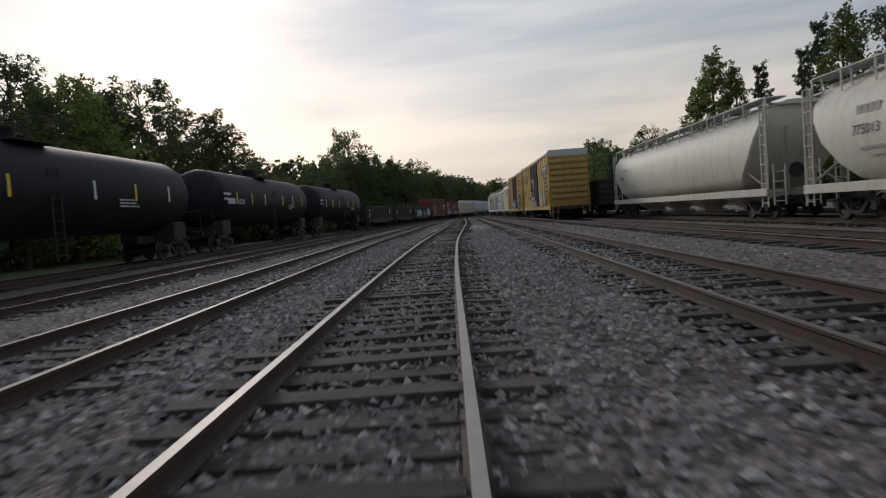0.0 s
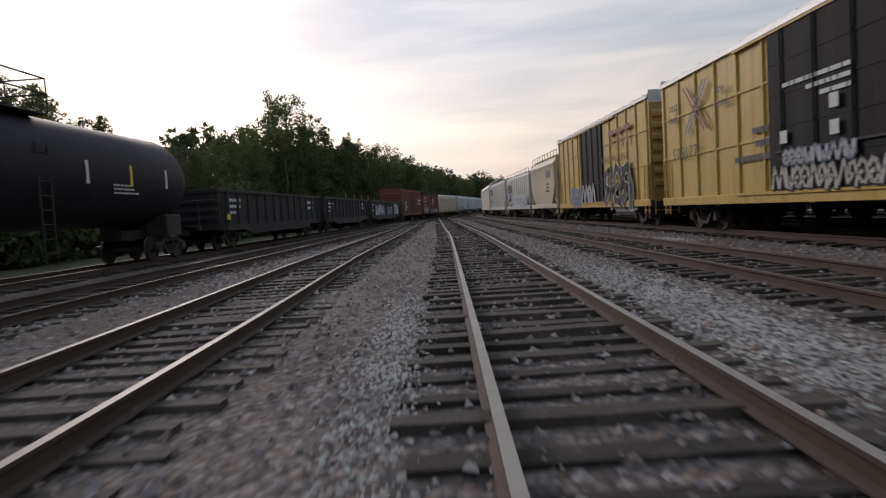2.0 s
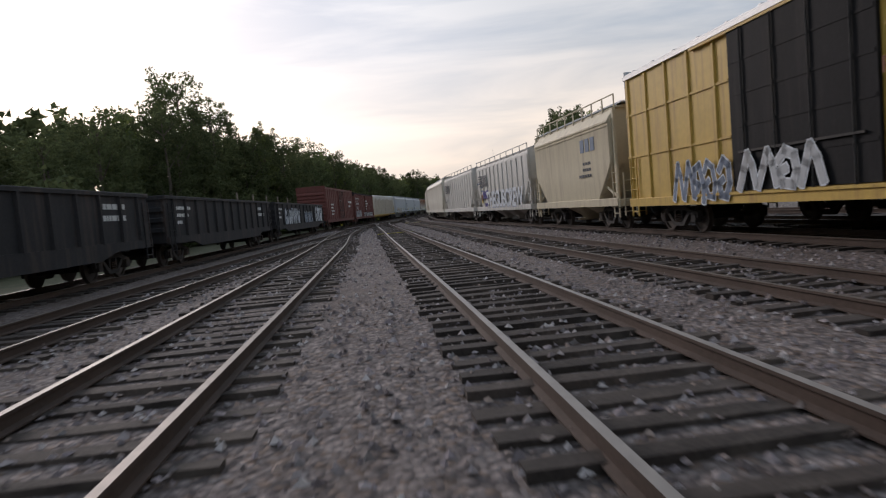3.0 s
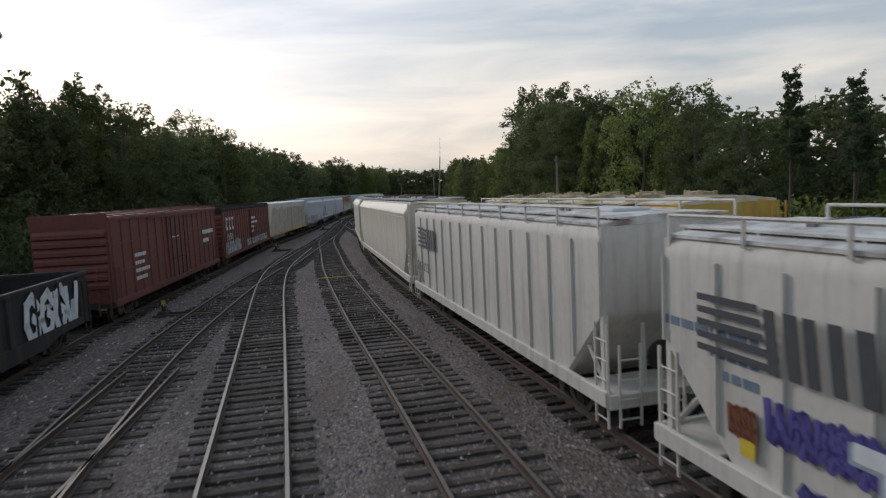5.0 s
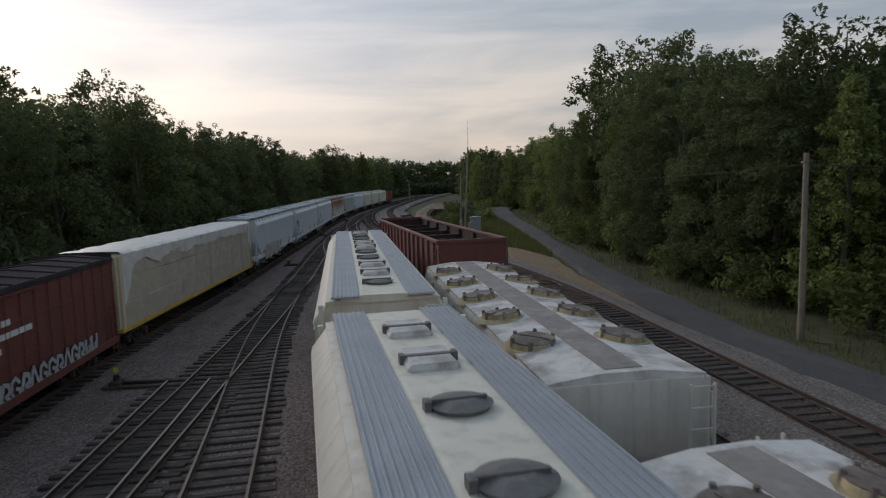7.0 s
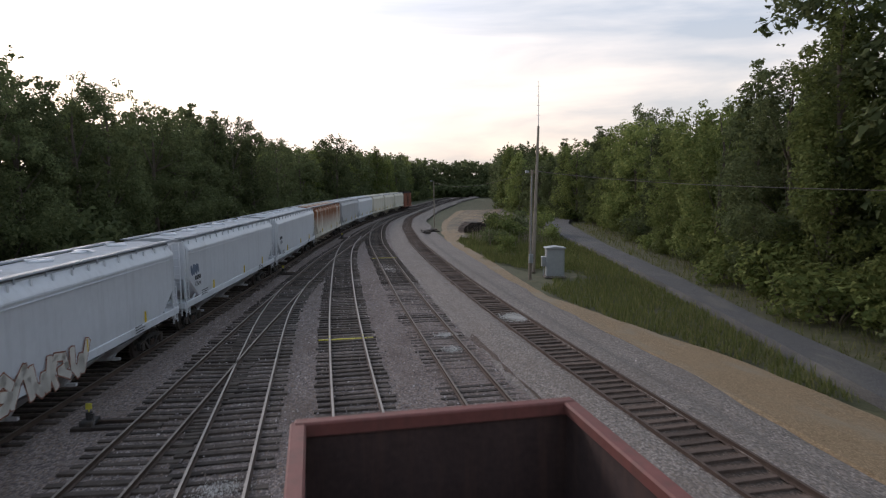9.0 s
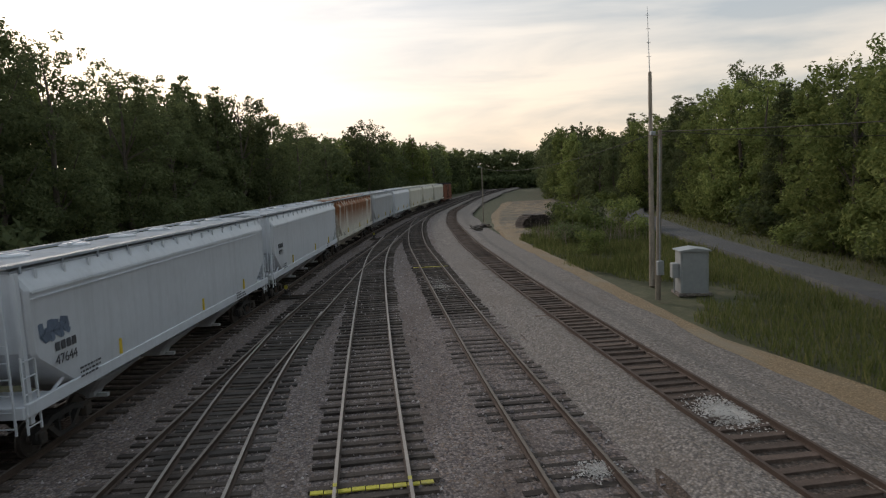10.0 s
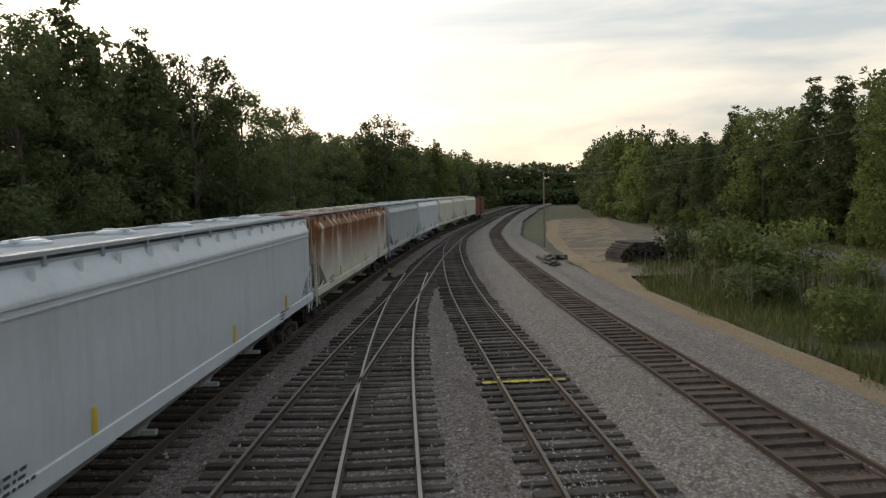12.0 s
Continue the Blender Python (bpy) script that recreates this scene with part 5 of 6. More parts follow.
for i in range(3):
    g.box(1.510, 1.517, -a + 0.9 + i * 0.95, -a + 1.5 + i * 0.95, 2.75, 2.95).box(1.510, 1.517, -a + 0.9 + i * 0.95, -a + 1.06 + i * 0.95, 2.75, 3.65).box(1.510, 1.517, -a + 1.1 + i * 0.95, -a + 1.5 + i * 0.95, 3.45, 3.65)
part("owner_mark", g, MARKW, c, "large white railroad mark as plain blocks")
spray(c, 1.517, -a + 0.4, -a + 5.5, 0.95, 1.9, 21, GREYP, SPRAYB, 12)
spray(c, 1.517, -a + 8.0, a - 2.0, 0.95, 1.6, 22, GREYP, SPRAYK, 18)
small_marks("stencil", c, 1.517, 0.4, 3.2, 4, MARKW, 64, w=0.2, h=0.22)
lumber_car("flat car stacked with pale wrapped lumber", "far_left", 172.4, 194.0, G_L)
LEFT_HOPPERS = [(194.1, 212.2, "smooth", BLUEWHITE, "pale blue-grey covered hopper with graffiti"), (212.3, 230.2, "smooth", BLUEWHITE, "pale blue-grey covered hopper with roof hatches"),
                (230.3, 249.5, "smooth", BLUEWHITE, "long pale grey-white covered hopper with yellow marks"), (249.4, 268.5, "smooth", RUSTY, "white covered hopper streaked with rust"),
                (268.6, 284.9, "smooth", GREYP, "plain grey covered hopper with dirt streaks"), (285.0, 301.2, "smooth", BLUEWHITE, "pale blue-grey covered hopper far along the train"), (301.3, 314.4, "smooth", WHITE, "white covered hopper far along the train"),
                (314.5, 327.2, "smooth", WHITE, "white covered hopper far along the train")]
for k, (ya, yb, st, pm_, lb) in enumerate(LEFT_HOPPERS):
    c, a = covered_hopper(lb, "far_left", ya, yb, G_L, st, pm_, pm_, 70 + k, "round", 4 if yb - ya > 18 else 3, rail=False, low=-0.03, up=0.42)
    small_marks("stencil", c, 1.585 if st == "smooth" else 1.475, -a + 2.0, 1.75, 3, MARKD, 80 + k, w=0.06, h=0.06)
    small_marks("stencil", c, 1.565 if st == "smooth" else 1.475, a - 4.5, 1.55, 3, MARKD, 90 + k, w=0.07, h=0.06)
    for s in (-1, 1):
        for yy in (-0.55, 0.1, 0.6):
            g = Geo(); g.box(s * 1.56 - 0.06, s * 1.56 + 0.015, yy * a - 0.028, yy * a + 0.028, 1.60, 2.02)
            part("reflector", g, MARKY, c, "upright yellow reflector stripe")
    g = Geo().box(-0.03, 0.03, -0.04, 0.04, 4.08, 4.36).mesh("roof_bracket", pm_)
    for i in range(16 if st == "smooth" and k < 5 else 0):        # brackets along the roof's edge
        for sx in (-1, 1):
            part("roof_bracket", g, None, c, "", pose(sx * 1.42, (i - 7.5) * (2 * a - 2.0) / 15, 0))
    if k == 0:
        spray(c, 1.555, -a + 2.9, -a + 9.6, 1.1, 1.95, 33, NSWHITE, MARKR, 7)
    if k == 2:
        lettering("number", "48951", 0.36, MARKD, c, Matrix.Translation((1.575, -a + 1.25, 2.36)) @ pose(0, 0, 0, 90, 0, 90), "dark stencilled number")
        g = Geo()
        for i in range(4):
            g.box(1.562, 1.572, -a + 1.28 + i * 0.235, -a + 1.45 + i * 0.235, 2.70, 2.92)
        part("owner_mark", g, MARKD, c, "dark stencilled blocks of an owner's mark")
    if k == 1:
        for i in range(4):
            g = Geo(); g.box(1.562, 1.572, -a + 1.2 + i * 0.21, -a + 1.35 + i * 0.21, 2.42, 2.62)
            part("mark_block", g, MARKD, c)
        spray(c, 1.562, -a + 0.75, -a + 1.75, 2.78, 3.12, 38, SPRAYB, SPRAYB, 3)
        lettering("number", "47644", 0.33, MARKD, c, Matrix.Translation((1.575, -a + 1.15, 2.1)) @ pose(0, 0, 0, 90, 0, 90), "dark stencilled number")
covered_hopper("white covered hopper far along the train", "far_left", 327.4, 340.8, G_L, "smooth", WHITE, WHITE, 79, "round", 3, rail=False, low=-0.03, up=0.42)
boxcar("brown boxcar at the far end of the train", "far_left", 341.0, 352.5, G_L, MARKR, MARKR, DKRED, MARKR, 4.6, 5, 10)

# second right track: yellow boxcars, a cream hopper, ribbed white hoppers, smooth white hoppers
c, a = boxcar("yellow boxcar with black door, ribbed sides and graffiti", "second_right", 49.8, 70.1, G_R2, YELLOW, YELEND, GALV, BLACKDOOR, 5.30, 3, 15, door=(-2.4, 2.7))
X = -1.517
g = Geo(); g.box(X - 0.004, X + 0.002, -a + 1.0, -a + 3.9, 3.55, 4.25)
part("logo_panel", g, SPRAYK, c, "black panel of a company mark")
g = Geo()
for i, (p, q) in enumerate(((1.15, 1.75), (1.9, 2.5), (2.7, 3.6))):
    g.box(X - 0.010, X - 0.005, -a + p, -a + q, 4.0, 4.14).box(X - 0.010, X - 0.005, -a + (p + q) / 2 - 0.08, -a + (p + q) / 2 + 0.08, 3.65, 4.1)
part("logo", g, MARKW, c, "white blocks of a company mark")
small_marks("stencil", c, X - 0.0, -a + 1.2, 3.2, 4, MARKD, 101, w=0.16, h=0.2)
small_marks("stencil", c, X, -a + 7.4 + 4.5, 2.6, 3, MARKD, 102, w=0.16, h=0.2)
small_marks("stencil", c, -1.57, -0.8, 3.5, 3, MARKW, 103, w=0.2, h=0.12)
spray(c, X - 0.055, -a + 2.2, -a + 6.0, 1.2, 2.3, 12, CREAM, GREYP, 5)
lettering("number", "505177", 0.55, MARKD, c, Matrix.Translation((X - 0.06, a - 1.2, 2.35)) @ pose(0, 0, 0, 90, 0, -90), "dark stencilled number", spacing=1.25)
lettering("slogan", "next\nload", 0.40, MARKD, c, Matrix.Translation((X - 0.06, a - 1.0, 4.0)) @ pose(0, 0, 0, 90, 0, -90), "dark stencilled slogan")
lettering("slogan", "any\nroad", 0.40, MARKD, c, Matrix.Translation((X - 0.06, a - 4.6, 4.0)) @ pose(0, 0, 0, 90, 0, -90), "dark stencilled slogan")
for s_ in (-1, 1):
    g = Geo()
    for d_ in (-0.13, 0.13):
        g.prism([(-0.75 + d_, -0.75 * s_), (0.75 + d_, 0.75 * s_), (0.86 + d_, 0.75 * s_), (-0.64 + d_, -0.75 * s_)], -0.003, 0.003, "x")
    part("cross_logo", g, MARKR if s_ > 0 else SPRAYB, c, "crossed red and blue bars of a company mark", pose(X - 0.062 - 0.004 * s_, a - 3.2, 3.85))
spray(c, -1.60, -1.9, 2.2, 1.15, 1.62, 13, FADED, SPRAYK, 13)
spray(c, -1.60, -0.9, 1.7, 1.72, 2.0, 17, GREYP, SPRAYB, 9)
for y, z in ((-0.4, 2.75), (-0.4, 2.2), (1.5, 2.2)):
    g = Geo(); g.box(-1.606, -1.60, y, y + 0.3, z, z + 0.3)
    part("placard", g, MARKW, c, "small white square placard")
c, a = boxcar("yellow boxcar with black door and large white graffiti", "second_right", 70.8, 88.5, G_R2, YELLOW, YELEND, GALV, BLACKDOOR, 5.28, 4, 14, door=(-2.5, 1.9))
lettering("slogan", "Railcar Pooling Experts", 0.40, MARKR, c, Matrix.Translation((X - 0.06, -a + 6.5, 2.95)) @ pose(0, 0, 0, 90, 0, -90), "brown stencilled slogan")
g = Geo()
for i, (p, q) in enumerate(((2.0, 2.9), (3.1, 4.0), (4.2, 5.2))):
    g.box(X - 0.062, X - 0.056, -a + p, -a + q, 4.1, 4.3).box(X - 0.062, X - 0.056, -a + (p + q) / 2 - 0.1, -a + (p + q) / 2 + 0.1, 3.5, 4.1)
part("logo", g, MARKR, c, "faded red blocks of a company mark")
spray(c, X - 0.055, -a + 2.0, -a + 6.2, 0.95, 2.6, 14, SPRAYK, SPRAYW, 3)
spray(c, X - 0.055, 2.6, 5.4, 0.95, 1.9, 15, SPRAYB, SPRAYW, 5)
spray(c, -1.60, -0.6, 2.2, 1.15, 1.9, 16, GREYP, SPRAYW, 4)
c, a = covered_hopper("cream covered hopper with blue lettering and rust stains", "second_right", 88.7, 99.7, G_R2, "smooth", CREAM, CREAM, 6, "trough", 2)
g = Geo()
for i in range(3):
    g.box(-1.575, -1.562, -a + 1.9 + i * 0.55, -a + 2.3 + i * 0.55, 3.0, 3.5)
part("owner_mark", g, SPRAYB, c, "dark blue blocks of a railroad mark")
small_marks("stencil", c, -1.56, -a + 2.4, 2.5, 3, MARKD, 111, w=0.12, h=0.14)


def herald(c, a, y, z):
    """A dark railroad mark drawn as slanting plain bars and blocks on a ribbed side."""
    X0, X1 = -1.552, -1.545
    for i in range(5):
        g = Geo(); g.box(X0, X1, y + 0.35 - 0.05 * i, y + 1.45, z + 0.74 - i * 0.17, z + 0.83 - i * 0.17)
        part("mark_bar", g, MARKD, c)
    for p, w in ((0.16, 0.17), (-0.14, 0.20), (-0.42, 0.16), (-0.74, 0.18), (-1.08, 0.20)):
        g = Geo()
        g.prism([(y + p, z + 0.04), (y + p - w, z + 0.04), (y + p - w + 0.09, z + 0.80), (y + p + 0.09, z + 0.80)], X0, X1, "x")
        part("mark_block", g, MARKD, c, "dark slanting block of a railroad mark")


c, a = covered_hopper("dusty white ribbed hopper with graffiti along its lower side", "second_right", 99.9, 115.0, G_R2, "ribbed", NSWHITE, DUSTY, 7, "long", 3, low=-0.08)
herald(c, a, a - 2.6, 2.5)
spray(c, -1.527, a - 4.1, a - 2.4, 1.75, 2.2, 31, PURPLE, PURPLE, 9)
spray(c, -1.527, a - 4.0, a - 2.9, 1.05, 1.35, 34, PURPLE, PURPLE, 6)
spray(c, -1.527, a - 2.2, a - 1.75, 1.62, 1.95, 32, MARKR, MARKR, 5)
g = Geo(); g.box(-1.535, -1.527, a - 2.2, a - 1.95, 1.36, 1.58)
part("sticker", g, MARKY, c, "small yellow sticker")
lettering("graffiti_letters", "THEGUBCREW", 1.46, SPRAYW, c, Matrix.Translation((-1.562, a - 3.6, 1.12)) @ pose(0, 0, 0, 90, 0, -90), "pale blue-white spray-painted letters", fat=0.035, spacing=0.93)
lettering("graffiti_shadow", "THEGUBCREW", 1.46, SPRAYL, c, Matrix.Translation((-1.553, a - 3.55, 1.08)) @ pose(0, 0, 0, 90, 0, -90), "blue-grey shadow of painted letters", fat=0.05, spacing=0.93)
small_marks("stencil", c, -1.475, a - 2.2, 2.75, 3, SPRAYB, 120, w=0.14, h=0.16)
c, a = covered_hopper("dusty white ribbed hopper with dark railroad mark", "second_right", 115.6, 132.5, G_R2, "ribbed", NSWHITE, DUSTY, 8, "long", 3, low=-0.15)
herald(c, a, a - 2.6, 2.62)
lettering("number", "245122", 0.5, MARKD, c, Matrix.Translation((-1.552, a - 0.9, 1.75)) @ pose(0, 0, 0, 90, 0, -90), "dark stencilled number", spacing=1.3)
covered_hopper("smooth white covered hopper with grey walkways and long hatches", "second_right", 132.8, 156.4, G_R2, "smooth", WHITE, WHITE, 9, "trough", 4, rail=False)
covered_hopper("smooth white covered hopper with grey walkways and long hatches", "second_right", 157.0, 177.6, G_R2, "smooth", WHITE, WHITE, 10, "trough", 4, rail=False)

# third right track: white barrel-sided hoppers, a dark gondola, dusty hoppers, an open red gondola
c, a = covered_hopper("white barrel-sided covered hopper with dark number", "third_right", 3.4, 23.6, G_R3, "round", WHITE, WHITE, 11, "trough", 4)
lettering("number", "775013", 0.40, MARKD, c, Matrix.Translation((-1.634, a - 2.9, 2.43)) @ pose(0, 0, 0, 90, 0, -90), "dark stencilled number")
g = Geo()
for i in range(4):
    g.box(-1.592, -1.57, a - 3.28 - i * 0.27, a - 3.07 - i * 0.27, 2.98, 3.24)
part("owner_mark", g, FADED, c, "faded grey stencilled bars")
small_marks("stencil", c, -1.60, a - 4.4, 2.0, 2, FADED, 130)
c, a = covered_hopper("white barrel-sided covered hopper with dark number", "third_right", 25.2, 48.6, G_R3, "round", WHITE, WHITE, 12, "trough", 4)
lettering("number", "56114", 0.40, MARKD, c, Matrix.Translation((-1.634, a - 2.3, 2.40)) @ pose(0, 0, 0, 90, 0, -90), "dark stencilled number")
small_marks("stencil", c, -1.61, a - 4.0, 3.0, 1, FADED, 131)
covered_hopper("white barrel-sided covered hopper beside the yard track", "third_right", -17.6, 2.8, G_R3, "round", WHITE, WHITE, 17, "trough", 4)
gondola("dark grimy gondola behind the boxcars", "third_right", 53.0, 69.5, G_R3, GONBLK, 2.9, 14)
gondola("dark grimy gondola behind the boxcars", "third_right", 70.5, 87.0, G_R3, GONBLK, 2.9, 15)
covered_hopper("yellow dust-caked covered hopper with round hatches", "third_right", 119.0, 135.6, G_R3, "ribbed", YELLOW, YDUST, 21, "round", 3, rail=False, low=-0.27)
covered_hopper("dust-caked covered hopper with stained round hatches", "third_right", 136.3, 151.2, G_R3, "ribbed", NSWHITE, DUSTY, 22, "round", 3, rail=False, low=0.62)
covered_hopper("dust-caked covered hopper with stained round hatches", "third_right", 152.2, 168.6, G_R3, "ribbed", NSWHITE, DUSTY, 23, "round", 3, rail=False, low=0.36)
c, a = gondola("empty red gondola with sooty inside and cross braces", "third_right", 169.8, 188.9, G_R3, GONRED, 4.45, 24, GONIN, True, 15)
c.matrix_world = pose(14.78, 179.0, RAIL_Z, 0, 0, -math.degrees(math.atan2(0.12, 19.0))) @ Matrix.Diagonal((1.05, 1, 1, 1))      # a wide car

# ---------- woods ----------
def crown_radius(kind, v):
    """The crown's outline: its half width, as a share of the widest, at the share v of the height."""
    if kind == "broad":
        return min(1.0, (v + 0.12) / 0.36) ** 0.6 * math.sqrt(max(0.0, 1 - (max(0.0, v - 0.5) / 0.53) ** 2.3))
    if kind == "tall":
        return min(1.0, (v + 0.2) / 0.36) ** 0.7 * max(0.03, 1 - v) ** 0.62
    return (1 - 0.8 * v) * (0.25 if v < 0.4 else 1.0)


def crown_mesh(name, seed, h, w, leaves, size, material, kind="broad"):
    """Leaves set in many small clumps over an uneven crown, with gaps and sprigs at the top. Returns the mesh."""
    r = np.random.default_rng(seed)
    lobes = []
    if kind == "shrub":
        for i in range(16):
            a = r.uniform(0, 6.28); q = r.uniform(0, 0.8)
            lobes.append((w * q * math.cos(a), w * q * math.sin(a), h * r.uniform(0.15, 0.75), w * r.uniform(0.25, 0.42)))
    else:
        for i in range(150 if kind != "pine" else 60):
            v = r.uniform(0.06, 0.97) if kind != "pine" else r.uniform(0.42, 0.98)
            a = r.uniform(0, 6.28)
            wob = 0.86 + 0.26 * math.sin(2 * a + seed) * math.sin(5 * v + seed)
            q = crown_radius(kind, v) * wob * r.uniform(0.45, 0.97)
            lobes.append((w * q * math.cos(a), w * q * math.sin(a), h * v * 0.96, w * r.uniform(0.10, 0.23) * (1.15 - 0.45 * v)))
        for i in range(26):              # sprigs that break the outline
            v = r.uniform(0.62, 1.0)
            a = r.uniform(0, 6.28)
            q = crown_radius(kind, v) * r.uniform(0.7, 1.08)
            lobes.append((w * q * math.cos(a), w * q * math.sin(a), h * (v * 0.97 + 0.02), w * r.uniform(0.05, 0.10)))
    lob = np.array(lobes)
    pick = r.choice(len(lob), leaves, p=lob[:, 3] ** 2 / (lob[:, 3] ** 2).sum())
    d = r.normal(size=(leaves, 3)); d /= np.linalg.norm(d, axis=1)[:, None]
    rad = lob[pick, 3] * r.uniform(0.45, 1.18, leaves) ** 0.7
    p = lob[pick, :3] + d * rad[:, None] * np.array([1, 1, 0.85])
    nrm = d + r.normal(0, 0.55, (leaves, 3)) + np.array([0, 0, 0.35]); nrm /= np.linalg.norm(nrm, axis=1)[:, None]
    t = np.cross(nrm, r.normal(size=(leaves, 3))); t /= np.linalg.norm(t, axis=1)[:, None]
    b = np.cross(nrm, t)
    s = (size * r.uniform(0.6, 1.4, leaves))[:, None]
    v = np.stack([p - t * s, p - b * s * 0.75 + nrm * s * 0.12, p + t * s * 0.9 + b * s * 0.5], 1)
    v[:, :, 2] = np.maximum(v[:, :, 2], 0.05)
    me = bpy.data.meshes.new(name)
    me.from_pydata(v.reshape(-1, 3).tolist(), [], np.arange(leaves * 3).reshape(-1, 3).tolist())
    me.materials.append(material)
    return me, lobes


def trunk_mesh(seed, h, lobes, r0):
    """A tapered trunk with limbs to some of the clumps."""
    r = random.Random(seed)
    g = Geo()
    pts = [(0, 0, -0.5)] + [(r.uniform(-0.25, 0.25), r.uniform(-0.25, 0.25), h * u) for u in (0.2, 0.45, 0.7, 0.92)]
    rad = [r0, r0 * 0.8, r0 * 0.6, r0 * 0.38, r0 * 0.1]
    for i in range(4):
        g.cyl(pts[i], pts[i + 1], rad[i], 8, rad[i + 1])
    for x, y, z, s in lobes[:12]:
        zz = max(h * 0.18, z - r.uniform(1.0, 2.6))
        k = min(3, int(zz / h / 0.25))
        base = Vector(pts[k]).lerp(Vector(pts[k + 1]), 0.4)
        g.cyl(tuple(base), (x * 0.85, y * 0.85, z), r0 * 0.28, 5, r0 * 0.06)
    return g.mesh("trunk", BARK)


KINDS = []
for i, (kind, h, w, n, s, lm, r0) in enumerate([("broad", 15.5, 5.0, 11500, 0.165, LEAF1, 0.28), ("broad", 17.5, 4.8, 11500, 0.165, LEAF1, 0.30), ("tall", 17.0, 3.9, 10500, 0.155, LEAF2, 0.24), ("broad", 13.0, 4.6, 10500, 0.16, LEAF2, 0.24), ("pine", 18.5, 3.2, 6000, 0.15, LEAF3, 0.22), ("tall", 14.0, 3.6, 9500, 0.155, LEAF1, 0.2)]):
    cm, lb = crown_mesh("crown", 100 + i, h, w, n, s, lm, kind)
    KINDS.append((cm, trunk_mesh(i, h, lb, r0), h))
FINE = []          # for the trees nearest to the camera's way
for i, (kind, h, w, n, s, lm, r0) in enumerate([("broad", 17.0, 4.8, 24000, 0.13, LEAF1, 0.28), ("tall", 18.0, 4.3, 20000, 0.125, LEAF2, 0.26)]):
    cm, lb = crown_mesh("crown", 150 + i, h, w, n, s, lm, kind)
    FINE.append((cm, trunk_mesh(20 + i, h, lb, r0), h))
BACK = []
for i, (kind, h, w, n, s, lm, r0) in enumerate([("broad", 17.0, 5.6, 3800, 0.315, LEAF1, 0.3), ("broad", 16.0, 5.4, 3800, 0.315, LEAF1, 0.3), ("tall", 18.5, 5.0, 3700, 0.305, LEAF2, 0.3)]):
    cm, lb = crown_mesh("crown", 200 + i, h, w, n, s, lm, kind)
    BACK.append((cm, trunk_mesh(40 + i, h, lb, r0), h))
DEEP = [crown_mesh("crown", 260 + i, 17.0, 6.0, 1600, 0.62, LEAF1, "broad")[0] for i in range(3)]
SHRUB = [crown_mesh("foliage", 300 + i, 4.2, 2.9, 1250, 0.20, (LEAF1, LEAF2, LEAF2)[i], "shrub")[0] for i in range(3)]
FSHRUB = [crown_mesh("foliage", 320 + i, 4.2, 2.9, 320, 0.40, LEAF1, "shrub")[0] for i in range(2)]
sg = Geo()
for k in range(7):
    sg.cyl((0.1 * math.cos(k), 0.1 * math.sin(k), -0.1), (1.1 * math.cos(k * 0.9), 1.1 * math.sin(k * 0.9), 2.3), 0.05, 5, 0.015)
SHRUB_STEM = sg.mesh("stem", BARK)
fr = random.Random(77)


def tree(x, y, variant, scale, group, label):
    cm, tm, h = variant
    m = Matrix.LocRotScale((x, y, -0.45), Euler((0, 0, fr.uniform(0, 6.28))), (scale * fr.uniform(0.92, 1.1), scale * fr.uniform(0.92, 1.1), scale))
    t = thing("tree", label, "tree", m, group=group)
    part("trunk", tm, None, t)
    part("crown", cm, None, t)


FAR_WOODS = []


def far_tree(x, y, scale):
    """A tree of the woods' depth; all of these are joined."""
    FAR_WOODS.append(((fr.choice(DEEP), None, 17.0), Matrix.LocRotScale((x, y, -0.45), Euler((0, 0, fr.uniform(0, 6.28))), (scale * 1.15, scale * 1.15, scale))))


def shrub(x, y, scale, group, label="green shrub at the edge of the woods", dark=False):
    m = Matrix.LocRotScale((x, y, -0.45), Euler((0, 0, fr.uniform(0, 6.28))), (scale, scale, scale * fr.uniform(0.7, 1.3)))
    if y < 0 or y > 318:
        if fr.random() < 0.45:
            FAR_WOODS.append(((fr.choice(FSHRUB), None, 0), m))
        return
    ob = thing("shrub", label, "shrub", m, group=group)
    part("stem", SHRUB_STEM, None, ob)
    # dark leaves put the deep shade below the left woods into the colour
    part("foliage", SHRUB[0] if dark else fr.choice(SHRUB), None, ob)


def left_edge(y):
    return float(np.interp(y, [-60, 40, 100, 150, 200, 250, 300, 340, 400, 480], [-31, -27, -26, -20.5, -10.0, -0.5, 9.5, 21, 42, 70]))


def right_edge(y):
    return float(np.interp(y, [-60, 60, 120, 150, 169, 188, 210, 246, 265, 285, 300, 320, 345, 400, 480], [38, 36, 33, 32.5, 32.8, 35.5, 41, 51.5, 57.5, 63, 62, 61.5, 65, 82, 110]))


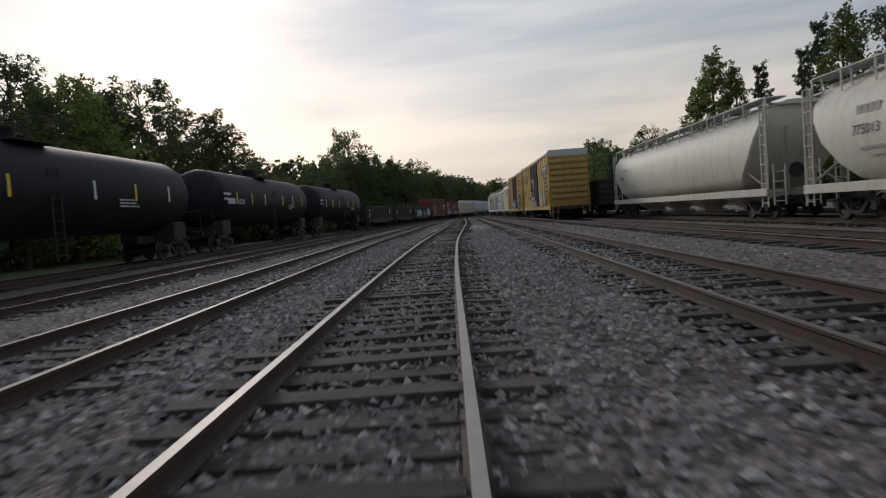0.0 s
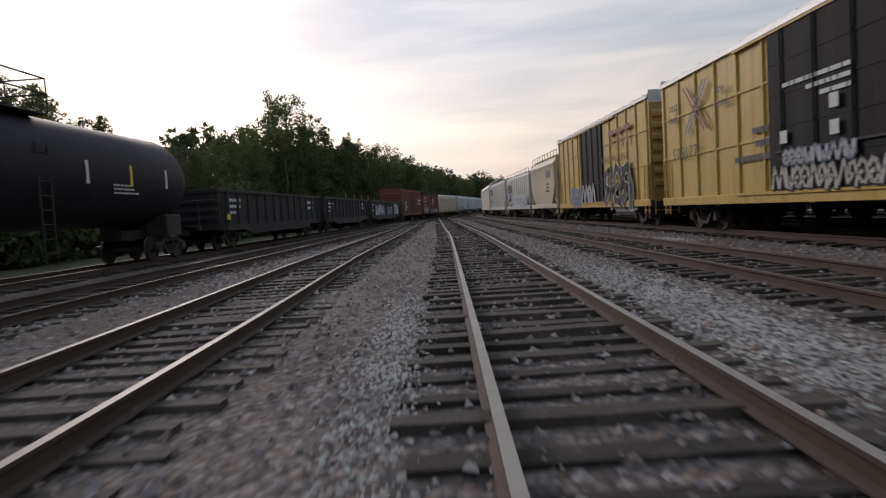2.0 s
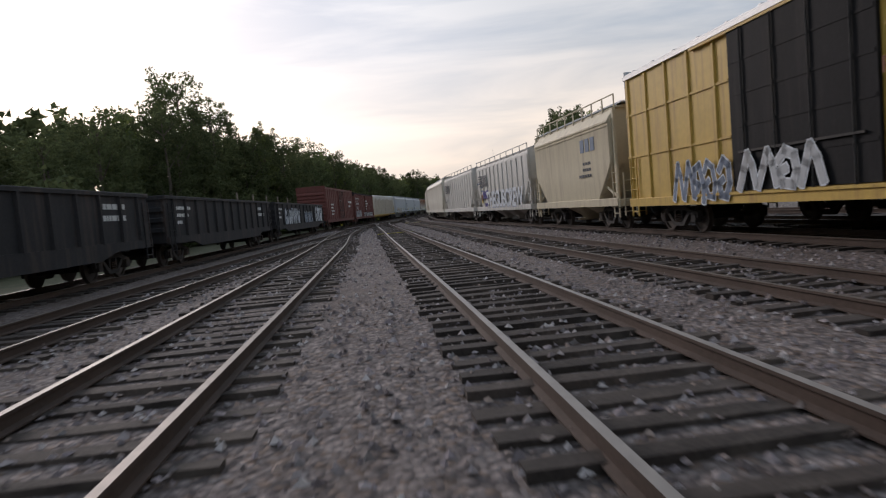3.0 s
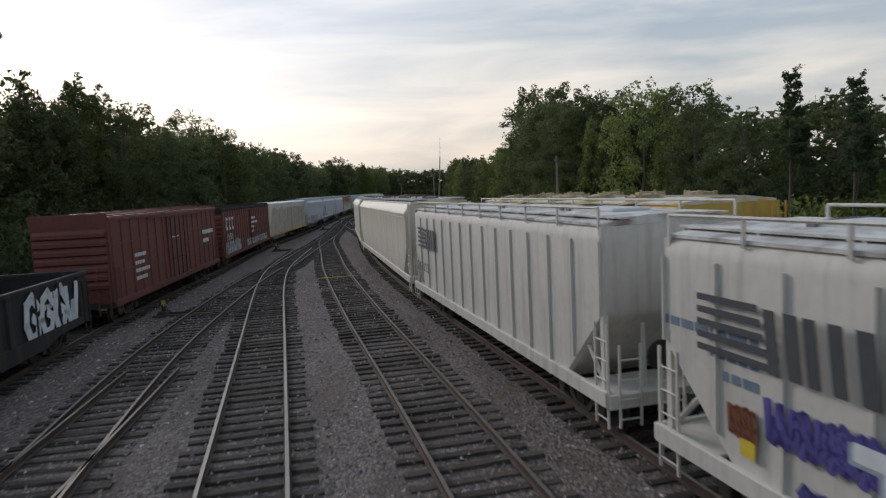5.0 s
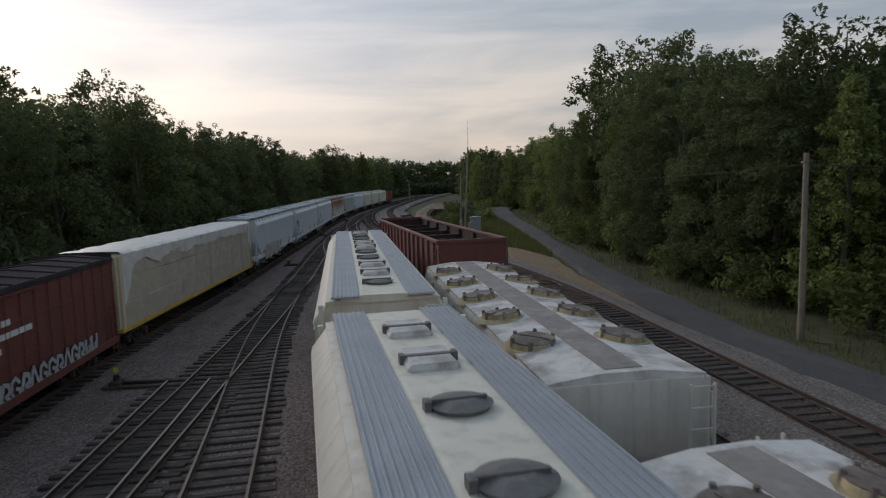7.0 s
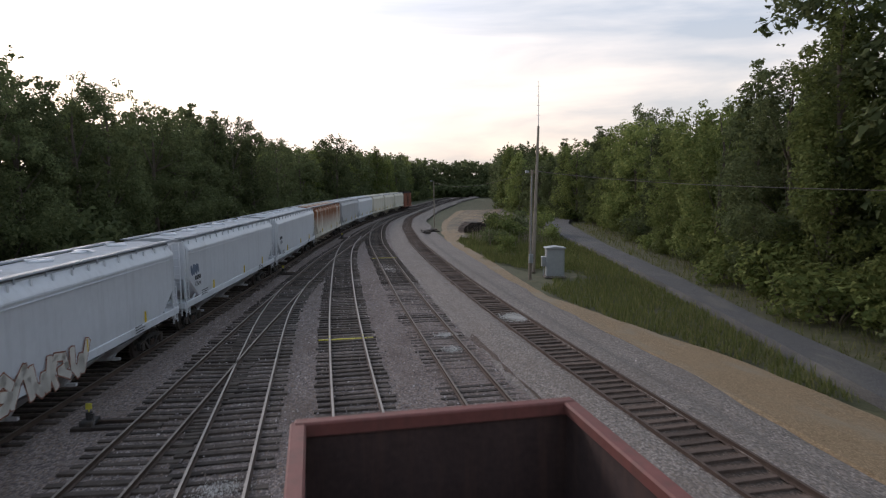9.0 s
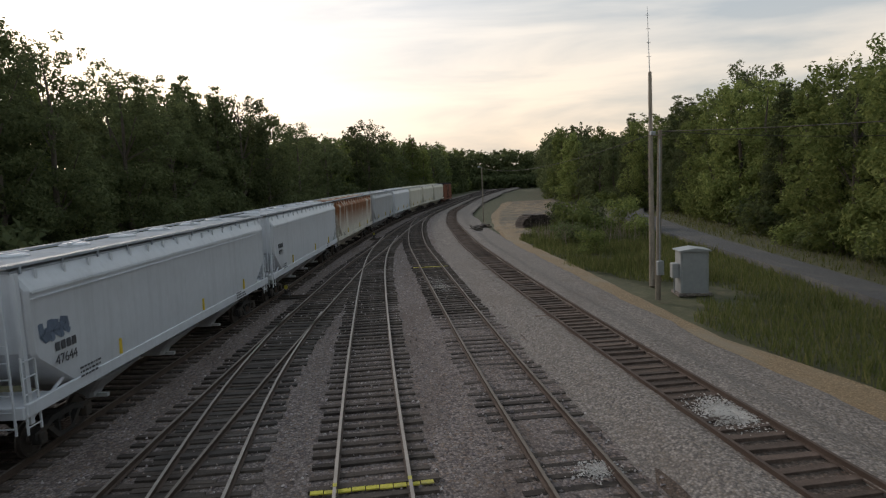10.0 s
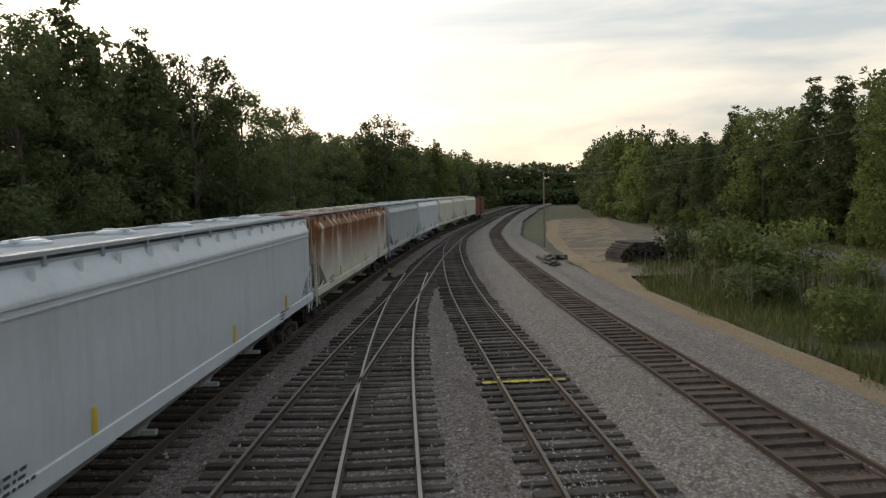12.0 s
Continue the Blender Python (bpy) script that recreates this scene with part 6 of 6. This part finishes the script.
LAB = ["tall broadleaf tree with dense dark green crown", "tall tree at the edge of the woods", "slender light green tree"]
y = -35.0
while y < 470:          # heights in metres along the left edge
    hs = float(np.interp(y, [-35, 50, 62, 75, 95, 103, 118, 130, 143, 158, 164, 177, 190, 205, 230, 260, 285, 300, 316, 340, 370, 390, 470], [16, 15, 17, 15, 12, 9.6, 9.6, 12.5, 17.5, 17.5, 15.5, 18, 16.5, 17.3, 17, 16.8, 16.8, 14.8, 14.3, 18.2, 17.3, 18.2, 18.5]))
    kd = FINE[0] if 222 < y < 262 else fr.choice(KINDS[:2] + KINDS[:2] + KINDS[3:4] + KINDS[5:] if -8 < y < 310 else BACK)
    tree(left_edge(y) - fr.uniform(0, 2.5), y, kd, hs / kd[2] * fr.uniform(0.86, 1.06), "woods on the left of the yard", fr.choice(LAB[:2]))
    kd = fr.choice(BACK)
    tree(left_edge(y) - fr.uniform(6, 9), y + 3, kd, hs / kd[2] * fr.uniform(0.88, 1.08), "woods on the left of the yard", LAB[0])
    far_tree(left_edge(y) - fr.uniform(14, 19), y, hs / 17.0 * fr.uniform(0.86, 1.04))
    for k in range(2 if y > 72 else 0):
        shrub(left_edge(y) + fr.uniform(0.8, 3.6), y + k * 3.2, fr.uniform(0.85, 1.5), "shrubs along the left woods", dark=True)
    y += fr.uniform(5.4, 7.0) if y > 120 else fr.uniform(4.8, 6.2)
y = -35.0
while y < 470:          # heights in metres along the right edge
    hs = float(np.interp(y, [-35, 50, 58, 66, 86, 92, 98, 108, 119, 134, 144, 153, 167, 178, 184, 195, 210, 222, 232, 250, 265, 285, 297, 317, 332, 427, 470], [11, 11, 14, 8, 8, 10, 11, 10.5, 13, 12, 11.5, 13, 14.6, 15.5, 17.5, 18.5, 18.8, 17.0, 14.6, 15.5, 16.3, 17.6, 15.5, 14, 16.8, 17.5, 18]))
    kd = fr.choice(BACK if not -8 < y < 310 else KINDS[4:5] + KINDS[:3] if y < 110 else KINDS[:4] + KINDS[4:5] if y < 172 else FINE[:1] if y < 186 else FINE if y < 222 else KINDS[2:3] + KINDS[2:3] + KINDS[5:] + KINDS[3:4])
    tree(right_edge(y) + fr.uniform(0.5, 2.5), y, kd, hs / kd[2] * fr.uniform(0.84, 1.08), "woods on the right of the road", fr.choice(LAB))
    kd = fr.choice(BACK)
    tree(right_edge(y) + fr.uniform(7, 10), y + 3, kd, hs / kd[2] * fr.uniform(0.85, 1.08), "woods on the right of the road", LAB[0])
    far_tree(right_edge(y) + fr.uniform(15, 20), y, hs / 17.0 * fr.uniform(0.82, 0.98))
    shrub(right_edge(y) + fr.uniform(-1.2, 1.2), y, fr.uniform(0.5, 1.0), "shrubs along the right woods")
    shrub(right_edge(y) + fr.uniform(-0.6, 2.0), y + 3.2, fr.uniform(0.6, 1.2), "shrubs along the right woods")
    y += fr.uniform(5.2, 6.8)
for k in range(30):          # woods that close the view where the line bends away
    x = 36 + k * 6.0
    far_tree(x, 486 + fr.uniform(-5, 5), fr.uniform(0.5, 0.7))
    for u in (0.0, 3.0):
        FAR_WOODS.append(((fr.choice(FSHRUB), None, 0), Matrix.LocRotScale((x + u, 479 + fr.uniform(-3, 3), -0.45), Euler((0, 0, fr.uniform(0, 6.28))), (1.7, 1.7, 1.6))))
    far_tree(x, 498 + fr.uniform(-6, 6), fr.uniform(0.85, 1.1))
    far_tree(x + 3, 512 + fr.uniform(-4, 4), fr.uniform(0.95, 1.2))
for k in range(14):          # the woods behind the start
    far_tree(-34 + k * 6.0, -62 + fr.uniform(-5, 5), fr.uniform(0.9, 1.1))
vs, n0, fs = [], 0, []
for (cm, tm, h), m in FAR_WOODS:
    co = np.empty(len(cm.vertices) * 3); cm.vertices.foreach_get("co", co)
    co = co.reshape(-1, 3)
    a = np.array(m)
    vs.append(co @ a[:3, :3].T + a[:3, 3])
    fs.append(np.arange(len(co)).reshape(-1, 3) + n0); n0 += len(co)
woods = bpy.data.meshes.new("far_woods")
woods.from_pydata(np.concatenate(vs).tolist(), [], np.concatenate(fs).tolist())
woods.materials.append(LEAF1)
tagged(new("far_woods", woods), "dark green depth of the woods behind the front trees", "woods", kind="stuff")
for x, y, s in [(35.5, 252, 0.85), (37.5, 256, 1.0), (40.5, 262, 0.6), (39.0, 268, 0.85), (34.0, 246, 0.55), (42.5, 268, 0.9), (44.0, 262, 0.75), (37.0, 258.5, 0.8), (43, 256, 0.6)]:
    shrub(x, y, s, "bushes between yard and road", "green bush between the yard and the road")
for x, y, k, h in [(-27.5, 167.0, 0, 26.0), (-21.8, 176.0, 5, 18.8), (-17.8, 176.6, 2, 18.9), (-14.8, 236.1, 0, 22.8), (-26.2, 229.3, 1, 23.0), (47.2, 213.5, 0, 23.0), (38.0, 174.0, 0, 16.6), (64.0, 268.0, 0, 18.8), (20.1, 328.0, 0, 18.6), (34.0, 372.0, 2, 18.6), (-0.5, 278.0, 1, 17.8), (42.6, 200.5, 0, 21.4), (37.6, 93.5, 2, 22.5), (38.6, 89.0, 2, 19.5), (36.6, 97.0, 2, 18.5), (38.0, 80.0, 4, 17.4), (38.2, 67.5, 4, 19.0), (38.4, 71.0, 4, 17.0), (37.2, 62.0, 2, 18.6), (38.0, 57.5, 0, 17.0), (37.5, 123.0, 0, 15.5), (-27.0, 24.0, 0, 17.0)]:
    tree(x, y, KINDS[k], h / KINDS[k][2], "single tall trees above the woods", "tall full-crowned tree rising above the woods")

# ---------- poles, wires, cabinet, stacks and switch stands ----------
def wire(a, b, sag):
    cu = bpy.data.curves.new("wire", 'CURVE'); cu.dimensions = '3D'; cu.bevel_depth = 0.014
    sp = cu.splines.new('POLY'); sp.points.add(20)
    for i in range(21):
        u = i / 20
        p = Vector(a).lerp(Vector(b), u); p.z -= sag * 4 * u * (1 - u)
        sp.points[i].co = (*p, 1)
    cu.materials.append(DARKSTEEL)
    ob = new("overhead_wire", cu)
    return tagged(ob, "thin black overhead wire strung between poles", "wire", "overhead wires")


pole = thing("utility_pole", "weathered wooden utility pole beside the road", "utility pole", pose(28.95, 166.8, -0.4))
g = Geo(); g.cyl((0, 0, 0), (0, 0, 8.3), 0.16, 10, 0.11)
part("pole", g, POLEW, pole)
g = Geo(); g.cyl((-0.12, 0, 7.9), (-0.25, 0, 7.9), 0.04, 8)
part("insulator", g, CABM, pole)
lamp_pole = thing("utility_pole", "wooden pole with a small floodlight beside the cabinet", "utility pole", pose(29.95, 227.3, -0.35))
g = Geo(); g.cyl((0, 0, 0), (0.15, 0, 8.35), 0.14, 10, 0.10)
part("pole", g, POLEW, lamp_pole)
g = Geo(); g.box(-0.38, 0.38, -0.04, 0.04, 8.08, 8.15)
arm = part("crossarm", g, POLEW, lamp_pole)
for sx in (-0.32,):
    g = Geo(); g.box(sx - 0.12, sx + 0.12, -0.26, -0.05, 8.12, 8.30, 0.03)
    part("floodlight", g, CABM, lamp_pole, "grey floodlight head")
g = Geo(); g.box(-0.16, 0.16, -0.34, -0.14, 1.3, 2.0, 0.02).cyl((0, -0.2, 2.0), (0.05, -0.16, 7.9), 0.03, 6)
part("meter_box", g, CABM, lamp_pole, "grey meter box with conduit")
mast = thing("radio_mast", "leaning wooden mast topped by a thin radio antenna", "mast", pose(31.6, 231.1, -0.4))
g = Geo(); g.cyl((0, 0, 0), (1.75, 3.6, 12.3), 0.17, 10, 0.10)
part("pole", g, POLEW, mast)
g = Geo(); g.cyl((1.70, 3.5, 11.6), (2.2, 4.8, 16.4), 0.035, 6, 0.015)
for k in range(4):
    u = 0.35 + 0.18 * k
    p = Vector((1.70, 3.5, 11.6)).lerp(Vector((2.2, 4.8, 16.4)), u)
    g.cyl((p.x - 0.14, p.y, p.z), (p.x + 0.14, p.y, p.z), 0.015, 5)
part("antenna", g, CABM, mast, "thin metal antenna with short elements")
cab = thing("equipment_cabinet", "grey metal equipment cabinet on a small pad", "cabinet", pose(32.4, 228.4, -0.4, 0, 0, -14))
g = Geo(); g.box(-0.85, 0.85, -0.72, 0.72, 0.0, 0.14, 0.03)
part("pad", g, PALE, cab)
g = Geo(); g.box(-0.7, 0.7, -0.55, 0.55, 0.14, 2.28, 0.03)
part("body", g, CABM, cab)
g = Geo(); g.loft([[(-0.8, y, 2.28), (0.8, y, 2.28), (0.8, y, 2.34), (0.0, y, 2.46), (-0.8, y, 2.34)] for y in (-0.66, 0.66)])
part("roof", g, CABM, cab, "pale sheet metal roof")
g = Geo(); g.box(-0.62, 0.62, -0.58, -0.545, 0.25, 2.18, 0.01).box(0.45, 0.5, -0.62, -0.57, 1.1, 1.3)
part("door", g, CABM, cab)
g = Geo(); g.box(-1.05, -0.7, -0.3, 0.2, 0.9, 1.65, 0.03).cyl((-0.88, 0, 0.1), (-0.88, 0, 0.9), 0.04, 6)
part("side_box", g, CABM, cab)
sig = thing("signal_post", "thin post with a small lamp at the dirt lot", "post", pose(34.1, 285.7, -0.3))
g = Geo(); g.cyl((0, 0, 0), (0, 0, 7.6), 0.10, 8, 0.07)
part("pole", g, POLEW, sig)
g = Geo(); g.cyl((0, 0, 7.55), (-0.5, -0.2, 7.75), 0.03, 6).cyl((-0.5, -0.2, 7.78), (-0.5, -0.2, 7.55), 0.16, 10, 0.08)
part("lamp_head", g, CABM, sig)
wire((30.1, 227.3, 7.95), (28.95, 166.8, 7.4), 0.9)
wire((28.95, 166.8, 7.4), (33.0, 118.0, 7.6), 0.8)
wire((30.1, 227.3, 7.95), (34.1, 285.7, 7.2), 1.0)
wire((30.1, 227.3, 7.95), (46.0, 215.0, 7.2), 0.5)

# stacked and scattered old ties
old_tie = Geo(); old_tie.box(-1.3, 1.3, -0.115, 0.115, 0, 0.18, 0.015)
old_tie = old_tie.mesh("old_tie", TIE)
stack = thing("tie_stack", "dark stack of old creosoted ties with rounded top", "tie stack", pose(36.9, 270.6, -0.3, 0, 0, 96))
for j in range(9):
    row = 15 - (0, 0, 0, 0, 0, 1, 2, 4, 7)[j]
    for k in range(row):
        part("old_tie", old_tie, None, stack, "", pose(fr.uniform(-0.16, 0.16), (k - (row - 1) / 2) * 0.255 + fr.uniform(-0.02, 0.02), j * 0.186, fr.uniform(-2, 2), 0, fr.uniform(-2, 2)))
heap = thing("tie_heap", "low heap of broken dark ties lying on gravel", "tie heap", pose(29.9, 270.3, -0.12, 0, 0, 65))
for j in range(26):
    part("old_tie", old_tie, None, heap, "", pose((j % 3 - 1) * 2.6 + fr.uniform(-0.5, 0.5), fr.uniform(-0.7, 0.7), 0.02 + 0.15 * (j % 4) * 0.6, fr.uniform(-8, 8), fr.uniform(-5, 5), fr.uniform(-22, 22)))


def switch_stand(x, y, h):
    c = thing("switch_stand", "low dark switch stand on two long ties", "switch stand", pose(x, y, 0.02, 0, 0, h), group="switch stands")
    for s in (-0.28, 0.28):
        part("head_tie", old_tie, None, c, "", pose(0.9, s, -0.12))
    g = Geo(); g.box(-0.2, 0.2, -0.28, 0.28, 0.06, 0.2, 0.03).cyl((0, 0, 0.2), (0, 0, 0.42), 0.10, 8)
    part("base", g, DARKSTEEL, c)
    g = Geo(); g.rod([(0, 0, 0.35), (0.25, -0.25, 0.42), (0.45, -0.75, 0.2)], 0.025)
    part("lever", g, DARKSTEEL, c)
    g = Geo(); g.cyl((0, 0, 0.4), (0, 0, 0.62), 0.02, 6).box(-0.09, 0.09, -0.01, 0.01, 0.5, 0.68)
    part("target", g, YPAINT, c, "small yellow target plate")
    g = Geo(); g.cyl((0.1, 0.1, 0.1), (1.9, 0.1, 0.08), 0.022, 6)
    part("throw_rod", g, RUST, c)


for x, y in ((-3.9, 136.6), (0.6, 168.6), (6.9, 201.7), (11.4, 233.2), (17.7, 264.6), (23.2, 300)):
    switch_stand(x, y, at_track("ladder", max(152.0, y))[1])


def paint_line(key, y, w, label):
    x, h = at_track(key, y)
    c = thing("paint_line", label, "paint mark", pose(x, y, 0.0, 0, 0, h))
    for k in range(9):
        g = Geo(); x0 = -w / 2 + k * w / 9
        g.box(x0, x0 + w / 9 - 0.02, fr.uniform(-0.09, -0.05), fr.uniform(0.05, 0.09), 0.03, 0.056)
        part("stroke", g, YPAINT, c)
    for s in (-1, 1):
        g = Geo(); g.box(s * GAUGE / 2 - 0.041, s * GAUGE / 2 + 0.041, -0.07, 0.07, 0.172, 0.184)
        part("rail_stroke", g, YPAINT, c)


paint_line("middle", 112.3, 2.5, "yellow paint line across ties and rails")
paint_line("right", 145.2, 2.5, "pale yellow paint line across ties and rails")
paint_line("third_right", 210.4, 2.5, "bright yellow paint line across ties and rails")
paint_line("fourth_right", 241.4, 2.4, "patchy yellow paint line across ties and rails")


# grass on the verge
def blades(name, count, inside, x0, x1, y0, y1, lo, hi, label, seed, material=GRASSB, thin=1.0):
    r = np.random.default_rng(seed)
    x, y = r.uniform(x0, x1, count), r.uniform(y0, y1, count)
    keep = np.array([inside(a, b) for a, b in zip(x, y)])
    x, y = x[keep], y[keep]
    n = len(x)
    a = r.uniform(0, 6.28, n); h = r.uniform(lo, hi, n) * (0.6 + 0.8 * r.random(n)); w = (h * 0.045 + 0.010) * thin
    lean = r.normal(0, 0.28 * thin, (n, 2)) * h[:, None]
    z = np.full(n, -0.3)
    v = np.stack([np.stack([x - w * np.cos(a), y - w * np.sin(a), z], 1), np.stack([x + w * np.cos(a), y + w * np.sin(a), z], 1), np.stack([x + lean[:, 0], y + lean[:, 1], z + h + 0.1], 1)], 1)
    me = bpy.data.meshes.new(name)
    me.from_pydata(v.reshape(-1, 3).tolist(), [], np.arange(n * 3).reshape(-1, 3).tolist())
    me.materials.append(material)
    tagged(new(name, me), label, "grass", kind="stuff")


gl_y, gl_x = [150, 186, 197, 203, 212, 219, 226, 229, 233, 238, 256, 262, 276], [27.4, 28.4, 31.2, 31.0, 29.5, 28.5, 31.0, 33.4, 31.4, 30.2, 31.6, 33.2, 40]
def on_verge(x, y):
    if math.hypot(x - 32.6, (y - 228.2) * 0.7) < 2.3 + 0.6 * math.sin(x * 3 + y):          # bare earth round the cabinet
        return False
    return np.interp(y, gl_y, gl_x) - 0.3 + 0.7 * math.sin(y * 0.9) * math.sin(y * 0.23) < x < np.interp(y, [p[1] for p in ROAD_N], [p[0] for p in ROAD_N]) - 0.4 and noise.noise(Vector((x * 0.3, y * 0.3, 1.5))) > -0.6
blades("verge_grass", 95000, on_verge, 29, 48, 192, 270, 0.14, 0.44, "uneven green grass between yard and road", 1)
blades("tall_weeds", 16000, lambda x, y: on_verge(x, y) and noise.noise(Vector((x * 0.2, y * 0.2, 9))) > 0.05, 30, 46, 225, 268, 0.3, 0.75, "tall weeds in the verge", 2)
def far_verge(x, y):
    e = np.interp(y, [p[1] for p in ROAD_F], [p[0] for p in ROAD_F])
    return e + 0.3 < x < right_edge(y) + 1
blades("roadside_grass", 42000, far_verge, 27, 66, 140, 285, 0.15, 0.5, "green roadside grass under the trees", 3)

blades("dry_stalks", 400, lambda x, y: 250 < y < 264 and 33.5 < x < 41 and on_verge(x, y), 33, 42, 250, 264, 1.3, 1.9, "pale dry stalks standing in the weeds", 6, POLEW, 0.3)

# ---------- the ties that can be told apart ----------
for track, m, k in TIES:
    ob = new("tie", k)
    ob.parent = track
    ob.matrix_local = m
